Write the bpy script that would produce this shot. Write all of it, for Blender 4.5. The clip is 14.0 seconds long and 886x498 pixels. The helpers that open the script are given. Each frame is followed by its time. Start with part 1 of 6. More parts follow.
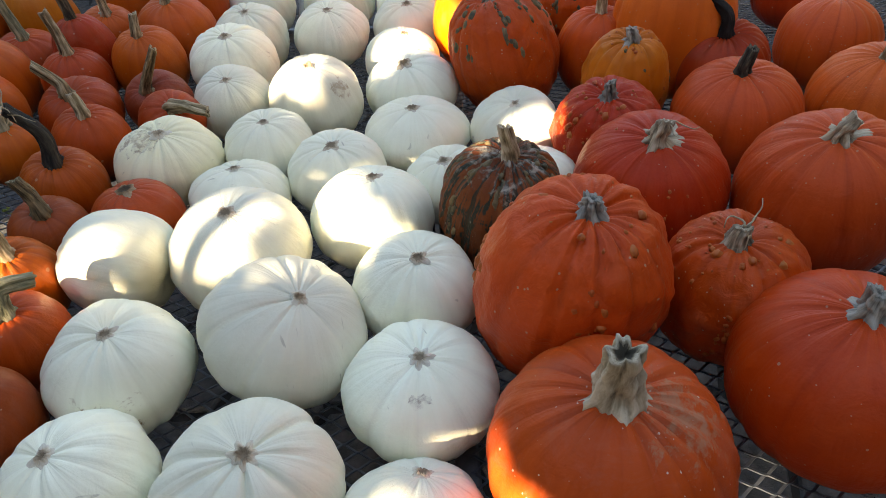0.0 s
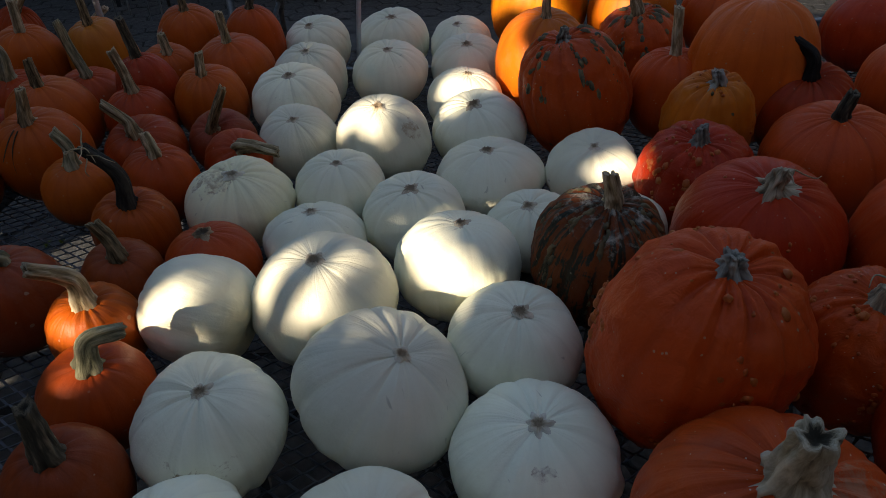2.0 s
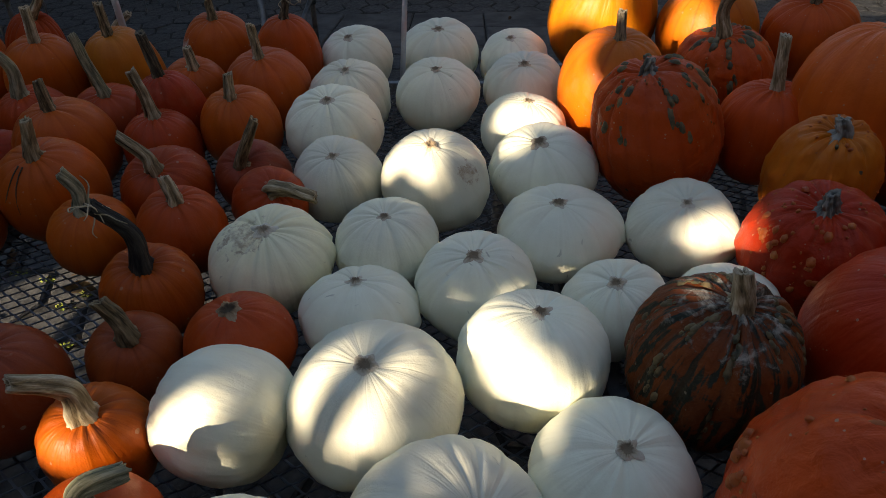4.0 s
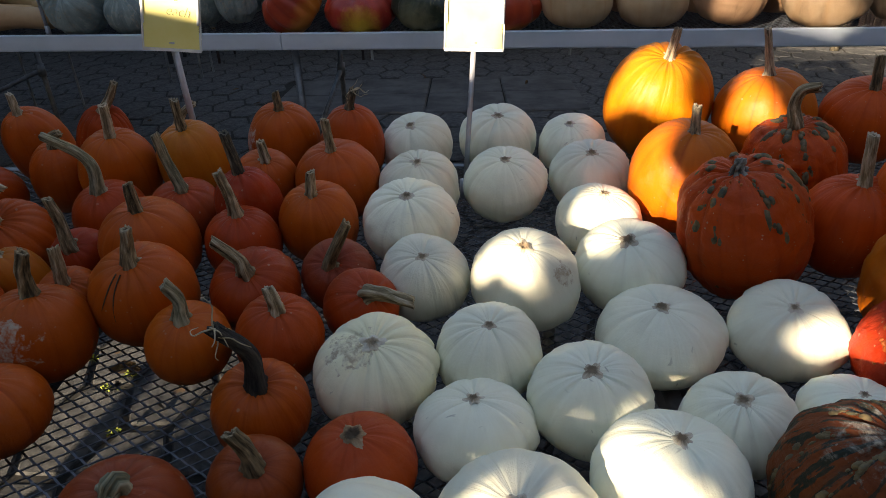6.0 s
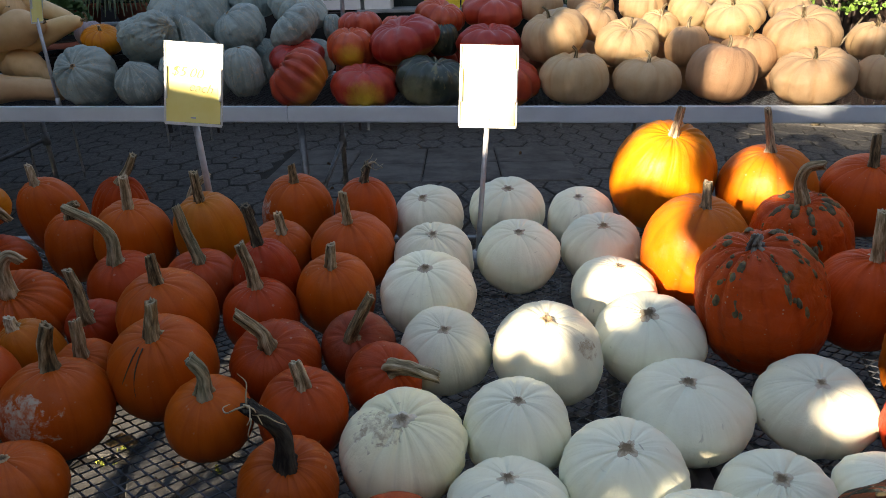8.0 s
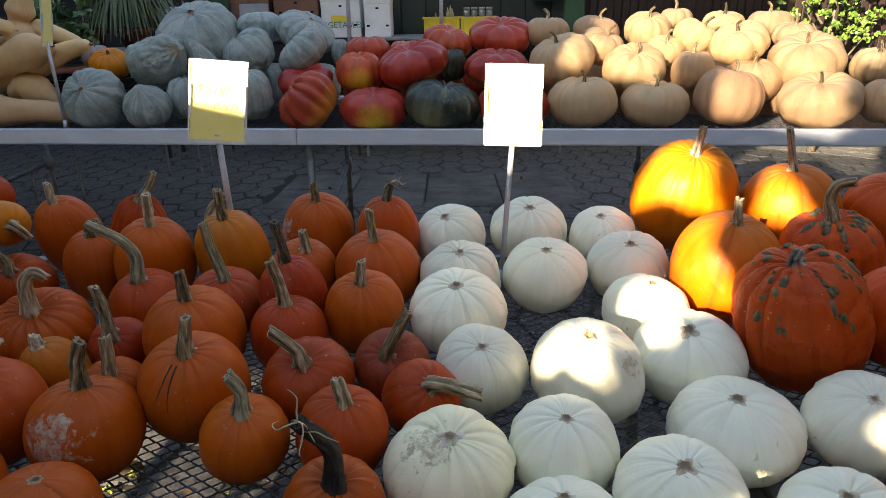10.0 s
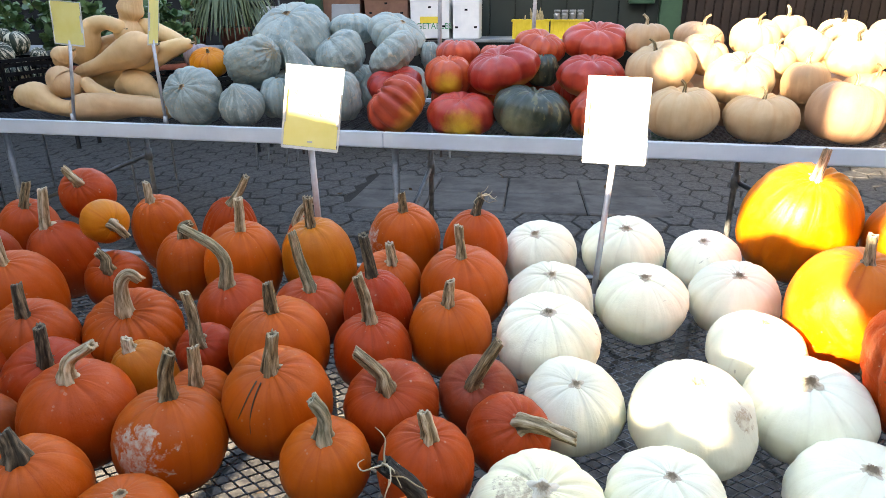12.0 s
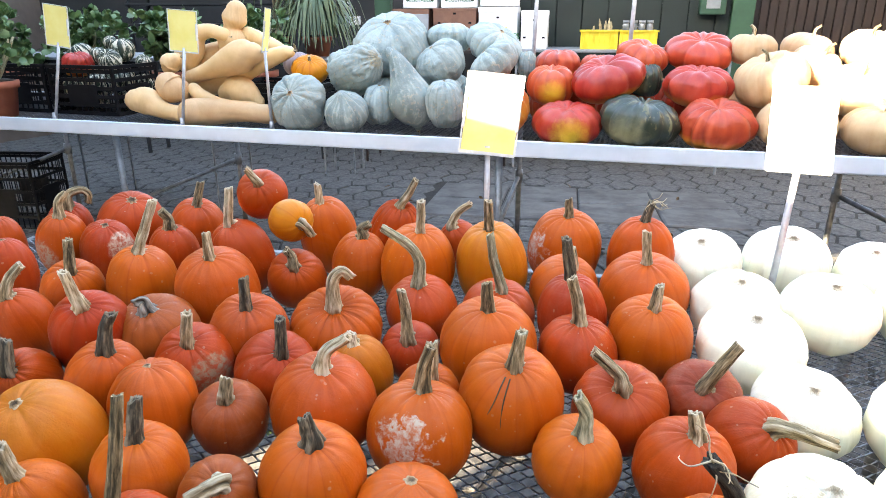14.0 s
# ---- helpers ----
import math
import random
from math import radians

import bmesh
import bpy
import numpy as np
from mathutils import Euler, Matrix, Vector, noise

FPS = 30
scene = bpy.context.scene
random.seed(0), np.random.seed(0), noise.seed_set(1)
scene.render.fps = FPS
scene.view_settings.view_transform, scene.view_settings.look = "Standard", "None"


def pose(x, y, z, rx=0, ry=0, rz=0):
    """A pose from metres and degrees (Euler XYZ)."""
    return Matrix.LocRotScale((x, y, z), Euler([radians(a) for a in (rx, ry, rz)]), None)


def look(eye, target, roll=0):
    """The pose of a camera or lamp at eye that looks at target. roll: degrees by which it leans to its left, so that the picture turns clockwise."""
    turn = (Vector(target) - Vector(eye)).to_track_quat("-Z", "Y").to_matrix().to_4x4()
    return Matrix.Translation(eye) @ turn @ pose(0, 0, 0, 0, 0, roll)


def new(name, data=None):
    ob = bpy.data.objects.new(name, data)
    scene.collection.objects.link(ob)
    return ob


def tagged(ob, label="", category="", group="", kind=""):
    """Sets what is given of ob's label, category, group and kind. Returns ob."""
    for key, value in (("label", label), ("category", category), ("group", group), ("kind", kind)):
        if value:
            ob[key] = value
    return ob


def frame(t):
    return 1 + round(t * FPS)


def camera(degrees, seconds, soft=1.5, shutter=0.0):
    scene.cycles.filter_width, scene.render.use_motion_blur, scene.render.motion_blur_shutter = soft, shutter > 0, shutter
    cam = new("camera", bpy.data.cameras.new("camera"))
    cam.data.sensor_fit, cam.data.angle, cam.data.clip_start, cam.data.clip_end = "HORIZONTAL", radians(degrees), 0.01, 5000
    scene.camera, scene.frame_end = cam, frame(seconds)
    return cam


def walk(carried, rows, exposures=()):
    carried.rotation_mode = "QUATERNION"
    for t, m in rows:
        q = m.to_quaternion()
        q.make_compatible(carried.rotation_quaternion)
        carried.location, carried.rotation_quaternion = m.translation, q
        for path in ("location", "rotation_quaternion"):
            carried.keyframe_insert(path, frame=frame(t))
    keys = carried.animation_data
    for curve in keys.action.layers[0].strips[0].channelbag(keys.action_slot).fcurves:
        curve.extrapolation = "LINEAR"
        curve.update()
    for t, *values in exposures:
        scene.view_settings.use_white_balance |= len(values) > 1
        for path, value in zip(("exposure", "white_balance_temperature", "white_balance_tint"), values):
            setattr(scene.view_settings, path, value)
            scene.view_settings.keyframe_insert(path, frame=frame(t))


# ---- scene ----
cam = camera(69.2, 14.0, soft=0.75)
PATH = [
    (0, (-0.014, 0.059, 1.358), (0.025, 1.677, 0.183), -1.6),
    (0.5, (-0.028, 0.051, 1.383), (0.011, 1.689, 0.236), -1.7),
    (1, (-0.05, 0.057, 1.383), (-0.023, 1.722, 0.276), -1.7),
    (1.5, (-0.097, 0.079, 1.368), (-0.085, 1.756, 0.278), -1.7),
    (2, (-0.124, 0.114, 1.352), (-0.129, 1.793, 0.265), -1.7),
    (2.2, (-0.133, 0.137, 1.345), (-0.141, 1.815, 0.256), -1.7),
    (4.3, (-0.222, 0.35, 1.377), (-0.307, 2.011, 0.266), -1.7),
    (4.5, (-0.254, 0.364, 1.392), (-0.352, 2.029, 0.288), -2.1),
    (5, (-0.303, 0.373, 1.41), (-0.419, 2.054, 0.334), -2.1),
    (5.5, (-0.328, 0.372, 1.431), (-0.446, 2.084, 0.404), -2.2),
    (6, (-0.347, 0.374, 1.44), (-0.428, 2.119, 0.466), -2.0),
    (6.5, (-0.366, 0.374, 1.447), (-0.437, 2.144, 0.517), -1.8),
    (7, (-0.367, 0.371, 1.455), (-0.431, 2.17, 0.583), -1.6),
    (7.5, (-0.385, 0.369, 1.458), (-0.441, 2.189, 0.63), -1.4),
    (9.8, (-0.478, 0.381, 1.435), (-0.49, 2.25, 0.723), -1.0),
    (10, (-0.487, 0.379, 1.432), (-0.51, 2.247, 0.719), -1.0),
    (10.5, (-0.504, 0.366, 1.429), (-0.558, 2.234, 0.717), -0.8),
    (11, (-0.52, 0.383, 1.428), (-0.63, 2.249, 0.715), -0.7),
    (11.5, (-0.529, 0.424, 1.435), (-0.734, 2.281, 0.722), -0.6),
    (12, (-0.528, 0.449, 1.449), (-0.778, 2.302, 0.739), -0.4),
    (12.5, (-0.573, 0.456, 1.45), (-0.846, 2.309, 0.749), -0.3),
    (13, (-0.676, 0.42, 1.461), (-0.978, 2.273, 0.771), -0.1),
    (13.5, (-0.77, 0.39, 1.453), (-1.099, 2.242, 0.774), -0.2),
    (14, (-0.864, 0.368, 1.446), (-1.219, 2.214, 0.764), -0.2),
]
EXPOSURES = [(0.0, 3.37, 7820, 10), (0.5, 3.12, 7720, 10), (1.0, 2.57, 7270, 10), (1.5, 1.88, 6820, 10), (2.2, 1.50, 6820, 10), (4.3, 1.87, 7020, 10), (6.0, 2.2, 7120, 10), (7.5, 2.52, 7220, 10), (9.8, 2.96, 7570, 10), (11.0, 3.4, 7650, 10), (11.6, 3.96, 7800, 10), (12.5, 4.72, 7800, 10), (14.0, 5.2, 7950, 10)]
walk(cam, [(t, look(eye, target, roll)) for t, eye, target, roll in PATH], EXPOSURES)


SKY_STRENGTH, SUN_STRENGTH = 0.067, 3.9


# ---- world, sun ----
SUN_AZ, SUN_EL = radians(215.0), radians(22.0)  # bearing of the sun from +y, clockwise; height
world = bpy.data.worlds.new("sky")
world.use_nodes = True
scene.world = world
wt = world.node_tree
wt.nodes.clear()
sky = wt.nodes.new("ShaderNodeTexSky")
sky.sky_type = "NISHITA"
sky.sun_disc = False
sky.sun_elevation = SUN_EL
sky.sun_rotation = SUN_AZ
wbg = wt.nodes.new("ShaderNodeBackground")
wbg.inputs["Strength"].default_value = SKY_STRENGTH
wout = wt.nodes.new("ShaderNodeOutputWorld")
wt.links.new(sky.outputs[0], wbg.inputs[0])
wt.links.new(wbg.outputs[0], wout.inputs[0])

to_sun = Vector((math.sin(SUN_AZ) * math.cos(SUN_EL), math.cos(SUN_AZ) * math.cos(SUN_EL), math.sin(SUN_EL)))
sun_data = bpy.data.lights.new("sun", "SUN")
sun_data.energy = SUN_STRENGTH
sun_data.angle = radians(0.53)
sun_data.color = (1.0, 0.86, 0.68)
sun = new("sun", sun_data)
sun.matrix_world = Matrix.Translation(to_sun * 30) @ to_sun.to_track_quat("Z", "Y").to_matrix().to_4x4()


# ---- materials ----
def blank(name, rough=0.6, metal=0.0):
    m = bpy.data.materials.new(name)
    m.use_nodes = True
    t = m.node_tree
    b = t.nodes["Principled BSDF"]
    b.inputs["Roughness"].default_value = rough
    b.inputs["Metallic"].default_value = metal
    return m, t, b


def noise_of(t, scale, detail=4.0, rough=0.55, distort=0.0, coords=None):
    n = t.nodes.new("ShaderNodeTexNoise")
    n.inputs["Scale"].default_value = scale
    n.inputs["Detail"].default_value = detail
    n.inputs["Roughness"].default_value = rough
    n.inputs["Distortion"].default_value = distort
    if coords:
        t.links.new(coords, n.inputs["Vector"])
    return n.outputs["Fac"]


def ramp(t, fac, stops):
    r = t.nodes.new("ShaderNodeValToRGB")
    e = r.color_ramp.elements
    while len(e) < len(stops):
        e.new(0.5)
    for k, (p, c) in zip(e, stops):
        k.position = p
        k.color = (*c, 1) if len(c) == 3 else c
    t.links.new(fac, r.inputs[0])
    return r.outputs[0]


def mixed(t, fac, a, b, mode="MIX"):
    m = t.nodes.new("ShaderNodeMix")
    m.data_type, m.blend_type = "RGBA", mode
    for sock, v in ((m.inputs[0], fac), (m.inputs[6], a), (m.inputs[7], b)):
        if isinstance(v, bpy.types.NodeSocket):
            t.links.new(v, sock)
        elif isinstance(v, (int, float)):
            sock.default_value = v
        else:
            sock.default_value = (*v, 1)
    return m.outputs[2]


def arith(t, op, a, b=0.0):
    m = t.nodes.new("ShaderNodeMath")
    m.operation = op
    m.use_clamp = False
    for sock, v in ((m.inputs[0], a), (m.inputs[1], b)):
        if isinstance(v, bpy.types.NodeSocket):
            t.links.new(v, sock)
        else:
            sock.default_value = v
    return m.outputs[0]


def bump_to(t, b, height, strength, distance=0.002):
    n = t.nodes.new("ShaderNodeBump")
    n.inputs["Strength"].default_value = strength
    n.inputs["Distance"].default_value = distance
    t.links.new(height, n.inputs["Height"])
    t.links.new(n.outputs[0], b.inputs["Normal"])


def object_coords(t):
    return t.nodes.new("ShaderNodeTexCoord").outputs["Object"]


def moved_coords(t):
    """Object coordinates shifted by the object's own random number, so that no two alike things share marks."""
    info = t.nodes.new("ShaderNodeObjectInfo")
    add = t.nodes.new("ShaderNodeVectorMath")
    add.operation = "ADD"
    s = t.nodes.new("ShaderNodeCombineXYZ")
    k = arith(t, "MULTIPLY", info.outputs["Random"], 37.0)
    for i in range(3):
        t.links.new(k, s.inputs[i])
    t.links.new(object_coords(t), add.inputs[0])
    t.links.new(s.outputs[0], add.inputs[1])
    return add.outputs[0], info.outputs["Random"]


def skin(name, low, high, rib=None, rough=0.45, scuff=0.35, scuff_colour=(0.36, 0.27, 0.19), grain=0.14, patch=None, streaks=None, spots=None, coat=0.0, under=None, scuff_range=(0.66, 0.76), relief=None, dust=0.08, lines=0.4, crust=None, gloss=0.23, scratch=0.0):
    """Rind of a pumpkin or squash. rib: colour of the furrows; patch: (place, radius, colour, cut) of one scar in the rind's own metres; streaks: (colour, amount) of stripes along
    the ribs; under: (colour, height) of the part that ripened on the soil; lines: depth of the fine wrinkles that run from pole to pole; crust: (colour, height) of a corky top."""
    m, t, b = blank(name, rough)
    co, rnd = moved_coords(t)
    broad = noise_of(t, 9.0, 3.0, 0.6, 0.3, co)
    fine = noise_of(t, 190.0, 3.0, 0.65, 0.0, co)
    mid = noise_of(t, 42.0, 6.0, 0.68, 0.4, co)
    # wrinkles that run from pole to pole
    sep = t.nodes.new("ShaderNodeSeparateXYZ")
    t.links.new(object_coords(t), sep.inputs[0])
    flat = t.nodes.new("ShaderNodeCombineXYZ")
    t.links.new(sep.outputs[0], flat.inputs[0])
    t.links.new(sep.outputs[1], flat.inputs[1])
    unit = t.nodes.new("ShaderNodeVectorMath")
    unit.operation = "NORMALIZE"
    t.links.new(flat.outputs[0], unit.inputs[0])
    rise = t.nodes.new("ShaderNodeCombineXYZ")
    shift = arith(t, "MULTIPLY", rnd, 23.0)
    t.links.new(arith(t, "ADD", arith(t, "MULTIPLY", sep.outputs[2], 1.6), shift), rise.inputs[2])
    t.links.new(shift, rise.inputs[0])
    both = t.nodes.new("ShaderNodeVectorMath")
    both.operation = "ADD"
    t.links.new(unit.outputs[0], both.inputs[0])
    t.links.new(rise.outputs[0], both.inputs[1])
    wrinkle = noise_of(t, 6.0, 2.5, 0.5, 0.3, both.outputs[0])
    col = ramp(t, arith(t, "ADD", arith(t, "MULTIPLY", broad, 0.65), arith(t, "MULTIPLY", wrinkle, 0.35)), [(0.36, low), (0.64, high)])
    # each fruit a little lighter or darker, redder or yellower
    hsv = t.nodes.new("ShaderNodeHueSaturation")
    t.links.new(col, hsv.inputs["Color"])
    t.links.new(arith(t, "ADD", arith(t, "MULTIPLY", rnd, 0.016), 0.492), hsv.inputs["Hue"])
    t.links.new(arith(t, "ADD", arith(t, "MULTIPLY", rnd, 0.3), 0.84), hsv.inputs["Value"])
    col = hsv.outputs[0]
    at = t.nodes.new("ShaderNodeAttribute")
    at.attribute_name = "rib"
    if streaks:
        stripe = noise_of(t, streaks[3], 2.0, 0.5, 0.2, both.outputs[0]) if len(streaks) > 3 else wrinkle
        k = arith(t, "ADD", arith(t, "MULTIPLY", stripe, 1.3), arith(t, "MULTIPLY", mid, 0.9))
        col = mixed(t, ramp(t, arith(t, "SUBTRACT", k, streaks[2] if len(streaks) > 2 else 0.6), [(0.5 - streaks[1] * 0.1, (0, 0, 0)), (0.56, (1, 1, 1))]), col, streaks[0])
    if rib:
        col = mixed(t, arith(t, "MULTIPLY", arith(t, "POWER", at.outputs["Fac"], 3.0), 0.6), col, rib)
    col = mixed(t, arith(t, "MULTIPLY", ramp(t, fine, [(0.35, (0, 0, 0)), (0.75, (1, 1, 1))]), grain * 0.45), col, tuple(min(1, c * 1.35 + 0.006) for c in high))
    rgh = arith(t, "ADD", arith(t, "MULTIPLY", mid, 0.30), rough - 0.14)
    if dust:
        # dry soil dust and pale rubbed places
        worn = noise_of(t, 15.0, 7.0, 0.75, 0.8, co)
        k = arith(t, "MULTIPLY", ramp(t, worn, [(0.50, (0, 0, 0)), (0.72, (1, 1, 1))]), dust)
        col = mixed(t, k, col, tuple(0.45 * c + 0.55 * d for c, d in zip(high, (0.42, 0.34, 0.27))))
        rgh = arith(t, "ADD", rgh, arith(t, "MULTIPLY", k, 0.7))
    if scuff:
        k = arith(t, "MULTIPLY", ramp(t, mid, [(scuff_range[0], (0, 0, 0)), (scuff_range[1], (1, 1, 1))]), scuff)
        col = mixed(t, k, col, scuff_colour)
    if spots:
        v = t.nodes.new("ShaderNodeTexVoronoi")
        v.inputs["Scale"].default_value = spots[1]
        t.links.new(co, v.inputs["Vector"])
        some = t.nodes.new("ShaderNodeSeparateColor")
        t.links.new(v.outputs["Color"], some.inputs[0])
        size = arith(t, "MULTIPLY", arith(t, "SUBTRACT", some.outputs[0], 0.70), 0.75)
        near = arith(t, "ADD", arith(t, "SUBTRACT", size, v.outputs["Distance"]), arith(t, "MULTIPLY", arith(t, "SUBTRACT", mid, 0.5), 0.7))
        col = mixed(t, arith(t, "MULTIPLY", ramp(t, near, [(0.0, (0, 0, 0)), (0.05, (1, 1, 1))]), spots[2]), col, spots[0])
    if scratch:
        # short healed scratches, a few on each fruit
        squeeze = t.nodes.new("ShaderNodeMapping")
        squeeze.inputs["Scale"].default_value = (1.0, 0.16, 0.45)
        squeeze.inputs["Rotation"].default_value = (0.5, 0.3, 0.7)
        t.links.new(co, squeeze.inputs["Vector"])
        dash = noise_of(t, 130.0, 2.0, 0.5, 0.4, squeeze.outputs[0])
        k = arith(t, "MULTIPLY", ramp(t, dash, [(0.70, (0, 0, 0)), (0.75, (1, 1, 1))]), ramp(t, broad, [(0.50, (0, 0, 0)), (0.60, (1, 1, 1))]))
        col = mixed(t, arith(t, "MULTIPLY", k, scratch), col, (0.30, 0.26, 0.18))
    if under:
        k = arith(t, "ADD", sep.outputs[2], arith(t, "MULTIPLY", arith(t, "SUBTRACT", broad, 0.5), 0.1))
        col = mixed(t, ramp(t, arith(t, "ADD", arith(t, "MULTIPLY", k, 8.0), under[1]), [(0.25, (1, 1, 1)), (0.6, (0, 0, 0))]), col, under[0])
    if crust:
        k = arith(t, "ADD", sep.outputs[2], arith(t, "MULTIPLY", arith(t, "SUBTRACT", mid, 0.5), 0.16))
        k = ramp(t, arith(t, "SUBTRACT", arith(t, "MULTIPLY", k, 10.0), crust[1]), [(0.3, (0, 0, 0)), (0.6, (1, 1, 1))])
        col = mixed(t, arith(t, "MULTIPLY", k, 0.8), col, ramp(t, mid, [(0.46, (0.035, 0.030, 0.025)), (0.62, crust[0])]))
    if patch:
        place, radius, colour, cut = patch
        d = t.nodes.new("ShaderNodeVectorMath")
        d.operation = "DISTANCE"
        t.links.new(object_coords(t), d.inputs[0])
        d.inputs[1].default_value = place
        k = arith(t, "ADD", arith(t, "DIVIDE", d.outputs["Value"], radius), arith(t, "MULTIPLY", arith(t, "SUBTRACT", mid, 0.5), cut))
        k = ramp(t, k, [(0.62 if cut > 0.8 else 0.25, (1, 1, 1)), (0.85 if cut > 0.8 else 1.0, (0, 0, 0))])
        if cut > 0.8:
            k = arith(t, "MULTIPLY", k, ramp(t, noise_of(t, 85.0, 5.0, 0.7, 0.3, co), [(0.40, (0.12, 0.12, 0.12)), (0.60, (1, 1, 1))]))
        col = mixed(t, k, col, colour)
        rgh = arith(t, "ADD", rgh, arith(t, "MULTIPLY", k, 0.3))
    t.links.new(col, b.inputs["Base Color"])
    t.links.new(rgh, b.inputs["Roughness"])
    b.inputs["Specular IOR Level"].default_value = gloss
    b.inputs["Coat Weight"].default_value = coat
    b.inputs["Coat Roughness"].default_value = 0.25
    height = arith(t, "ADD", arith(t, "ADD", arith(t, "MULTIPLY", mid, 0.8), arith(t, "MULTIPLY", fine, 0.25)), arith(t, "MULTIPLY", wrinkle, lines * 5.0))
    if relief:
        wide = noise_of(t, relief[0], 4.0, 0.6, 0.6, co)
        height = arith(t, "ADD", height, arith(t, "MULTIPLY", wide, relief[1]))
    bump_to(t, b, height, 0.45, 0.003)
    return m


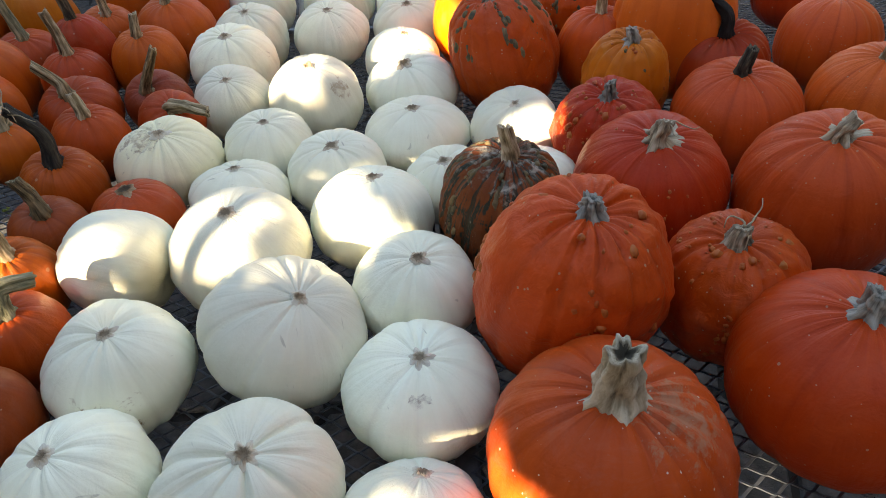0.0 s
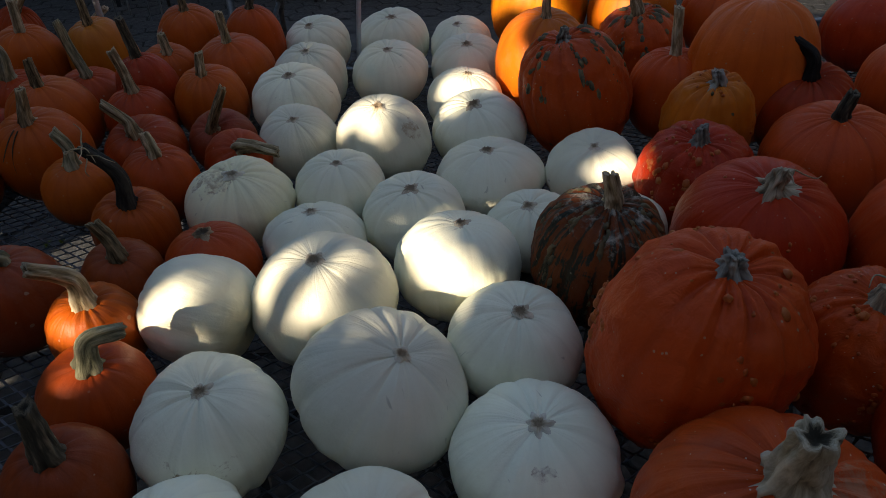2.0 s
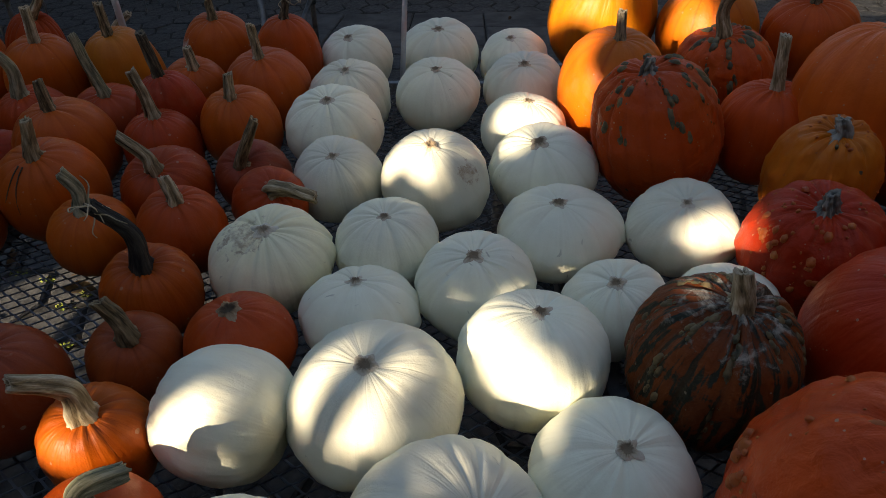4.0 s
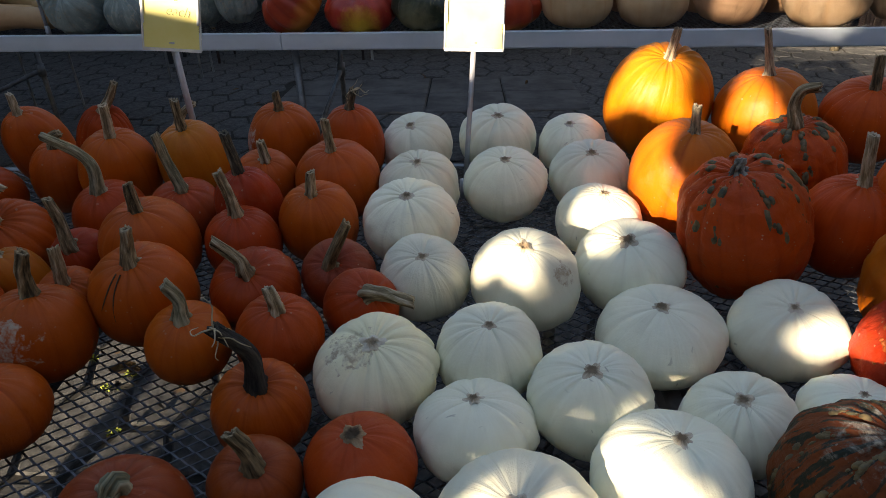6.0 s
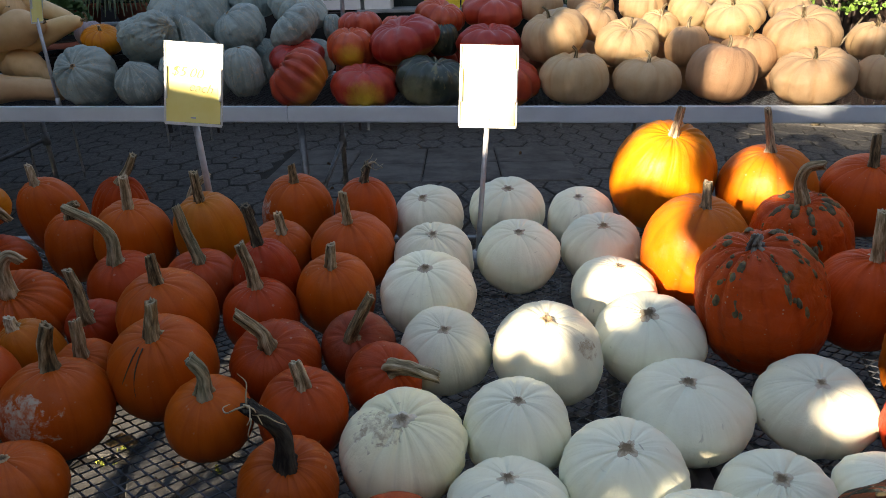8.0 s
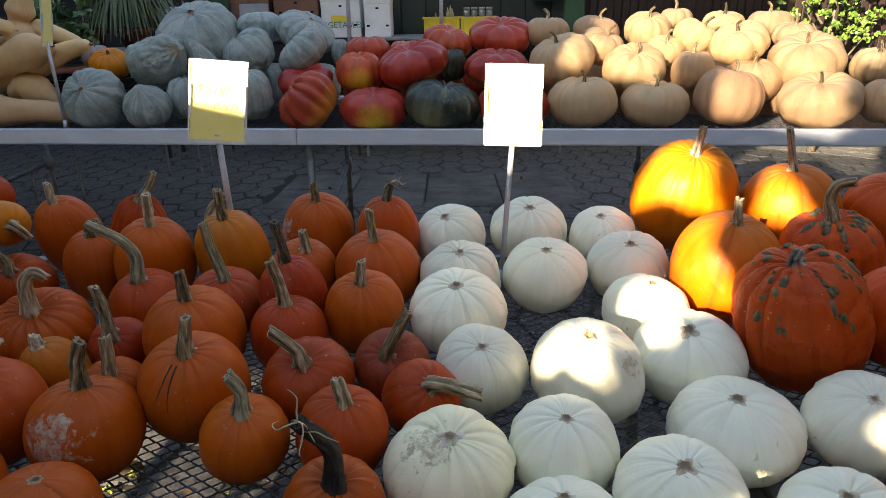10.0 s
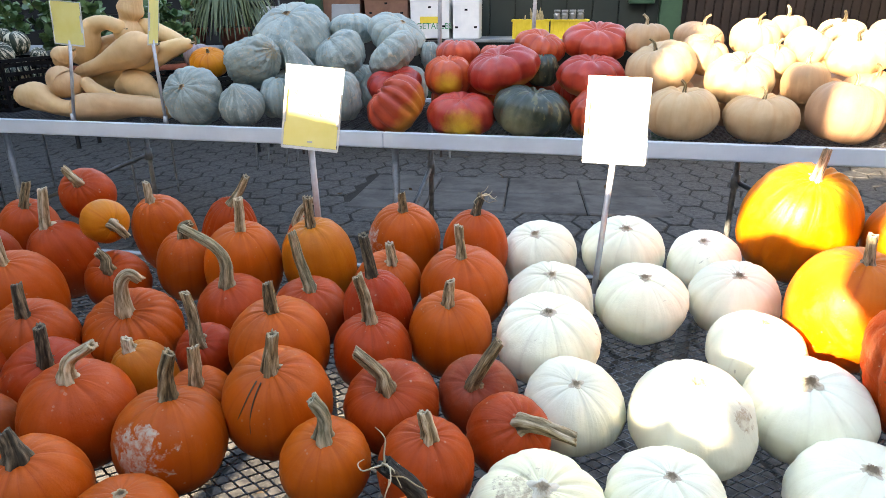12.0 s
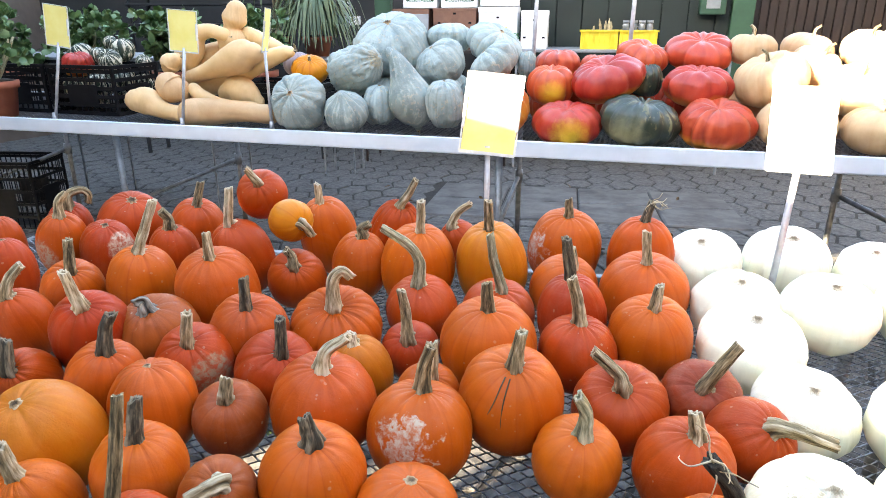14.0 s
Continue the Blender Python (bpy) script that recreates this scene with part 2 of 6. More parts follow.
PALE = (0.46, 0.34, 0.24)
SKINS = {
    "orange": dict(low=(0.396, 0.0560, 0.0040), high=(0.478, 0.0775, 0.0048), rib=(0.336, 0.042, 0.0024), spots=(PALE, 80.0, 0.28), lines=0.12, gloss=0.2, dust=0.12),
    "sunny": dict(low=(0.63, 0.197, 0.0056), high=(0.71, 0.26, 0.0074), rib=(0.4257, 0.08063, 0.00688)),
    "deep": dict(lines=0.14, gloss=0.2, dust=0.14, low=(0.350, 0.0440, 0.0036), high=(0.440, 0.0615, 0.0040), rib=(0.272, 0.03693, 0.0024), scuff=0.4, spots=(PALE, 80.0, 0.35)),
    "vermilion": dict(low=(0.45, 0.04506, 0.003168), high=(0.56, 0.06488, 0.003802), rib=(0.33, 0.02703, 0.003168), scuff=0.35, spots=(PALE, 150.0, 0.55), relief=(30.0, 1.4), lines=0.55, dust=0.08, gloss=0.2),
    "red": dict(lines=0.3, low=(0.344, 0.048, 0.0024), high=(0.424, 0.0672, 0.0028), rib=(0.24, 0.024, 0.0032), spots=(PALE, 66.0, 0.4)),
    "amber": dict(lines=0.12, low=(0.4472, 0.129, 0.00602), high=(0.5332, 0.172, 0.00774), rib=(0.43, 0.0989, 0.00688)),
    "russet": dict(lines=0.14, low=(0.232, 0.0368, 0.0072), high=(0.304, 0.0512, 0.008), rib=(0.184, 0.028, 0.0064), scuff=0.5, spots=(PALE, 66.0, 0.6), dust=0.22),
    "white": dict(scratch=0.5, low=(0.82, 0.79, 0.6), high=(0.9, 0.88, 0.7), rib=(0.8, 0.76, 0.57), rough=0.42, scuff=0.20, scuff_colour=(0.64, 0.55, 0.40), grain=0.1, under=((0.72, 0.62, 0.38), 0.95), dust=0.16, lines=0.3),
    "warty": dict(low=(0.4197, 0.04169, 0.003168), high=(0.5368, 0.06032, 0.004224), rib=(0.3026, 0.02749, 0.003168), scuff=0.4, scuff_colour=(0.30, 0.13, 0.06), spots=(PALE, 120.0, 0.7), lines=0.35, dust=0.12, relief=(40.0, 3.0), gloss=0.22),
    "dkwarty": dict(low=(0.1564, 0.04048, 0.00792), high=(0.2576, 0.07176, 0.00968), rib=(0.092, 0.0322, 0.01056), rough=0.6, scuff=0.45, scuff_colour=(0.06, 0.05, 0.025), scuff_range=(0.60, 0.70), streaks=((0.014, 0.026, 0.018), 0.4, 0.62, 11.0), spots=((0.40, 0.36, 0.28), 90.0, 0.5), crust=((0.46, 0.42, 0.35), 0.58), lines=0.8, relief=(60.0, 3.0)),
    "cheese": dict(low=(0.50, 0.335, 0.18), high=(0.60, 0.44, 0.265), rib=(0.50, 0.29, 0.14), rough=0.5, scuff=0.3, scuff_colour=(0.48, 0.35, 0.2), grain=0.15, dust=0.12),
    "cheesebrown": dict(low=(0.44, 0.265, 0.15), high=(0.54, 0.345, 0.20), rib=(0.44, 0.24, 0.12), rough=0.5, scuff=0.4, scuff_colour=(0.42, 0.28, 0.17), grain=0.15),
    "turban": dict(low=(0.35, 0.027, 0.014), high=(0.48, 0.060, 0.021), rib=(0.24, 0.016, 0.011), rough=0.38, gloss=0.4, lines=0.15, scuff=0.35, scuff_colour=(0.5, 0.2, 0.05), under=((0.55, 0.2, 0.03), 0.75), dust=0.1),
    "turbanyellow": dict(low=(0.42, 0.036, 0.016), high=(0.53, 0.075, 0.020), rib=(0.26, 0.02, 0.012), rough=0.38, gloss=0.4, lines=0.15, scuff=0.5, scuff_colour=(0.58, 0.36, 0.04), dust=0.1),
    "darkgreen": dict(low=(0.016, 0.028, 0.020), high=(0.042, 0.058, 0.038), rib=(0.05, 0.062, 0.036), rough=0.36, gloss=0.5, lines=0.2, scuff=0.6, scuff_colour=(0.30, 0.28, 0.15), grain=0.1, dust=0.1, streaks=((0.14, 0.13, 0.06), 0.4, 0.75)),
    "blue": dict(low=(0.205, 0.268, 0.262), high=(0.385, 0.445, 0.418), rib=(0.16, 0.198, 0.178), streaks=((0.36, 0.42, 0.395), 0.6, 0.72), spots=((0.15, 0.19, 0.18), 60.0, 0.6), rough=0.62, scuff=0.8, scuff_colour=(0.44, 0.38, 0.29), grain=0.2, relief=(26.0, 6.0), lines=0.4, dust=0.2, scuff_range=(0.54, 0.66)),
    "purple": dict(low=(0.25, 0.20, 0.22), high=(0.36, 0.29, 0.30), rib=(0.45, 0.36, 0.34), rough=0.5),
    "striped": dict(low=(0.012, 0.024, 0.018), high=(0.032, 0.050, 0.034), rib=(0.46, 0.44, 0.35), rough=0.5, streaks=((0.58, 0.55, 0.44), 0.5, 0.66)),
    "butternut": dict(low=(0.62, 0.39, 0.19), high=(0.74, 0.50, 0.27), rough=0.5, scuff=0.35, scuff_colour=(0.46, 0.28, 0.14), grain=0.15, dust=0.1),
}
skin_cache = {}


def skin_of(kind):
    if kind not in skin_cache:
        skin_cache[kind] = skin(kind + "_rind", **SKINS[kind])
    return skin_cache[kind]


def stem_material(name, dark, light, top, streaked=True):
    """Dry stalk: streaks along its length, dark in the grooves and pale on the ridges."""
    m, t, b = blank(name, 0.78)
    co, rnd = moved_coords(t)
    at = t.nodes.new("ShaderNodeAttribute")
    at.attribute_name = "rib"
    n = noise_of(t, 60.0, 5.0, 0.65, 0.5, co)
    n2 = noise_of(t, 14.0, 3.0, 0.6, 0.5, co)
    if streaked:
        along = t.nodes.new("ShaderNodeAttribute")
        along.attribute_name = "grain"
        fibre = noise_of(t, 3.4, 4.0, 0.62, 0.3, along.outputs["Vector"])
        k = arith(t, "ADD", arith(t, "MULTIPLY", at.outputs["Fac"], 0.34), arith(t, "ADD", arith(t, "MULTIPLY", fibre, 0.72), arith(t, "MULTIPLY", n2, 0.18)))
        relief = arith(t, "ADD", arith(t, "MULTIPLY", fibre, 2.0), arith(t, "MULTIPLY", noise_of(t, 220.0, 4.0, 0.7, 0.0, co), 0.7))
    else:
        k = arith(t, "ADD", arith(t, "MULTIPLY", at.outputs["Fac"], 0.50), arith(t, "ADD", arith(t, "MULTIPLY", n, 0.40), arith(t, "MULTIPLY", n2, 0.24)))
        relief = noise_of(t, 220.0, 4.0, 0.7, 0.0, co)
    # each stalk a little darker or paler
    k = arith(t, "ADD", k, arith(t, "MULTIPLY", arith(t, "SUBTRACT", rnd, 0.5), 0.20))
    col = ramp(t, k, [(0.40, dark), (0.62, light), (0.86, top)])
    t.links.new(col, b.inputs["Base Color"])
    b.inputs["Specular IOR Level"].default_value = 0.25
    bump_to(t, b, relief, 0.6, 0.002)
    return m


STEM_TAN = stem_material("dry_tan_stem", (0.050, 0.040, 0.022), (0.27, 0.205, 0.115), (0.62, 0.53, 0.38))
STEM_PALE = stem_material("pale_weathered_stem", (0.07, 0.058, 0.04), (0.34, 0.275, 0.185), (0.64, 0.56, 0.42))
STEM_GREY = stem_material("grey_withered_stem", (0.06, 0.058, 0.052), (0.20, 0.19, 0.165), (0.40, 0.38, 0.33))
STEM_GREEN = stem_material("green_grey_stem", (0.045, 0.05, 0.03), (0.20, 0.19, 0.115), (0.50, 0.45, 0.31))
STEM_DARK = stem_material("dark_brown_stem", (0.016, 0.015, 0.011), (0.060, 0.052, 0.037), (0.25, 0.205, 0.14))
STEM_BLACK = stem_material("blackened_stem", (0.005, 0.005, 0.005), (0.013, 0.013, 0.013), (0.06, 0.055, 0.045))
SCAR_TAN = stem_material("tan_stem_scar", (0.07, 0.045, 0.025), (0.24, 0.15, 0.08), (0.44, 0.33, 0.21), False)
SCAR = stem_material("corky_scar", (0.24, 0.175, 0.11), (0.52, 0.42, 0.29), (0.70, 0.64, 0.51), False)
ROOTLET = stem_material("dry_vine_fibre", (0.25, 0.2, 0.12), (0.48, 0.41, 0.28), (0.62, 0.55, 0.42), False)


def simple(name, low, high, scale=20.0, rough=0.6, metal=0.0, bump=0.2, spread=(0.35, 0.65), detail=5.0):
    m, t, b = blank(name, rough, metal)
    co, rnd = moved_coords(t)
    n = noise_of(t, scale, detail, 0.6, 0.2, co)
    col = ramp(t, n, [(spread[0], low), (spread[1], high)])
    t.links.new(col, b.inputs["Base Color"])
    t.links.new(arith(t, "ADD", arith(t, "MULTIPLY", n, 0.25), rough - 0.12), b.inputs["Roughness"])
    if bump:
        bump_to(t, b, noise_of(t, scale * 8, 4.0, 0.6, 0.0, co), bump, 0.003)
    return m


STEEL = simple("weathered_galvanised_steel", (0.11, 0.12, 0.145), (0.21, 0.23, 0.265), 40.0, 0.5, 0.55, 0.15)
ALUMINIUM = simple("dull_aluminium", (0.54, 0.61, 0.71), (0.62, 0.69, 0.80), 5.0, 0.42, 0.05, 0.03)
PIPE = simple("galvanised_pipe", (0.13, 0.14, 0.15), (0.24, 0.25, 0.26), 25.0, 0.5, 0.5, 0.1)
BLACK_PLASTIC = simple("black_crate_plastic", (0.004, 0.004, 0.005), (0.009, 0.009, 0.011), 15.0, 0.45, 0.0, 0.05)
BLACK_PLASTIC.node_tree.nodes["Principled BSDF"].inputs["Specular IOR Level"].default_value = 0.12
YELLOW_PLASTIC = simple("yellow_crate_plastic", (0.68, 0.50, 0.03), (0.80, 0.62, 0.06), 8.0, 0.45, 0.0, 0.05)
CARD_YELLOW = simple("yellow_card", (0.86, 0.76, 0.24), (0.90, 0.82, 0.32), 12.0, 0.6, 0.0, 0.02)
INK = simple("pencil_ink", (0.16, 0.13, 0.04), (0.28, 0.23, 0.07), 60.0, 0.8, 0.0, 0.0)
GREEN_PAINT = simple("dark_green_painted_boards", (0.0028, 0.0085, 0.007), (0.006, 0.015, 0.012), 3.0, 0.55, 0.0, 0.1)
GREEN_TRIM = simple("green_painted_post", (0.014, 0.05, 0.028), (0.025, 0.075, 0.04), 5.0, 0.5, 0.0, 0.1)
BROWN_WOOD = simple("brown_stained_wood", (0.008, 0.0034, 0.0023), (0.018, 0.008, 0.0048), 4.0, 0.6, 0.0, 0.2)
# near-black colour that stands in for the deep shade at the stall's rear
DARK_BACK = simple("near_black_shade_backing", (0.009, 0.010, 0.011), (0.020, 0.020, 0.022), 3.0, 0.8, 0.0, 0.1)
CARTON = simple("white_carton", (0.68, 0.69, 0.70), (0.78, 0.78, 0.78), 6.0, 0.7, 0.0, 0.05)
CARTON_PRINT = simple("green_carton_print", (0.04, 0.20, 0.10), (0.06, 0.26, 0.13), 20.0, 0.7, 0.0, 0.0)
CARTON_YELLOW = simple("yellow_carton_print", (0.75, 0.55, 0.05), (0.8, 0.62, 0.08), 20.0, 0.7, 0.0, 0.0)
CARTON_BROWN = simple("brown_carton", (0.16, 0.075, 0.05), (0.22, 0.11, 0.07), 8.0, 0.75, 0.0, 0.1)
TERRACOTTA = simple("terracotta", (0.26, 0.075, 0.045), (0.36, 0.12, 0.07), 12.0, 0.75, 0.0, 0.15)
LEAF = simple("jade_leaf", (0.045, 0.105, 0.038), (0.125, 0.22, 0.085), 9.0, 0.4, 0.0, 0.05)
LONG_LEAF = simple("strap_leaf", (0.04, 0.08, 0.03), (0.12, 0.15, 0.06), 9.0, 0.5, 0.0, 0.05)
TREE_LEAF = simple("shrub_leaf", (0.06, 0.13, 0.02), (0.13, 0.22, 0.04), 9.0, 0.5, 0.0, 0.05)
SOIL = simple("dark_soil", (0.02, 0.016, 0.012), (0.05, 0.04, 0.03), 30.0, 0.95, 0.0, 0.6)
JOINT = simple("paver_joint_soil", (0.008, 0.007, 0.006), (0.026, 0.023, 0.019), 14.0, 0.95, 0.0, 0.6)
PAVER = simple("hexagonal_asphalt_paver", (0.033, 0.033, 0.033), (0.108, 0.106, 0.102), 24.0, 0.9, 0.0, 1.0, detail=10.0)
SLAB = simple("grey_flagstone", (0.026, 0.025, 0.024), (0.105, 0.101, 0.096), 5.0, 0.8, 0.0, 0.35, spread=(0.30, 0.62), detail=10.0)
TRAY = simple("white_enamel_tray", (0.55, 0.57, 0.58), (0.7, 0.71, 0.72), 5.0, 0.4, 0.0, 0.02)
GREY_PANEL = simple("grey_plastic_panel", (0.16, 0.17, 0.18), (0.24, 0.25, 0.26), 4.0, 0.5, 0.0, 0.02)
BAG = simple("mossy_weeds", (0.16, 0.2, 0.02), (0.3, 0.34, 0.05), 30.0, 0.8, 0.0, 0.2)
STRAW = simple("dry_straw", (0.20, 0.15, 0.08), (0.42, 0.34, 0.19), 30.0, 0.8, 0.0, 0.0)
DRY_LEAF = simple("dry_brown_leaf", (0.03, 0.022, 0.016), (0.16, 0.10, 0.05), 30.0, 0.8, 0.0, 0.2)
JAR = simple("glass_jar_metal_lid", (0.16, 0.17, 0.17), (0.3, 0.31, 0.31), 12.0, 0.25, 0.4, 0.0)


# ---- mesh helpers ----
def mesh(name, verts, faces, material, smooth=True):
    me = bpy.data.meshes.new(name)
    me.from_pydata([tuple(v) for v in verts], [], faces)
    me.materials.append(material)
    me.polygons.foreach_set("use_smooth", [smooth] * len(me.polygons))
    me.update()
    return me


def part(name, me, parent, label="", kind="", at=None):
    ob = new(name, me)
    ob.parent = parent
    if at is not None:
        ob.matrix_basis = at
    return tagged(ob, label, kind=kind)


def thing(name, place, label, category, group="", kind=""):
    ob = new(name)
    ob.empty_display_size = 0.05
    ob.location = place
    return tagged(ob, label, category, group, kind)


def bevel_box(size, bevel=0.004, segments=1, centre=(0, 0, 0)):
    bm = bmesh.new()
    bmesh.ops.create_cube(bm, size=1.0)
    for v in bm.verts:
        v.co = Vector((v.co.x * size[0], v.co.y * size[1], v.co.z * size[2]))
    if bevel:
        bmesh.ops.bevel(bm, geom=bm.edges[:], offset=min(bevel, min(size) * 0.45), segments=segments, affect="EDGES", profile=0.5)
    for v in bm.verts:
        v.co += Vector(centre)
    return bm


def to_mesh(name, bm, material, smooth=False):
    me = bpy.data.meshes.new(name)
    bm.to_mesh(me)
    bm.free()
    me.materials.append(material)
    me.polygons.foreach_set("use_smooth", [smooth] * len(me.polygons))
    return me


def box(name, size, centre, material, parent, label="", bevel=0.004, at=None):
    return part(name, to_mesh(name, bevel_box(size, bevel, 1, centre), material), parent, label, at=at)


def boxes_mesh(name, items, material):
    """Several plain boxes (size, centre) joined into one mesh."""
    verts, faces = [], []
    for (sx, sy, sz), (cx, cy, cz) in items:
        k = len(verts)
        for dz in (-0.5, 0.5):
            for dx, dy in ((-0.5, -0.5), (0.5, -0.5), (0.5, 0.5), (-0.5, 0.5)):
                verts.append((cx + dx * sx, cy + dy * sy, cz + dz * sz))
        faces += [(k + 3, k + 2, k + 1, k), (k + 4, k + 5, k + 6, k + 7)]
        faces += [(k + i, k + (i + 1) % 4, k + 4 + (i + 1) % 4, k + 4 + i) for i in range(4)]
    return mesh(name, verts, faces, material, False)


def spline(points, count):
    """Catmull-Rom through the points."""
    p = [Vector(q) for q in points]
    p = [p[0] * 2 - p[1]] + p + [p[-1] * 2 - p[-2]]
    out = []
    for k in range(count):
        s = k / (count - 1) * (len(p) - 3)
        i = min(int(s), len(p) - 4)
        u = s - i
        a, b, c, d = p[i:i + 4]
        out.append(0.5 * ((2 * b) + (c - a) * u + (2 * a - 5 * b + 4 * c - d) * u * u + (3 * b - a - 3 * c + d) * u ** 3))
    return out


def sweep(name, path, radii, material, sides=14, ridges=0, ridge=0.0, seed=0, cap=True):
    """A tube along the path with one radius a ring; ridged like a pumpkin's stalk where asked."""
    rng = random.Random(seed)
    phase = rng.random() * 6
    verts, faces, ribs = [], [], []
    tangent = (path[1] - path[0]).normalized()
    side = tangent.orthogonal().normalized()
    for i, c in enumerate(path):
        nxt = path[min(i + 1, len(path) - 1)] - path[max(i - 1, 0)]
        if nxt.length > 1e-9:
            tangent = nxt.normalized()
        side = (side - tangent * side.dot(tangent)).normalized()
        other = tangent.cross(side)
        for j in range(sides):
            a = 2 * math.pi * j / sides
            w = math.cos(ridges * a + phase + i * 0.12) if ridges else 0.0
            feet = 1 + 1.6 * math.exp(-(i / max(1, len(path) - 1) / 0.14) ** 2) if ridges else 1.0
            r = radii[i] * (1 + ridge * feet * w + (0.10 * rng.random() if ridges else 0.0))
            verts.append(c + (side * math.cos(a) + other * math.sin(a)) * r)
            ribs.append(0.5 + 0.5 * w)
    n = len(path)
    for i in range(n - 1):
        for j in range(sides):
            faces.append((i * sides + j, i * sides + (j + 1) % sides, (i + 1) * sides + (j + 1) % sides, (i + 1) * sides + j))
    if cap:
        for row, order in ((0, -1), (n - 1, 1)):
            verts.append(path[row] - tangent * (0.25 * radii[row] if row else 0))
            ribs.append(0.1)
            k = len(verts) - 1
            for j in range(sides):
                f = (row * sides + j, row * sides + (j + 1) % sides, k)
                faces.append(f if order > 0 else f[::-1])
    me = mesh(name, verts, faces, material)
    me.attributes.new("rib", "FLOAT", "POINT").data.foreach_set("value", ribs)
    me.attributes.new("grain", "FLOAT_VECTOR", "POINT").data.foreach_set("vector", [q for k, v in enumerate(verts) for q in (math.cos(6.283 * k / sides) + seed, math.sin(6.283 * k / sides), v.length * 14)])
    return me


# ---- pumpkins and squashes ----
def rind(name, R, h, ribs, depth, material, seed, dimple=0.12, foot=0.1, lumps=0.02, shoulder=0.85, rings=30, sides=64, nose=0.0, uneven=0.12, sharp=1.6, pucker=0.05, gnarl=0.010, knot=3.2):
    """Body of a fruit about its own centre, stalk end up: R across, h half its height, furrowed by ribs."""
    rng = np.random.RandomState(seed)
    th = np.linspace(0, 2 * np.pi, sides, endpoint=False)
    warp = th + uneven * np.sin(th + rng.rand() * 6) + uneven * 0.5 * np.sin(2 * th + rng.rand() * 6)
    groove = (1 - np.abs(np.sin(ribs * warp / 2 + rng.rand() * 3))) ** sharp
    weight = 0.65 + 0.35 * np.sin(3 * th + rng.rand() * 6)
    groove_w = groove * weight if ribs < 14 else groove * (0.7 + 0.3 * weight)
    phi = np.linspace(0, np.pi, rings + 1)[1:-1]
    s, c = np.sin(phi)[:, None], np.cos(phi)[:, None]
    out = np.abs(s) ** shoulder
    g = groove_w[None, :]
    rho = R * out * (1 - depth * g * s ** 0.5)
    z = h * np.sign(c) * np.abs(c) ** 0.94 * np.ones_like(g)
    z = z - dimple * h * np.exp(-(s / 0.26) ** 2) * (c > 0) - depth * 1.3 * h * g * np.exp(-((s - 0.38) / 0.3) ** 2) * (c > 0)
    z = z + foot * h * np.exp(-(s / 0.3) ** 2) * (c < 0)
    fold = np.abs(np.sin(ribs * warp + rng.rand() * 3 + 0.6 * np.sin(5 * th)))[None, :] ** 0.7
    z = z - pucker * h * (1 - fold) * np.exp(-((s - 0.34) / 0.2) ** 2) * (c > 0)
    if nose:
        z = z + nose * h * np.exp(-(s / 0.3) ** 2) * (c > 0)
    k = np.zeros((len(phi), sides))
    for _ in range(5):
        f1, f2 = rng.randint(1, 4), rng.randint(1, 4)
        k += np.sin(f1 * th[None, :] + rng.rand() * 6) * np.sin(f2 * phi[:, None] + rng.rand() * 6)
    swell = 1 + lumps * k * 0.5 * s
    if lumps > 0.04:
        for _ in range(40):
            a0, p0, w0 = rng.rand() * 2 * np.pi, 0.3 + rng.rand() * 2.4, 0.08 + rng.rand() * 0.12
            da = np.angle(np.exp(1j * (th[None, :] - a0))) * s
            swell = swell + lumps * 0.55 * np.exp(-(da ** 2 + (phi[:, None] - p0) ** 2) / w0 ** 2)
    rho = rho * swell
    x, y = rho * np.cos(th)[None, :], rho * np.sin(th)[None, :]
    verts = np.stack([x, y, z * (1 + lumps * k * 0.2)], -1).reshape(-1, 3).tolist()
    q, off = knot / R, seed * 1.7
    for v in verts:
        p = Vector((v[0] * q + off, v[1] * q, v[2] * q))
        f = 1 + gnarl * (noise.noise(p) + 0.5 * noise.noise(p * 2.3) + 0.3 * noise.noise(p * 5.1))
        v[0], v[1], v[2] = v[0] * f, v[1] * f, v[2] * f
    n = len(phi)
    top, low = float(z[0].mean()), float(z[-1].mean())
    verts += [(0, 0, top), (0, 0, low)]
    faces = []
    for i in range(n - 1):
        for j in range(sides):
            j2 = (j + 1) % sides
            faces.append((i * sides + j, (i + 1) * sides + j, (i + 1) * sides + j2, i * sides + j2))
    for j in range(sides):
        j2 = (j + 1) % sides
        faces.append((j, j2, n * sides))
        faces.append(((n - 1) * sides + j2, (n - 1) * sides + j, n * sides + 1))
    me = mesh(name, verts, faces, material)
    values = np.concatenate([(groove[None, :] * np.ones((n, 1))).ravel(), [0, 0]])
    me.attributes.new("rib", "FLOAT", "POINT").data.foreach_set("value", values)
    return me, top


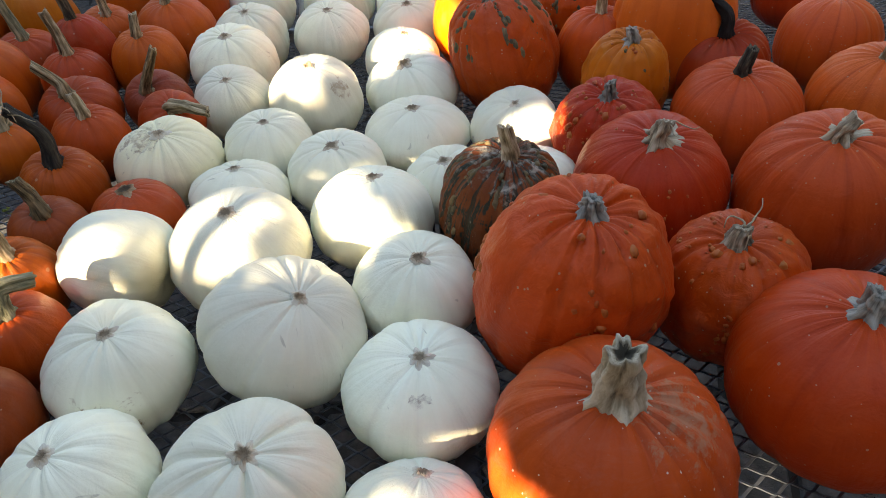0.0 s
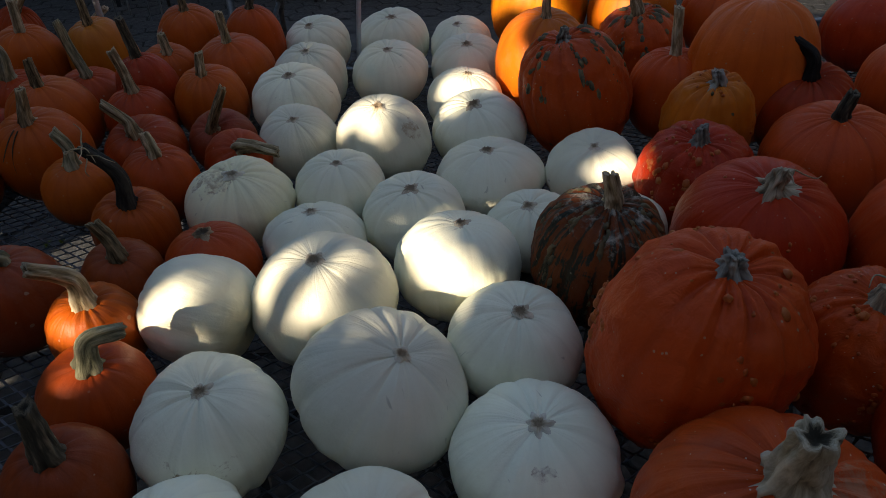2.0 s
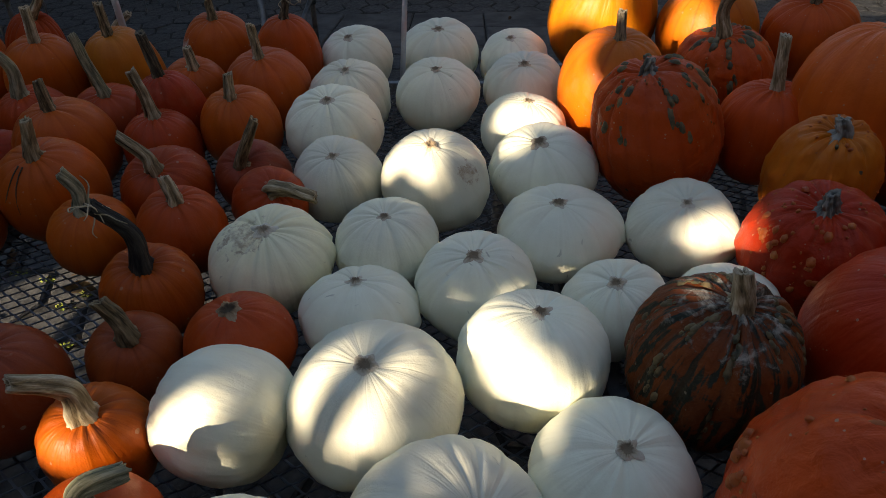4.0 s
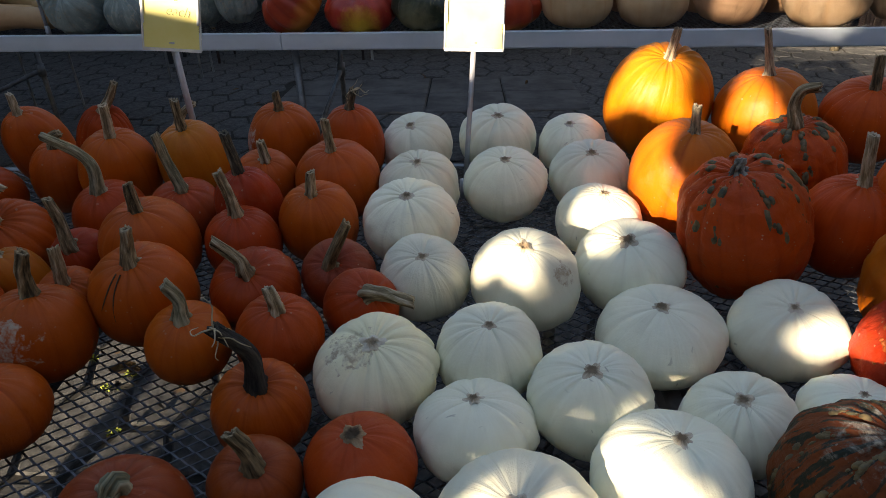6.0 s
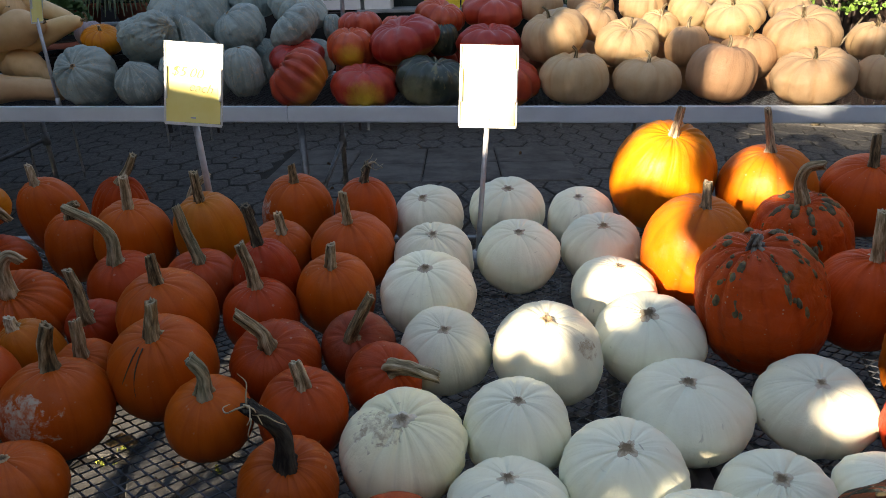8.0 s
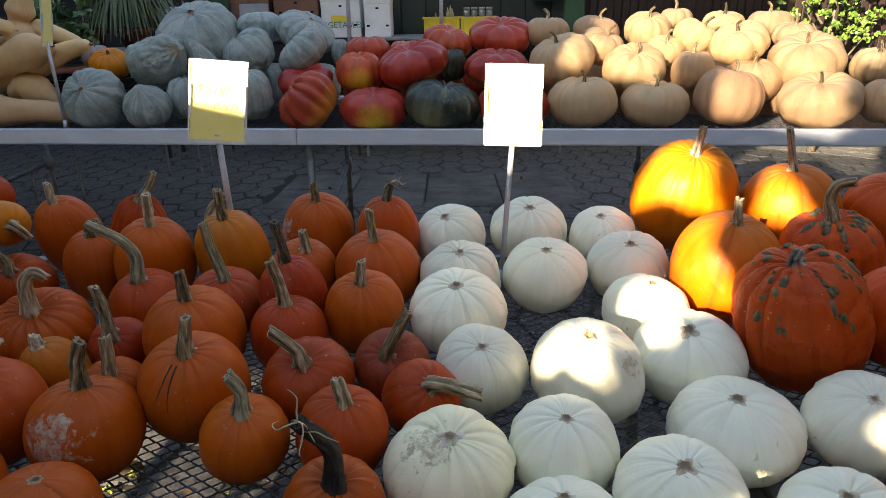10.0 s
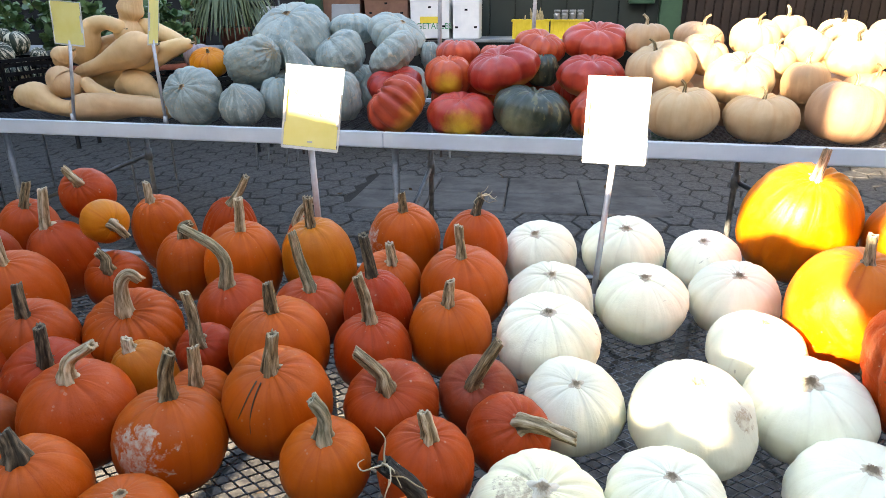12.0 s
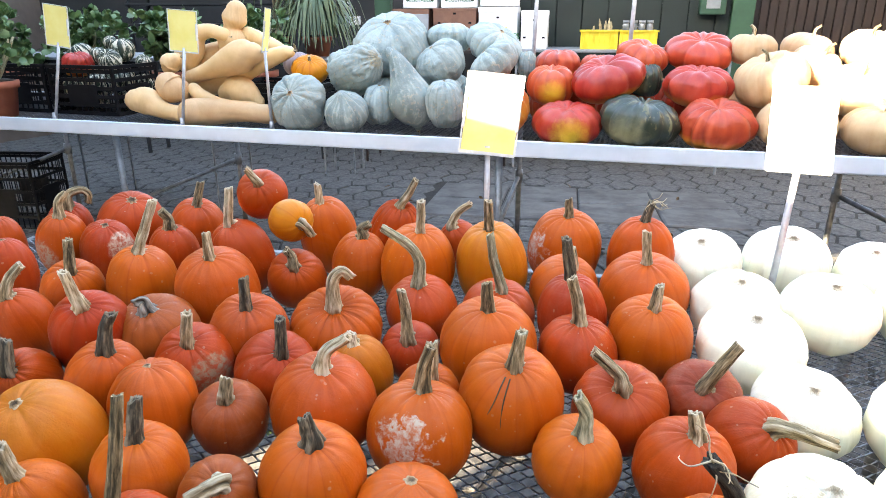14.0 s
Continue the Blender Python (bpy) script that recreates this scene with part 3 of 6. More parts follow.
def warts(R, h, count, seed, material, size=0.005, style="bands"):
    """Knobs strewn over a rind: in rows down the ribs, or in loose clusters; drawn out along the ribs."""
    rng = random.Random(seed)
    verts, faces = [], []
    rows = [(k + rng.uniform(-0.3, 0.3)) * 6.28 / 9 for k in range(9)]
    spots = [(rng.random() * 6.28, rng.uniform(0.7, 2.0), rng.uniform(0.06, 0.22)) for _ in range(9)]
    for _ in range(count):
        if style == "clusters" and rng.random() < 0.8:
            a, p, w = rng.choice(spots)
            a, p = a + rng.gauss(0, w), p + rng.gauss(0, w * 1.2)
        else:
            a = rng.choice(rows) + rng.gauss(0, 0.05) if style == "bands" and rng.random() < 0.9 else rng.random() * 6.28
            p = 0.35 + rng.random() ** 1.2 * 1.7
        p = min(2.4, max(0.3, p))
        r = size * rng.uniform(0.2, 1.0) ** 1.8
        s, c = math.sin(p), math.cos(p)
        n = Vector((s * math.cos(a), s * math.sin(a), c * R / h)).normalized()
        east = Vector((-math.sin(a), math.cos(a), 0))
        north = n.cross(east)
        at = Vector((R * 0.985 * s ** 0.85 * math.cos(a), R * 0.985 * s ** 0.85 * math.sin(a), h * 0.99 * c))
        long = rng.uniform(1.2, 2.6) if style == "bands" else rng.uniform(0.9, 1.5)
        k = len(verts)
        for rr, hh in ((1.3, -0.6), (0.95, 0.3), (0.5, 0.6)):
            for j in range(7):
                b = j * 2 * math.pi / 7
                jig = rng.uniform(0.75, 1.25)
                verts.append(at + east * (r * rr * math.cos(b) * jig) + north * (r * rr * math.sin(b) * long * jig) + n * (r * hh))
        verts.append(at + n * (r * 0.68))
        for ring in range(2):
            for j in range(7):
                faces.append((k + ring * 7 + j, k + ring * 7 + (j + 1) % 7, k + ring * 7 + 7 + (j + 1) % 7, k + ring * 7 + 7 + j))
        faces += [(k + 14 + j, k + 14 + (j + 1) % 7, k + 21) for j in range(7)]
    return mesh("wart_crust", verts, faces, material)


WART_TAN = simple("orange_brown_wart", (0.40, 0.058, 0.005), (0.48, 0.14, 0.022), 25.0, 0.55, 0.0, 0.2)
WART_DARK = simple("dark_wart", (0.040, 0.045, 0.024), (0.20, 0.14, 0.06), 60.0, 0.6, 0.0, 0.2)


def star_scar(size, seed, bed, material):
    """The corky star that stays where a stalk broke off: ragged points that run out over the rind, round a torn pit. bed: height of the rind by distance from the pole."""
    rng = random.Random(seed)
    lobes = rng.choice((4, 5, 6, 7))
    around, phase = 42, rng.random() * 6
    reach = [rng.uniform(0.1, 0.9) for _ in range(lobes)]
    stub = rng.random()
    verts, ribs = [(0, 0, bed(0) + size * 0.02)], [0.0]
    rows = ((0.20, 0.04, -0.1), (0.34, 0.14 + 0.1 * (stub > 0.6), 0.3), (0.52, 0.10, 0.65), (0.75, 0.04, 0.9), (1.0, -0.05, 1.1))
    for rr, zz, tone in rows:
        for j in range(around):
            a = 2 * math.pi * j / around
            w = (a * lobes / (2 * math.pi) + phase) % lobes
            k = int(w)
            point = max(0.0, math.cos((w - k - 0.5) * math.pi)) ** 1.3 * reach[k]
            r = size * rr * ((1 - rr) + rr * (0.5 + 0.6 * point)) * (1 + 0.18 * noise.noise((math.cos(a) * 3, math.sin(a) * 3, seed + rr * 4)))
            verts.append((r * math.cos(a), r * math.sin(a), bed(r) + size * zz * rng.uniform(0.5, 1.3)))
            ribs.append(min(1.0, max(0.0, tone + rng.uniform(-0.2, 0.2))))
    faces = [(0, 1 + j, 1 + (j + 1) % around) for j in range(around)]
    for ring in range(len(rows) - 1):
        b = 1 + ring * around
        faces += [(b + j, b + around + j, b + around + (j + 1) % around, b + (j + 1) % around) for j in range(around)]
    me = mesh("stem_scar", verts, faces, material)
    me.attributes.new("rib", "FLOAT", "POINT").data.foreach_set("value", ribs)
    return me


def stalk(path, radii, material, seed, fluted=0.24, knobs=0.12, roots=0.5, flutes=5):
    """A dry pumpkin stalk: unequal ridges with narrow grooves, knobbly bark, toes splayed over the rind and a ragged cut end."""
    rng = random.Random(seed)
    sides, twist, off = 40, rng.uniform(-0.9, 0.9), rng.random() * 50
    place = [(k + rng.uniform(-0.28, 0.28)) * 2 * math.pi / flutes for k in range(flutes)]
    deep = [rng.uniform(0.45, 1.2) for _ in range(flutes)]
    long = [rng.uniform(0.3, 1.3) for _ in range(flutes)]
    width = math.pi / flutes * 1.1
    verts, faces, ribs, grain = [], [], [], []
    tangent = (path[1] - path[0]).normalized()
    side = tangent.orthogonal().normalized()
    n = len(path)
    run = 0.0
    slant = rng.random() * 6.28
    for i, c in enumerate(path):
        nxt = path[min(i + 1, n - 1)] - path[max(i - 1, 0)]
        if nxt.length > 1e-9:
            tangent = nxt.normalized()
        side = (side - tangent * side.dot(tangent)).normalized()
        other = tangent.cross(side)
        u = i / (n - 1)
        run += (path[i] - path[max(i - 1, 0)]).length
        foot = math.exp(-(u / 0.085) ** 2)
        for j in range(sides):
            a = 2 * math.pi * j / sides
            w, toe = 0.0, 0.0
            for p, d, g in zip(place, deep, long):
                gap = abs((a - p - twist * u + math.pi) % (2 * math.pi) - math.pi)
                ridge = max(0.0, 1 - (gap / width) ** 1.5)
                w, toe = max(w, ridge * d), max(toe, ridge * g)
            rough = noise.noise((math.cos(a) * 2.4 + off, math.sin(a) * 2.4, u * 6)) + 0.5 * noise.noise((math.cos(a) * 6 + off, math.sin(a) * 6, u * 4))
            r = radii[i] * (1 - fluted * 0.6 + fluted * w + knobs * rough + roots * foot * toe)
            end = c + tangent * (radii[-1] * (0.55 * rough + 0.35 * math.cos(a - slant)) * max(0.0, (u - 0.9) * 10))
            verts.append(end + (side * math.cos(a) + other * math.sin(a)) * r - tangent * (0.35 * radii[i] * foot * toe * roots))
            ribs.append(min(1, max(0, 0.15 + 0.62 * w + 0.4 * rough)))
            grain.append((math.cos(a - twist * u) + off, math.sin(a - twist * u), run * 14))
    for i in range(n - 1):
        for j in range(sides):
            faces.append((i * sides + j, i * sides + (j + 1) % sides, (i + 1) * sides + (j + 1) % sides, (i + 1) * sides + j))
    last = (n - 1) * sides
    hollow = ((0.78, -0.05, 0.9), (0.55, 0.12, 0.0), (0.3, 0.5, -0.9), (0.1, 0.6, -0.9))
    for inner, drop, tone in hollow if radii[-1] > 0.013 else ((0.8, -0.08, 1.0), (0.5, -0.04, 0.9), (0.28, 0.1, 0.3), (0.1, 0.2, 0.0)):
        b = len(verts)
        for j in range(sides):
            p = verts[(n - 1) * sides + j]
            verts.append(path[-1] + (p - path[-1]) * inner - tangent * radii[-1] * (drop + rng.uniform(-0.08, 0.08)))
            ribs.append(tone)
            grain.append((math.cos(j * 0.157) * 2 + off, math.sin(j * 0.157) * 2, inner * 3))
        faces += [(last + j, last + (j + 1) % sides, b + (j + 1) % sides, b + j) for j in range(sides)]
        last = b
    faces.append(tuple(last + j for j in range(sides)))
    me = mesh("stem", verts, faces, material)
    me.attributes.new("rib", "FLOAT", "POINT").data.foreach_set("value", ribs)
    me.attributes.new("grain", "FLOAT_VECTOR", "POINT").data.foreach_set("vector", [q for g in grain for q in g])
    return me


SHAPES = {
    "orange": dict(shoulder=0.9, ribs=12, depth=0.026, dimple=0.06, sides=84, sharp=1.9, uneven=0.25, pucker=0.015), "sunny": dict(ribs=18, depth=0.045, dimple=0.12), "deep": dict(shoulder=0.9, ribs=13, depth=0.036, dimple=0.06, sides=84, sharp=2.0, uneven=0.25, pucker=0.02),
    "red": dict(ribs=16, depth=0.035, dimple=0.14), "amber": dict(ribs=11, depth=0.022, dimple=0.08, pucker=0.01), "russet": dict(ribs=12, depth=0.025, dimple=0.12, pucker=0.02),
    "ribbed": dict(ribs=20, depth=0.055, dimple=0.16, sides=110, pucker=0.08), "white": dict(shoulder=0.94, uneven=0.30, ribs=11, depth=0.05, dimple=0.09, foot=0.14, sharp=2.2, lumps=0.045, sides=112, rings=34, pucker=0.012, gnarl=0.016), "warty": dict(gnarl=0.030, knot=4.5, ribs=11, depth=0.055, uneven=0.35, sharp=1.5, dimple=0.13, lumps=0.045, sides=120, rings=48, pucker=0.035),
    "dkwarty": dict(gnarl=0.03, ribs=14, depth=0.06, dimple=0.05, lumps=0.05, sides=96, rings=48), "cheese": dict(gnarl=0.025, sharp=1.2, ribs=10, depth=0.13, dimple=0.24, lumps=0.03), "cheesebrown": dict(ribs=12, depth=0.06, dimple=0.18, lumps=0.03),
    "turban": dict(pucker=0.02, gnarl=0.03, sharp=1.0, ribs=11, depth=0.17, uneven=0.25, dimple=0.26, lumps=0.04), "turbanyellow": dict(pucker=0.02, gnarl=0.03, sharp=1.0, ribs=11, depth=0.16, uneven=0.25, dimple=0.24, lumps=0.04), "darkgreen": dict(pucker=0.02, gnarl=0.03, sharp=1.0, ribs=14, depth=0.14, dimple=0.24, lumps=0.04),
    "blue": dict(gnarl=0.04, knot=4.0, sharp=1.1, pucker=0.01, ribs=10, depth=0.06, uneven=0.2, dimple=0.06, lumps=0.08, sides=96, rings=44), "bluewarty": dict(gnarl=0.07, knot=6.0, ribs=9, depth=0.06, dimple=0.0, lumps=0.10, sides=96, rings=48, nose=0.1),
    "bluecone": dict(gnarl=0.03, ribs=8, depth=0.04, dimple=0.0, lumps=0.02, nose=0.35), "purple": dict(ribs=14, depth=0.12, dimple=0.2), "gourd": dict(ribs=16, depth=0.07, dimple=0.16, pucker=0.01), "striped": dict(ribs=10, depth=0.1, dimple=0.15, lumps=0.04),
}
RIND_OF = {"gourd": "sunny", "ribbed": "deep", "bluewarty": "blue", "bluecone": "blue"}
serial = [100]


def fruit(kind, x, y, base, R, h, pole, label, category, group, name="pumpkin", stem=None, girth=0.0115, stem_material=STEM_TAN, scar=0.0, patch=None, turn=None, wart=None, shape=None, rind_kind=None, flare=1.6, own=None):
    """One fruit that rests at height base, its stalk end towards pole. stem: points from the stalk's foot, in metres; scar: radius of the star where no stalk is left;
    patch: (way out of the fruit, radius, colour, raggedness); wart: (count, size, material)."""
    serial[0] += 1
    seed = serial[0]
    pole = Vector(pole).normalized()
    settings = dict(SHAPES[kind])
    settings.update(shape or {})
    quat = Vector((0, 0, 1)).rotation_difference(pole)
    spin = Matrix.Rotation(random.Random(seed).random() * 6.28 if turn is None else turn, 4, "Z")
    rot = quat.to_matrix().to_4x4() @ spin
    tilt = math.acos(max(-1, min(1, pole.z)))
    rise = math.sqrt((R * math.sin(tilt)) ** 2 + (h * math.cos(tilt)) ** 2)
    root = thing(name, (x, y, base), label, category, group)
    centre = Matrix.Translation((0, 0, rise * 0.985)) @ rot
    key = rind_kind or RIND_OF.get(kind, kind)
    if patch or own:
        extra = dict(SKINS[key])
        extra.update(own or {})
        if patch:
            way, radius, colour, cut = patch
            local = (rot.to_3x3().inverted() @ Vector(way).normalized())
            scale = 1 / math.sqrt((local.x ** 2 + local.y ** 2) / R ** 2 + local.z ** 2 / h ** 2)
            extra["patch"] = (tuple(local * scale), radius, colour, cut)
        material = skin(key + "_marked_rind", **extra)
    else:
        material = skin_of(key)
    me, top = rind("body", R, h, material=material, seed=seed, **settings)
    part("body", me, root, at=centre)
    foot = centre @ Vector((0, 0, top))
    for count, size, of, style in wart or ():
        part("wart_crust", warts(R, h, count, seed, of, size, style), root, "corky warts", kind="stuff", at=centre)
    if scar:
        dip, sh = settings.get("dimple", 0.12) * h, settings.get("shoulder", 0.85)

        def bed(r):
            s = (r / R) ** (1 / sh)
            return h * (math.sqrt(max(0, 1 - s * s)) - 1) + dip * (1 - math.exp(-(s / 0.26) ** 2)) + R * 0.006

        part("stem_scar", star_scar(scar * random.Random(seed).uniform(0.95, 1.45), seed, bed, SCAR if kind == "white" else SCAR_TAN), root, "dry brown star-shaped scar", at=Matrix.Translation(foot) @ rot)
    if stem:
        pts = [foot - pole * 0.010, foot + pole * 0.008] + [foot + Vector(p) for p in stem]
        rings = 24
        path = spline(pts, rings)
        radii = []
        for i in range(rings):
            u = i / (rings - 1)
            radii.append(girth * (1.16 + (flare - 1) * math.exp(-(u / (0.34 if girth > 0.016 else 0.27)) ** 2) - 0.36 * u))
        part("stem", stalk(path, radii, stem_material, seed, knobs=0.42 if flare > 2.2 else 0.34 if girth > 0.016 else 0.15, fluted=0.55 if flare > 2.2 else 0.42 if girth > 0.016 else 0.34, roots=0.7 if flare > 2.2 else 0.6 if girth > 0.016 else 0.32, flutes=6 if flare > 2.2 else 5), root)
    return root, foot



# ---- ground ----
def ground_z(y):
    return -0.04 - 0.046 * (y - 1.8)


def lie(x, y, turn=0.0, up=0.0):
    """Pose of a thing that lies on the sloping ground."""
    return Matrix.Translation((x, y, ground_z(y) + up)) @ Matrix.Rotation(math.atan(-0.046), 4, "X") @ Matrix.Rotation(turn, 4, "Z")


bm = bmesh.new()
bmesh.ops.create_grid(bm, x_segments=24, y_segments=24, size=45.0)
for v in bm.verts:
    v.co.z = ground_z(v.co.y) - 0.006
ground = tagged(new("ground", to_mesh("ground", bm, JOINT)), "dark soil and sand in the joints under the pavement", "ground", kind="structure")


REAR_POSTS = ((-1.099, 4.533), (-0.533, 4.485))
CRATE_LEFT = (-5.30, 4.78, ground_z(4.78))
# ---- front bench: wire top on a steel frame ----
def bench_z(x, y):
    """Height of the wire tops: two benches stand end to end, each a little out of level."""
    return 0.7048 + (-0.010 * x if x < 0 else 0.07 * x) + 0.012 * y


def expanded_metal(name, x0, x1, y0, y1, z, lw, sw, material):
    """A sheet of diamond mesh: slanted flat strands that meet in short bonds."""
    verts, faces = [], []
    nx, ny = int((x1 - x0) / lw), int((y1 - y0) / sw)
    w, tk = 0.0017, 0.0022

    def strand(a, b):
        d = (b - a).normalized()
        n = Vector((-d.y, d.x, 0)) * w
        up = Vector((0, 0, tk))
        k = len(verts)
        for p in (a, b):
            verts.extend((p + n - up, p - n - up * 0.4, p - n + up * 0.6, p + n))
        faces.extend([(k, k + 1, k + 5, k + 4), (k + 1, k + 2, k + 6, k + 5), (k + 2, k + 3, k + 7, k + 6), (k + 3, k, k + 4, k + 7)])

    for j in range(ny):
        for i in range(nx):
            cx, cy = x0 + (i + 0.5) * lw, y0 + j * sw
            left, right = Vector((cx - lw / 2, cy + sw / 2, z)), Vector((cx + lw / 2, cy + sw / 2, z))
            low, high = Vector((cx, cy, z)), Vector((cx, cy + sw, z))
            b = lw * 0.045
            bond = Vector((b, 0, 0))
            strand(left + bond, low - bond)
            strand(low + bond, right - bond)
            strand(left + bond, high - bond)
            strand(high + bond, right - bond)
            strand(low - bond, low + bond)
            strand(left - bond, left + bond)
    return mesh(name, verts, faces, material, False)


def front_section(x0, x1, y1, slope, bars):
    root = thing("front_bench", (0, 0, bench_z(0, 0)), "grey expanded-steel market bench under the pumpkins", "bench", "front benches")
    root.rotation_euler = (math.atan(0.012), -math.atan(slope), 0)
    part("wire_top", expanded_metal("wire_top", x0 + 0.02, x1 - 0.02, 0.16, y1 - 0.02, -0.003, 0.038, 0.024, STEEL), root, "bluish galvanised diamond mesh", kind="stuff")
    for cy in (0.15, y1):
        box("rail", (x1 - x0, 0.025, 0.04), ((x0 + x1) / 2, cy, -0.026), PIPE, root, bevel=0.003)
    for cx in (x0 + 0.015, x1 - 0.015):
        box("end_rail", (0.03, y1 - 0.2, 0.04), (cx, (y1 + 0.15) / 2, -0.026), PIPE, root, bevel=0.003)
    for cx in bars:
        box("cross_bar", (0.04, y1 - 0.2, 0.03), (cx, (y1 + 0.15) / 2, -0.03), PIPE, root, bevel=0.003)
    for cx in (x0 + 0.08, x1 - 0.08):
        for cy in (0.25, y1 - 0.08):
            low = ground_z(cy) - bench_z(cx, cy)
            part("leg", sweep("leg", [Vector((cx, cy, low)), Vector((cx, cy, -0.06))], [0.02, 0.02], PIPE, 12), root)


front_section(-2.62, -0.004, 2.16, -0.010, (-2.0, -1.1))
front_section(0.004, 1.78, 2.30, 0.07, (0.9,))

# ---- rear bench ----
RAIL_SLOPE = -0.085
REAR = 0.868


def rail_y(x, d=0.0):
    return 3.44 + RAIL_SLOPE * x + d


ra = math.atan(RAIL_SLOPE)
rear_bench = thing("rear_bench", (0, 3.44, ground_z(4.0)), "long market bench with an aluminium edge and pipe legs", "bench")
rear_bench.rotation_euler = (0, 0, ra)
gz1 = ground_z(4.0)
part("wire_top", expanded_metal("wire_top", -6.2, 3.4, 0.03, 1.2, 0.848 - gz1, 0.047, 0.034, STEEL), rear_bench, "galvanised diamond mesh", kind="stuff")
for a, b in ((-6.2, -1.2435), (-1.2405, 3.4)):
    bmr = bevel_box((b - a, 0.03, 0.076), 0.004, 2, ((a + b) / 2, 0.0, REAR - 0.038 - gz1))
    part("front_rail", to_mesh("front_rail", bmr, ALUMINIUM), rear_bench, "dull aluminium edge rail")
    box("rail_lip", (b - a, 0.016, 0.010), ((a + b) / 2, -0.004, REAR - 0.074 - gz1), ALUMINIUM, rear_bench, bevel=0.002)
box("back_rail", (9.6, 0.03, 0.06), (-1.4, 1.21, REAR - 0.03 - gz1), ALUMINIUM, rear_bench, bevel=0.003)


def pipe(name, a, b, r, parent, label=""):
    return part(name, sweep(name, [Vector(a), Vector(b)], [r, r], PIPE, 14), parent, label)


for lx in (-5.6, -3.54, -1.2, 2.6):
    gx = ground_z(rail_y(lx, 0.05)) - gz1
    pipe("leg", (lx, 0.05, gx), (lx, 0.05, 0.79 - gz1), 0.019, rear_bench)
for lx, slant, foot in ((-4.88, -0.95, 0.55), (-3.33, -0.95, 0.55), (-1.24, -0.10, 0.42), (0.62, 0.95, 0.55)):
    gx = ground_z(rail_y(lx, 0.98)) - gz1
    pipe("brace_post", (lx, 0.98, gx), (lx, 0.98, 0.80 - gz1), 0.017, rear_bench)
    pipe("brace", (lx, 0.97, 0.46 - gz1), (lx + slant, foot, 0.06 - gz1), 0.015, rear_bench)
    part("clamp", sweep("clamp", [Vector((lx, 0.975, 0.42 - gz1)), Vector((lx, 0.975, 0.50 - gz1))], [0.027, 0.027], PIPE, 10), rear_bench)


# ---- price cards on posts ----
def price_card(tl, tr, bl, foot, lines=(), label="yellow price card in a clear holder on a metal post"):
    tl, tr, bl, foot = Vector(tl), Vector(tr), Vector(bl), Vector(foot)
    ex = (tr - tl).normalized()
    ez = (tl - bl)
    ez = (ez - ex * ez.dot(ex)).normalized()
    ey = ez.cross(ex)
    w, hgt = (tr - tl).length, (tl - bl).length
    mid = (tl + tr) / 2
    m = Matrix((ex, ey, ez)).transposed().to_4x4()
    root = thing("price_sign", foot, label, "sign", "price signs on posts")
    at = Matrix.Translation(mid - foot) @ m
    box("card", (w * 0.95, 0.0012, hgt * 0.96), (0, 0, -hgt / 2), CARD_YELLOW, root, "yellow paper card", bevel=0, at=at)
    edge = 0.0035
    frame_items = [((w, 0.004, edge), (0, 0.001, -edge / 2)), ((w, 0.004, edge * 2), (0, 0.001, -hgt)), ((edge, 0.004, hgt), (-w / 2, 0.001, -hgt / 2)), ((edge, 0.004, hgt), (w / 2, 0.001, -hgt / 2))]
    part("holder", boxes_mesh("holder", frame_items, CLEAR), root, "clear plastic sleeve edge", at=at)
    for s in (-1, 1):
        box("clip", (0.006, 0.006, hgt * 0.4), (s * w * 0.475, -0.003, -hgt * 0.5), CLEAR, root, bevel=0.001, at=at)
    low = at @ Vector((0, 0.004, -hgt * 0.9))
    part("post", sweep("post", [low, Vector((0, 0, 0))], [0.0088, 0.0088], POST, 4), root, "flat metal post")
    part("post_socket", sweep("post_socket", [Vector((0, 0, 0.05)), Vector((0, 0, 0))], [0.012, 0.014], POST, 6), root)
    for text, size, px, pz in lines:
        cu = bpy.data.curves.new("writing", "FONT")
        cu.body, cu.size, cu.shear, cu.extrude, cu.offset, cu.align_x = text, size, 0.3, 0.0002, -0.0007, "CENTER"
        cu.materials.append(INK)
        ob = new("writing", cu)
        ob.parent = root
        ob.matrix_basis = at @ Matrix.Translation((px * w, -0.0012, -pz * hgt)) @ Matrix.Rotation(radians(90), 4, "X") @ Matrix.Rotation(radians(-5), 4, "Z")
        tagged(ob, "handwritten price")
    return root


CLEAR = simple("clear_plastic_edge", (0.62, 0.64, 0.62), (0.75, 0.76, 0.74), 10.0, 0.25, 0.0, 0.0)
POST = simple("brushed_post", (0.42, 0.43, 0.46), (0.58, 0.59, 0.62), 30.0, 0.4, 0.4, 0.05)
price_card((-1.109, 1.985, 1.32), (-0.971, 1.988, 1.308), (-1.124, 1.937, 1.131), (-1.058, 1.985, bench_z(-1.058, 1.985)), [("$5.00", 0.034, -0.12, 0.42), ("each", 0.032, 0.12, 0.60)])
price_card((-0.392, 2.033, 1.293), (-0.251, 2.030, 1.288), (-0.406, 1.960, 1.106), (-0.357, 1.925, bench_z(-0.357, 1.925)))
price_card((-3.84, 3.786, 1.525), (-3.676, 3.772, 1.503), (-3.925, 3.794, 1.313), (-3.915, 3.79, 0.855))
price_card((-3.019, 3.717, 1.49), (-2.839, 3.701, 1.475), (-3.074, 3.721, 1.28), (-3.02, 3.715, 0.855))
price_card((-2.395, 3.60, 1.49), (-2.443, 3.77, 1.485), (-2.435, 3.61, 1.275), (-2.462, 3.69, 0.855))
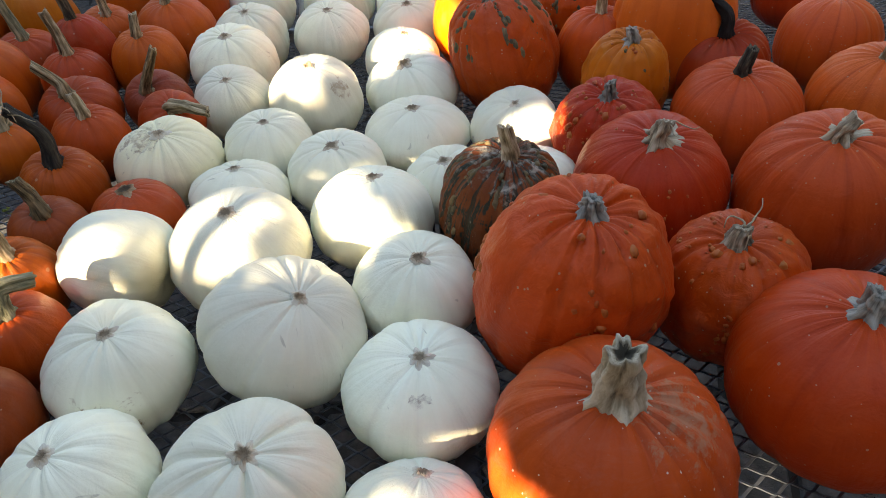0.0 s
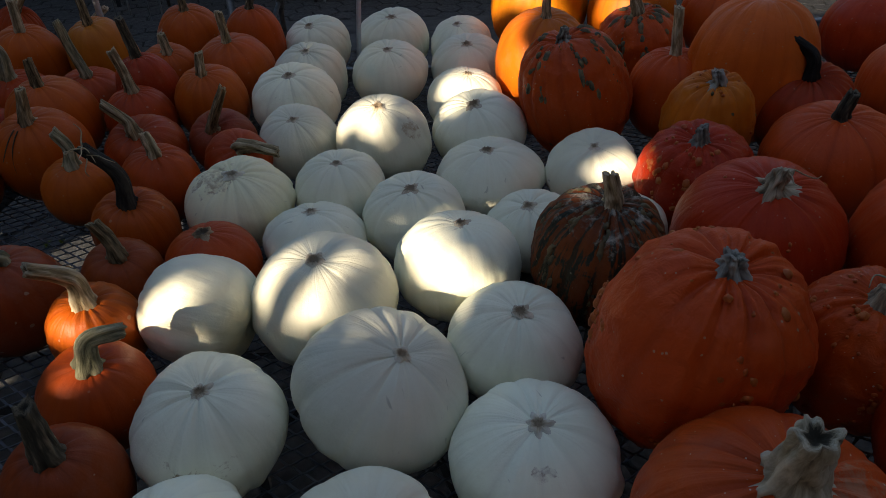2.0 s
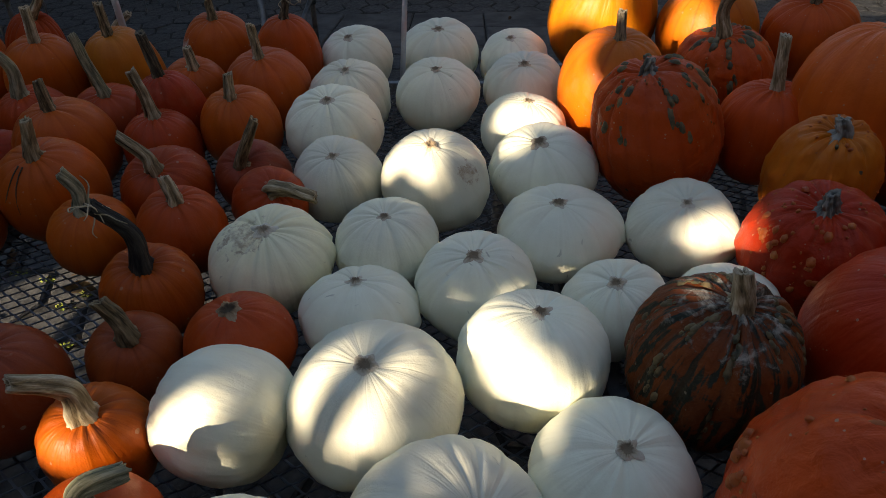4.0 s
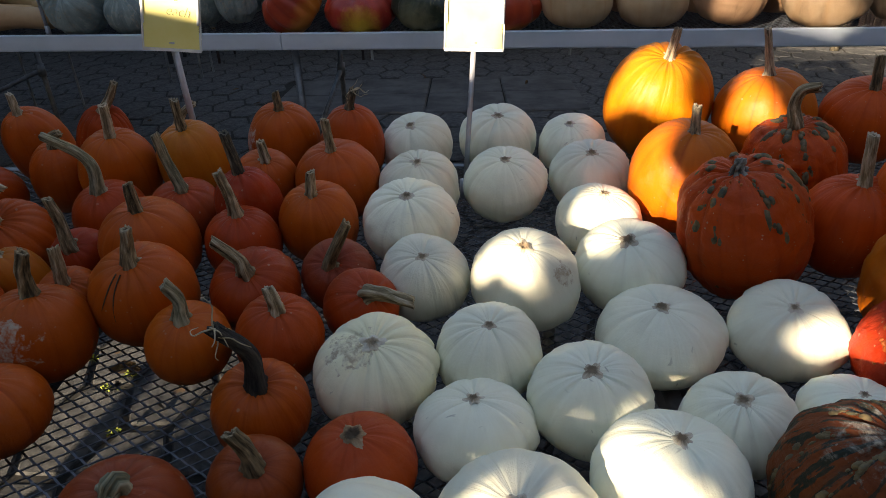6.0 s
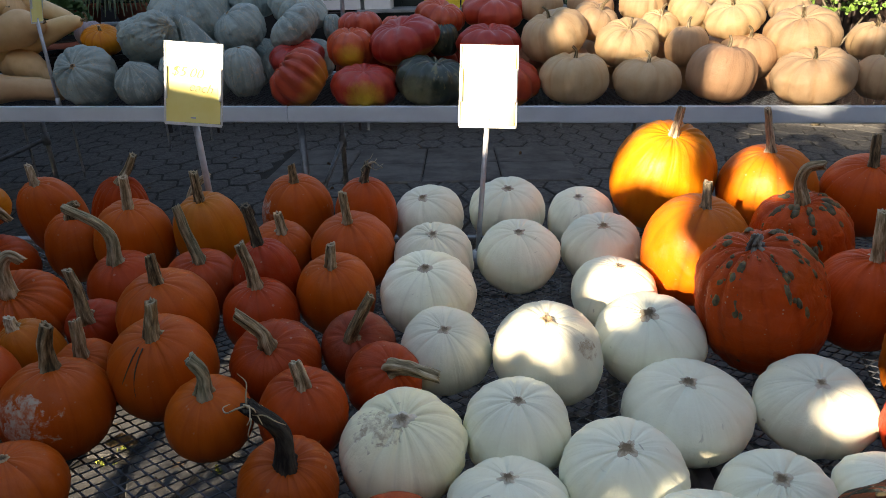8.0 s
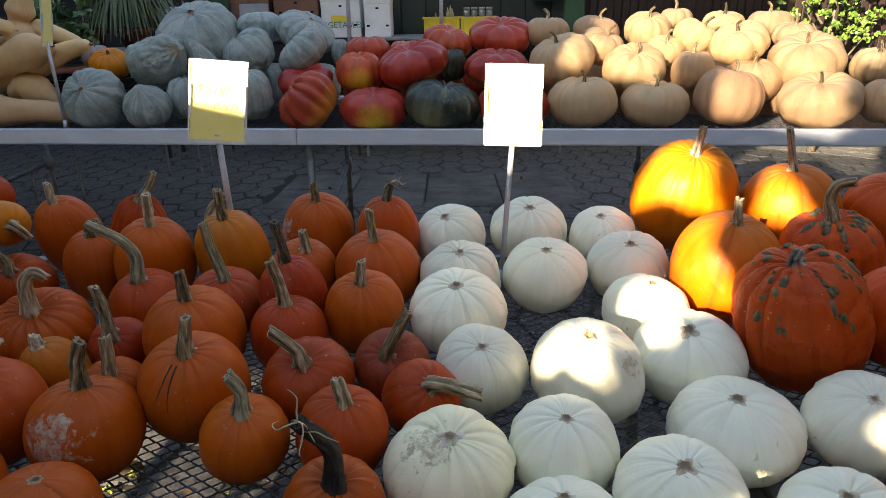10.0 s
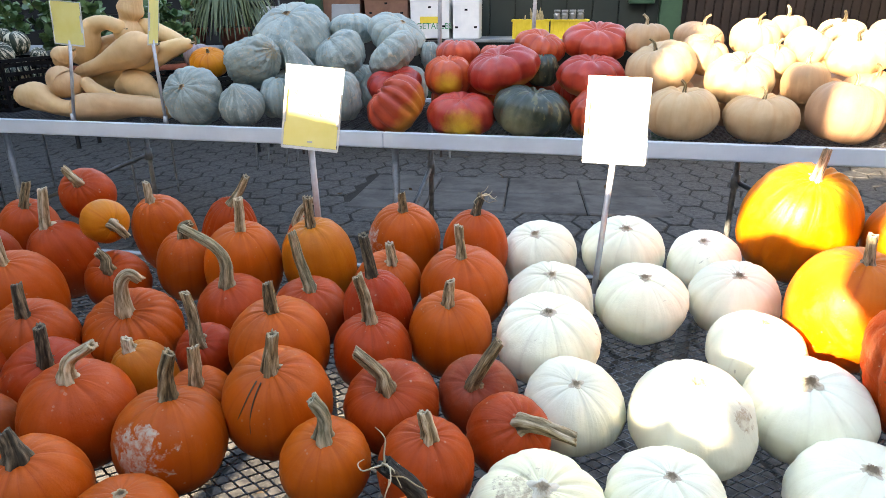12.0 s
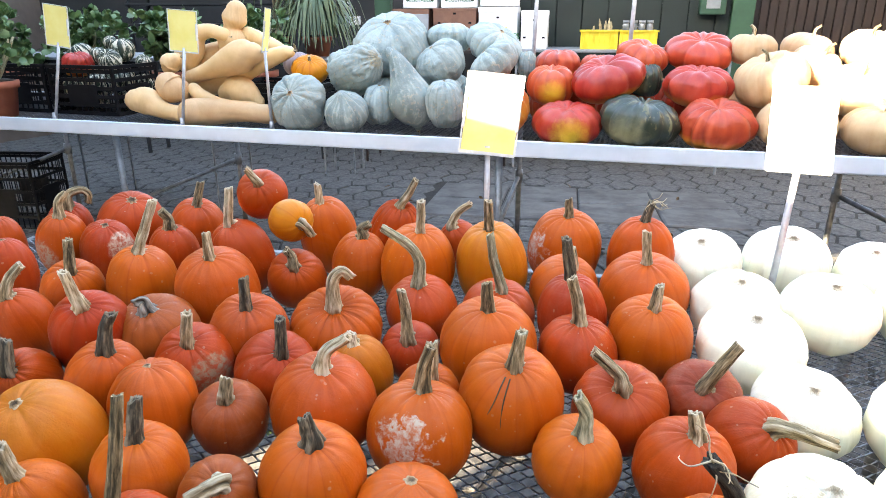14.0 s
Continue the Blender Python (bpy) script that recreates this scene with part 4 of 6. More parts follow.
for px, py in REAR_POSTS:
    root = thing("sign_post", (px, py, 0.855), "bare metal sign post clamped to the bench", "sign post", "price signs on posts")
    part("post", sweep("post", [Vector((0, 0, 0)), Vector((0.02, 0.02, 1.1))], [0.016, 0.016], POST, 4), root)
    part("post_socket", sweep("post_socket", [Vector((0, 0, 0.06)), Vector((0, 0, 0))], [0.022, 0.024], POST, 6), root)



# ---- unseen sun mask added behind the walk: its hanging cloth shades most of the benches ----
def sun_mask_cloth():
    """Unseen cloth added across the sun's way; its wide opening and gaps shape sun patches."""
    D = 3.2
    along = Vector((math.cos(SUN_AZ), -math.sin(SUN_AZ), 0)) * -1.0
    back = Vector((math.sin(SUN_AZ), math.cos(SUN_AZ), 0))
    rise, slope = 1 / math.cos(SUN_EL), math.tan(SUN_EL)
    # outlines of the sun patches wanted on the fruit, seen from the sun
    gaps = (
        ((-0.880, 0.880), (-0.848, 0.946), (-0.825, 0.958), (-0.804, 0.931), (-0.833, 0.905), (-0.860, 0.875)),
        ((-0.820, 0.890), (-0.796, 0.897), (-0.800, 0.873), (-0.825, 0.867)),
        ((-0.785, 0.973), (-0.730, 1.032), (-0.700, 1.022), (-0.652, 0.978), (-0.688, 0.992), (-0.657, 0.960), (-0.717, 0.900)),
        ((-0.757, 1.015), (-0.737, 1.043), (-0.705, 1.056), (-0.620, 1.060), (-0.562, 1.025), (-0.520, 0.995), (-0.570, 0.980), (-0.650, 1.018)),
        ((-1.060, 1.120), (-1.035, 1.190), (-0.980, 1.215), (-0.928, 1.130), (-1.010, 1.155), (-1.040, 1.115)),
        ((-1.022, 1.240), (-1.018, 1.285), (-0.990, 1.306), (-0.930, 1.290), (-0.885, 1.262), (-0.990, 1.225)),
        ((-0.935, 1.202), (-0.923, 1.232), (-0.895, 1.240), (-0.880, 1.212)),
        ((-0.970, 1.320), (-1.000, 1.455), (-0.900, 1.468), (-0.895, 1.380), (-0.857, 1.350), (-0.815, 1.288), (-0.878, 1.268)),
        ((-1.220, 1.470), (-1.150, 1.650), (-1.100, 1.690), (-1.020, 1.640), (-0.965, 1.500), (-1.130, 1.505)),
        ((-0.890, 1.508), (-0.891, 1.670), (-0.853, 1.655), (-0.744, 1.523)),
        ((-0.560, 1.158), (-0.525, 1.203), (-0.464, 1.221), (-0.447, 1.165), (-0.500, 1.152)),
        ((-0.222, 0.930), (-0.207, 0.965), (-0.197, 0.925), (-0.160, 0.925), (-0.130, 0.915), (-0.200, 0.880)),
        ((-0.305, 0.860), (-0.290, 0.874), (-0.245, 0.874), (-0.240, 0.855)),
        ((0.000, 0.875), (0.005, 0.905), (0.022, 0.900), (0.040, 0.875)),
        ((-0.960, 0.860), (-0.950, 0.900), (-0.920, 0.920), (-0.880, 0.860)),
    )

    def inside(u, v, ring):
        odd = False
        for (a, b), (c, d) in zip(ring, ring[1:] + ring[:1]):
            if (b > v) != (d > v) and u < a + (v - b) * (c - a) / (d - b):
                odd = not odd
        return odd

    def open_at(u, v):
        sill = 2.06 if u > -1.33 else 2.40 if u > -1.58 else 2.20
        if v > sill and -2.07 + 0.05 * noise.noise((v * 2, 3, 0)) < u < -0.835 + 0.03 * noise.noise((v * 3, 7, 0)):
            return True
        if -1.50 < u < -1.34 and 1.50 < v < 1.82 or -2.06 < u < -1.93 and 1.49 < v < 1.66:
            return True
        if -2.78 < u < -2.1 and 0.12 < v < 0.5 + 0.04 * noise.noise((u * 9, 0, 5)):
            return True
        du, dv = 0.008 * noise.noise((u * 22, v * 22, 4)), 0.008 * noise.noise((u * 22, v * 22, 9))
        return any(inside(u + du, v + dv, ring) for ring in gaps)

    verts, faces, index = [], [], {}

    def corner(i, j, uf, vf):
        key = (round(uf, 4), round(vf, 4))
        if key not in index:
            index[key] = len(verts)
            verts.append(along * uf + back * (D + 0.02 * noise.noise((uf * 1.3, vf * 1.3, 2))) + Vector((0, 0, vf * rise + D * slope)))
        return index[key]

    def cells(u0, u1, v0, v1, s):
        for i in range(int(round((u1 - u0) / s))):
            for j in range(int(round((v1 - v0) / s))):
                u, v = u0 + i * s, v0 + j * s
                if not open_at(u + s / 2, v + s / 2):
                    faces.append((corner(i, j, u, v), corner(i, j, u + s, v), corner(i, j, u + s, v + s), corner(i, j, u, v + s)))

    cells(-1.3, 0.2, 0.8, 1.7, 0.01)
    cells(-2.2, -1.3, 0.6, 1.6, 0.02)
    cells(-1.3, 0.2, 0.6, 0.8, 0.1)
    cells(-1.2, 3.0, -0.6, 0.6, 0.1)
    cells(-2.2, -1.2, -0.6, 0.6, 0.05)
    cells(-8.2, -2.8, -0.6, 1.6, 0.1)
    cells(-2.8, -2.2, -0.6, 1.6, 0.05)
    cells(0.2, 3.0, 0.6, 1.6, 0.1)
    cells(-8.2, -2.2, 1.6, 5.0, 0.1)
    cells(-2.2, -1.3, 1.6, 1.7, 0.02)
    cells(-2.2, -0.7, 1.7, 2.5, 0.05)
    cells(-2.2, -2.0, 2.5, 5.0, 0.05)
    cells(0.2, 3.0, 1.6, 1.7, 0.1)
    cells(-0.7, 3.0, 1.7, 3.0, 0.1)
    cells(-2.0, 3.0, 3.0, 4.8, 0.2)
    return mesh("cloth", verts, faces, SUN_MASK_CLOTH, True), along, back, D, rise, slope


SUN_MASK_CLOTH = simple("dark_sun_mask", (0.03, 0.035, 0.04), (0.06, 0.065, 0.07), 4.0, 0.9, 0.0, 0.2)
SKY_BLOCK_WALL = simple("dull_sky_block_wall", (0.08, 0.065, 0.055), (0.13, 0.105, 0.09), 2.0, 0.9, 0.0, 0.2)
cloth, along, back, D, rise, slope = sun_mask_cloth()
canopy = thing("added_sun_mask", tuple(along * -2.6 + back * D + Vector((0, 0, ground_z(-2)))), "added unseen dark cloth on a frame that masks the sun", "canopy")
origin = Vector(canopy.location)
ob = part("cloth", cloth, canopy, "added dark cloth with gaps cut for the sun patches", at=Matrix.Translation(-origin))
# added slats that thin the sun on the rear heap and the ground
net = []
for k in range(44):
    v = 2.04 + 0.0225 * k
    q = [along * u + back * (D + 0.03) + Vector((0, 0, vv * rise + D * slope)) for u, vv in ((-2.12, v), (-0.74, v), (-0.74, v + 0.016), (-2.12, v + 0.016))]
    net.append(q)
for k in range(22):
    v = 0.08 + 0.0225 * k
    net.append([along * u + back * (D + 0.03) + Vector((0, 0, vv * rise + D * slope)) for u, vv in ((-2.84, v), (-2.04, v), (-2.04, v + 0.007), (-2.84, v + 0.007))])
part("shade_net", mesh("shade_net", [p for q in net for p in q], [(4 * k, 4 * k + 1, 4 * k + 2, 4 * k + 3) for k in range(len(net))], SUN_MASK_CLOTH, False), canopy, "added fine slats that weaken the sun", kind="stuff", at=Matrix.Translation(-origin))
for u in (-8.2, -2.15, -0.72, 3.0):
    foot = along * u + back * (D + 0.06)
    top = 5.0 if u < -0.7 else 4.8
    part("pole", sweep("pole", [foot + Vector((0, 0, ground_z(foot.y))) - origin, foot + Vector((0, 0, top * rise + D * slope)) - origin], [0.025, 0.025], PIPE, 10), canopy)

# unseen walls added to limit skylight: left and right, and behind, open towards the sun
for name, size, place in (("wall_north", (18.0, 0.3, 4.0), (-1.0, 10.4, 1.6)), ("wall_west", (0.3, 14.0, 8.0), (-9.5, 3.2, 3.6)), ("wall_east", (0.3, 20.0, 10.0), (7.5, 0.0, 4.6)), ("wall_south", (10.0, 0.3, 10.0), (2.6, -8.5, 4.6))):
    tagged(new(name, boxes_mesh(name, [(size, place)], SKY_BLOCK_WALL)), "added unseen dull brick-coloured wall that blocks skylight", "wall", kind="structure")


# ---- the stall behind ----
WALL_Y = 9.2
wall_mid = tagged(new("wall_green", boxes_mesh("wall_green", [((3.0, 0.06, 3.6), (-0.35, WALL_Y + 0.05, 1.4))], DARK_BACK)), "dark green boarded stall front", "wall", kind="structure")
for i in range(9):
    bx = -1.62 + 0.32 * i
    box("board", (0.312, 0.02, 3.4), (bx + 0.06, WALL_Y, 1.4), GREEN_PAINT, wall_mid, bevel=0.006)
post = tagged(new("post_green", to_mesh("post_green", bevel_box((0.26, 0.12, 3.6), 0.01, 1, (1.13, WALL_Y - 0.06, 1.4)), GREEN_TRIM)), "green painted corner post", "post", kind="structure")
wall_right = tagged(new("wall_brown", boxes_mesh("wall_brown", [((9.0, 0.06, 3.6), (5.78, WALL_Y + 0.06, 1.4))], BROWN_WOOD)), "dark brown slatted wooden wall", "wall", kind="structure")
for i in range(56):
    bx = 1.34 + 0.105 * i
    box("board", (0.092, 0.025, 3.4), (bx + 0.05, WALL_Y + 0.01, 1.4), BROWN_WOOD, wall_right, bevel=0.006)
tagged(new("wall_dark", boxes_mesh("wall_dark", [((12.0, 0.08, 3.6), (-7.86, WALL_Y + 0.9, 1.4))], DARK_BACK)), "rear of the stall, deep shade put into its near-black colour", "wall", kind="structure")
side = tagged(new("wall_side", boxes_mesh("wall_side", [((0.06, 0.95, 3.6), (-1.87, WALL_Y + 0.5, 1.4))], GREEN_TRIM)), "green painted return of the stall front", "wall", kind="structure")

box_on_wall = thing("letter_tray", (0.77, WALL_Y - 0.02, 1.45), "small dark green metal box fixed to the boards", "box")
box("body", (0.30, 0.14, 0.26), (0, -0.08, 0.13), GREEN_TRIM, box_on_wall, bevel=0.012)
box("lid", (0.34, 0.17, 0.03), (0, -0.09, 0.275), GREEN_PAINT, box_on_wall, bevel=0.008)
box("plate", (0.16, 0.006, 0.12), (0, -0.153, 0.13), GREY_PANEL, box_on_wall, bevel=0.002)


def table(name, x0, x1, y0, y1, z, material, label, inset=0.05, leg=0.05):
    root = thing(name, ((x0 + x1) / 2, (y0 + y1) / 2, ground_z((y0 + y1) / 2)), label, "table")
    g = ground_z((y0 + y1) / 2)
    box("top", (x1 - x0, y1 - y0, 0.035), (0, 0, z - 0.0175 - g), material, root, bevel=0.006)
    for sx in (-1, 1):
        for sy in (-1, 1):
            box("leg", (leg, leg, z - 0.037 - g), (sx * ((x1 - x0) / 2 - inset), sy * ((y1 - y0) / 2 - 0.05), (z - 0.037 - g) / 2), material, root, bevel=leg * 0.1)
    return root


table("side_table", -1.55, 0.95, 8.3, 9.05, 1.075, GREY_PANEL, "grey wooden side table against the stall", leg=0.03)
table("side_table", -3.45, -1.56, 8.3, 9.0, 1.06, BROWN_WOOD, "dark wooden table stacked with cartons", leg=0.03)
table("plant_table", -6.4, -2.6, 5.35, 6.1, 1.13, PIPE, "grey metal table carrying potted plants", 1.25, 0.016)
# the rack's shade is put into its near-black colour
shelf = thing("shelf_rack", (-5.3, 8.6, ground_z(8.6)), "metal rack with empty shelves, coloured near-black for shade", "shelf")
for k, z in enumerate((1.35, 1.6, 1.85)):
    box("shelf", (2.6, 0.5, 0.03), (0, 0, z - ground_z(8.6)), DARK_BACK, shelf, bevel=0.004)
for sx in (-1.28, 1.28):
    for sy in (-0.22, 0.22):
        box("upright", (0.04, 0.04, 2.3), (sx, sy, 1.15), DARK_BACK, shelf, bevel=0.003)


def carton(x, y, z, w, d, h, label, printed=None, material=CARTON, holes=True):
    root = thing("carton", (x, y, z), label, "box", "produce cartons on the table")
    box("body", (w, d, h), (0, 0, h / 2), material, root, bevel=0.006)
    box("lid", (w * 1.02, d * 1.02, h * 0.14), (0, 0, h * 0.93), material, root, bevel=0.006)
    if holes:
        for hx, hz in ((-0.36, 0.3), (0.36, 0.3), (0.0, 0.75)):
            box("vent_hole", (0.035, 0.004, 0.022), (hx * w, -d / 2 - 0.001, hz * h), BLACK_PLASTIC, root, bevel=0.001)
    if printed:
        box("print_panel", (w * 0.5, 0.003, h * 0.16), (0, -d / 2 - 0.0015, h * 0.45), CARTON_YELLOW, root, bevel=0)
        cu = bpy.data.curves.new("lettering", "FONT")
        cu.body, cu.size, cu.extrude, cu.align_x = printed, h * 0.2, 0.0005, "CENTER"
        cu.materials.append(CARTON_PRINT)
        ob = new("lettering", cu)
        ob.parent = root
        ob.matrix_basis = Matrix.Translation((0, -d / 2 - 0.004, h * 0.24)) @ Matrix.Rotation(radians(90), 4, "X")
    return root


carton(-1.74, 8.6, 1.075, 0.46, 0.4, 0.47, "white produce carton with green lettering", "VEGETABLES")
carton(-1.31, 8.6, 1.075, 0.31, 0.4, 0.43, "plain white produce carton")
carton(-2.21, 8.65, 1.535, 0.44, 0.4, 0.3, "white produce carton with green lettering", "VEGETABLES")
carton(-1.74, 8.65, 1.55, 0.44, 0.4, 0.3, "white produce carton with green lettering", "VEGETABLES")
carton(-2.69, 8.65, 1.535, 0.42, 0.4, 0.3, "white produce carton with green lettering", "VEGETABLES")
carton(-2.26, 8.6, 1.06, 0.52, 0.4, 0.235, "brown cardboard carton with cut handles", None, CARTON_BROWN)
carton(-2.26, 8.6, 1.297, 0.52, 0.4, 0.235, "brown cardboard carton with cut handles", None, CARTON_BROWN)
carton(-2.83, 8.62, 1.06, 0.5, 0.4, 0.47, "brown cardboard carton in shade", None, CARTON_BROWN)
panel = thing("leaning_panel", (-2.72, 8.2, 1.06), "grey plastic panel leaning on the cartons", "panel")
box("sheet", (0.34, 0.012, 0.42), (0, 0, 0.21), GREY_PANEL, panel, bevel=0.003, at=Matrix.Rotation(radians(-14), 4, "X"))
tray_stand = thing("wash_tray", (-3.45, 7.6, ground_z(7.6)), "white enamel tray on a thin stand", "tray")
tz = 1.36 - ground_z(7.6)
part("tray", boxes_mesh("tray", [((0.42, 0.4, 0.012), (0, 0, tz)), ((0.42, 0.012, 0.09), (0, -0.2, tz + 0.045)), ((0.42, 0.012, 0.09), (0, 0.2, tz + 0.045)), ((0.012, 0.39, 0.09), (-0.205, 0, tz + 0.045)), ((0.012, 0.39, 0.09), (0.205, 0, tz + 0.045))], TRAY), tray_stand)
for sx in (-0.18, 0.18):
    for sy in (-0.17, 0.17):
        box("leg", (0.02, 0.02, tz - 0.008), (sx, sy, (tz - 0.008) / 2), PIPE, tray_stand, bevel=0.002)
part("tap", sweep("tap", spline([(0.1, 0.2, tz + 0.02), (0.1, 0.2, tz + 0.2), (0.08, 0.1, tz + 0.22), (0.07, 0.06, tz + 0.16)], 12), [0.012] * 12, JAR, 8), tray_stand)
tagged(new("post_stall", to_mesh("post_stall", bevel_box((0.2, 0.12, 2.0), 0.01, 1, (-3.13, 8.40, 2.062)), GREEN_TRIM)), "green painted stall post", "post", kind="structure")


def lattice_crate(name, place, turn, w, d, h, material, label):
    """A ventilated plastic crate: corner posts, rims and rows of slats on four sides."""
    root = thing(name, place, label, "crate")
    root.rotation_euler = (0, 0, turn)
    tk = 0.008
    box("floor", (w - 0.02, d - 0.02, 0.008), (0, 0, 0.006), material, root, bevel=0.002)
    for side_name, length, ax in (("front_side", w, 0), ("back_side", w, 0), ("left_side", d, 1), ("right_side", d, 1)):
        sgn = -1 if side_name in ("front_side", "left_side") else 1
        at = Matrix.Translation((0, sgn * (d / 2 - 0.006), 0)) if ax == 0 else Matrix.Translation((sgn * (w / 2 - 0.006), 0, 0)) @ Matrix.Rotation(radians(90), 4, "Z")
        wall = part(side_name, boxes_mesh(side_name, [((length * 0.45, tk * 1.1, h * 0.42), (0, 0, h * 0.40))], material), root, at=at)
        part("rim", boxes_mesh("rim", [((length, 0.018, 0.022), (0, 0, h - 0.011))], material), wall)
        for k in range(6):
            part("slat", boxes_mesh("slat", [((length - 0.02, tk, 0.024), (0, 0, 0.012 + (h - 0.05) * k / 5))], material), wall)
        count = max(4, int(length / 0.045))
        strut = boxes_mesh("strut", [((0.006, tk * 0.8, h - 0.03), (0, 0, h / 2))], material)
        for k in range(count + 1):
            part("strut", strut, wall, at=Matrix.Translation((-length / 2 + 0.012 + (length - 0.024) * k / count, 0, 0)))
    for sx in (-1, 1):
        for sy in (-1, 1):
            box("corner_post", (0.022, 0.022, h), (sx * (w / 2 - 0.010), sy * (d / 2 - 0.010), h / 2), material, root, bevel=0.004)
    return root


lattice_crate("plastic_crate", (-3.89, 4.254, 0.853), -0.125, 0.53, 0.40, 0.31, BLACK_PLASTIC, "black slatted crate heaped with striped squashes")
lattice_crate("plastic_crate", (-4.45, 4.33, 0.853), -0.125, 0.53, 0.40, 0.31, BLACK_PLASTIC, "black slatted plastic crate on the bench")
lattice_crate("plastic_crate", (-2.62, 4.30, 0.853), ra, 0.62, 0.42, 0.21, BLACK_PLASTIC, "black slatted crate behind the crookneck squashes")
lattice_crate("plastic_crate", CRATE_LEFT, 0.10, 0.62, 0.42, 0.56, BLACK_PLASTIC, "black slatted crate standing on the pavement")

for cx, filling in ((-0.555, "straw"), (-0.115, "jars")):
    crate = thing("yellow_crate", (cx, 8.58, 1.075), "yellow plastic crate on the side table", "crate", "yellow crates")
    part("shell", boxes_mesh("shell", [((0.42, 0.3, 0.01), (0, 0, 0.01)), ((0.42, 0.012, 0.2), (0, -0.15, 0.1)), ((0.42, 0.012, 0.2), (0, 0.15, 0.1)), ((0.012, 0.29, 0.2), (-0.205, 0, 0.1)), ((0.012, 0.29, 0.2), (0.205, 0, 0.1))], YELLOW_PLASTIC), crate)
    part("rim", boxes_mesh("rim", [((0.45, 0.03, 0.02), (0, -0.155, 0.2)), ((0.45, 0.03, 0.02), (0, 0.155, 0.2)), ((0.03, 0.3, 0.02), (-0.21, 0, 0.2)), ((0.03, 0.3, 0.02), (0.21, 0, 0.2))], YELLOW_PLASTIC), crate)
    for k in range(7):
        box("rib", (0.012, 0.012, 0.17), (-0.18 + 0.06 * k, -0.160, 0.1), YELLOW_PLASTIC, crate, bevel=0.002)
    if filling == "straw":
        rng = random.Random(5)
        for k in range(9):
            base = Vector((cx + rng.uniform(-0.15, 0.15), 8.58 + rng.uniform(-0.1, 0.1), 1.09))
            bunch = thing("dried_stalks", base, "bunch of dry straw-coloured stalks", "dried plant", "dried stalks in the crate")
            tip = Vector((rng.uniform(-0.06, 0.06), rng.uniform(-0.04, 0.04), rng.uniform(0.22, 0.33)))
            part("stalk", sweep("stalk", spline([(0, 0, 0), tip * 0.5 + Vector((0.01, 0, 0)), tip], 6), [0.006, 0.008, 0.01, 0.014, 0.016, 0.004], STRAW, 6), bunch)
    else:
        for k in range(4):
            j = thing("glass_jar", (cx - 0.14 + 0.09 * k, 8.56, 1.09), "glass jar with a metal lid", "jar", "jars in the crate")
            part("glass", sweep("glass", [Vector((0, 0, z)) for z in (0, 0.01, 0.24, 0.27)], [0.036, 0.04, 0.04, 0.034], JAR, 14), j)
            part("lid", sweep("lid", [Vector((0, 0, z)) for z in (0.271, 0.30)], [0.037, 0.037], GREY_PANEL, 14), j)


# ---- potted plants ----
def pot(x, y, z, r, h, label):
    root = thing("potted_plant", (x, y, z), label, "plant", "potted plants")
    part("pot", sweep("pot", [Vector((0, 0, q)) for q in (0, h * 0.8, h * 0.8, h)], [r * 0.72, r * 0.95, r * 1.06, r * 1.08], TERRACOTTA, 24), root, "terracotta pot")
    part("soil", sweep("soil", [Vector((0, 0, h + 0.001)), Vector((0, 0, h + 0.012))], [r * 0.95, r * 0.5], SOIL, 20), root)
    return root


def leaf_cloud(name, count, centre, spread, size, material, seed, thick=0.25, pointed=0.4):
    """Many single leaves round the ends of twigs, turned every way."""
    rng = random.Random(seed)
    verts, faces = [], []
    tips = [Vector((rng.gauss(0, 0.5), rng.gauss(0, 0.5), rng.uniform(-0.7, 1.0))) for _ in range(max(6, count // 14))]
    for k in range(count):
        t = tips[k % len(tips)]
        base = Vector((centre[0] + t.x * spread[0], centre[1] + t.y * spread[1], centre[2] + t.z * spread[2]))
        way = Vector((rng.gauss(0, 1), rng.gauss(0, 1), rng.gauss(0.5, 0.8))).normalized()
        side = way.orthogonal().normalized()
        side.rotate(Matrix.Rotation(rng.random() * 6.28, 3, way))
        up = way.cross(side)
        ln = size * rng.uniform(0.7, 1.25)
        i = len(verts)
        for u, w, b in ((0.0, 0.05, 0), (0.35, 0.30, 0.08), (0.7, 0.34, 0.1), (1.0, 0.34 * (1 - pointed), 0.02)):
            c = base + way * (u * ln) + up * (b * ln)
            verts.append(c - side * (w * ln))
            verts.append(c + up * (thick * 0.12 * ln))
            verts.append(c + side * (w * ln))
        for q in range(3):
            a = i + q * 3
            faces += [(a, a + 1, a + 4, a + 3), (a + 1, a + 2, a + 5, a + 4)]
    return mesh(name, verts, faces, material)


for k, (px, py, pz) in enumerate(((-5.15, 4.75, 0.853), (-4.45, 4.80, 0.853), (-3.75, 4.82, 0.853), (-3.15, 4.95, 0.853), (-4.41, 3.92, 0.853))):
    r = 0.15 if k < 4 else 0.12
    plant = pot(px, py, pz, r, 0.22, "bushy jade plant in a terracotta pot on the bench")
    rng = random.Random(k)
    for q in range(5):
        a = q * 1.26 + k
        part("branch", sweep("branch", spline([(0, 0, 0.2), (0.08 * math.cos(a), 0.08 * math.sin(a), 0.32), (0.17 * math.cos(a), 0.16 * math.sin(a), 0.45 + 0.08 * rng.random())], 8), [0.014, 0.013, 0.012, 0.011, 0.01, 0.009, 0.008, 0.006], STEM_GREEN, 8), plant)
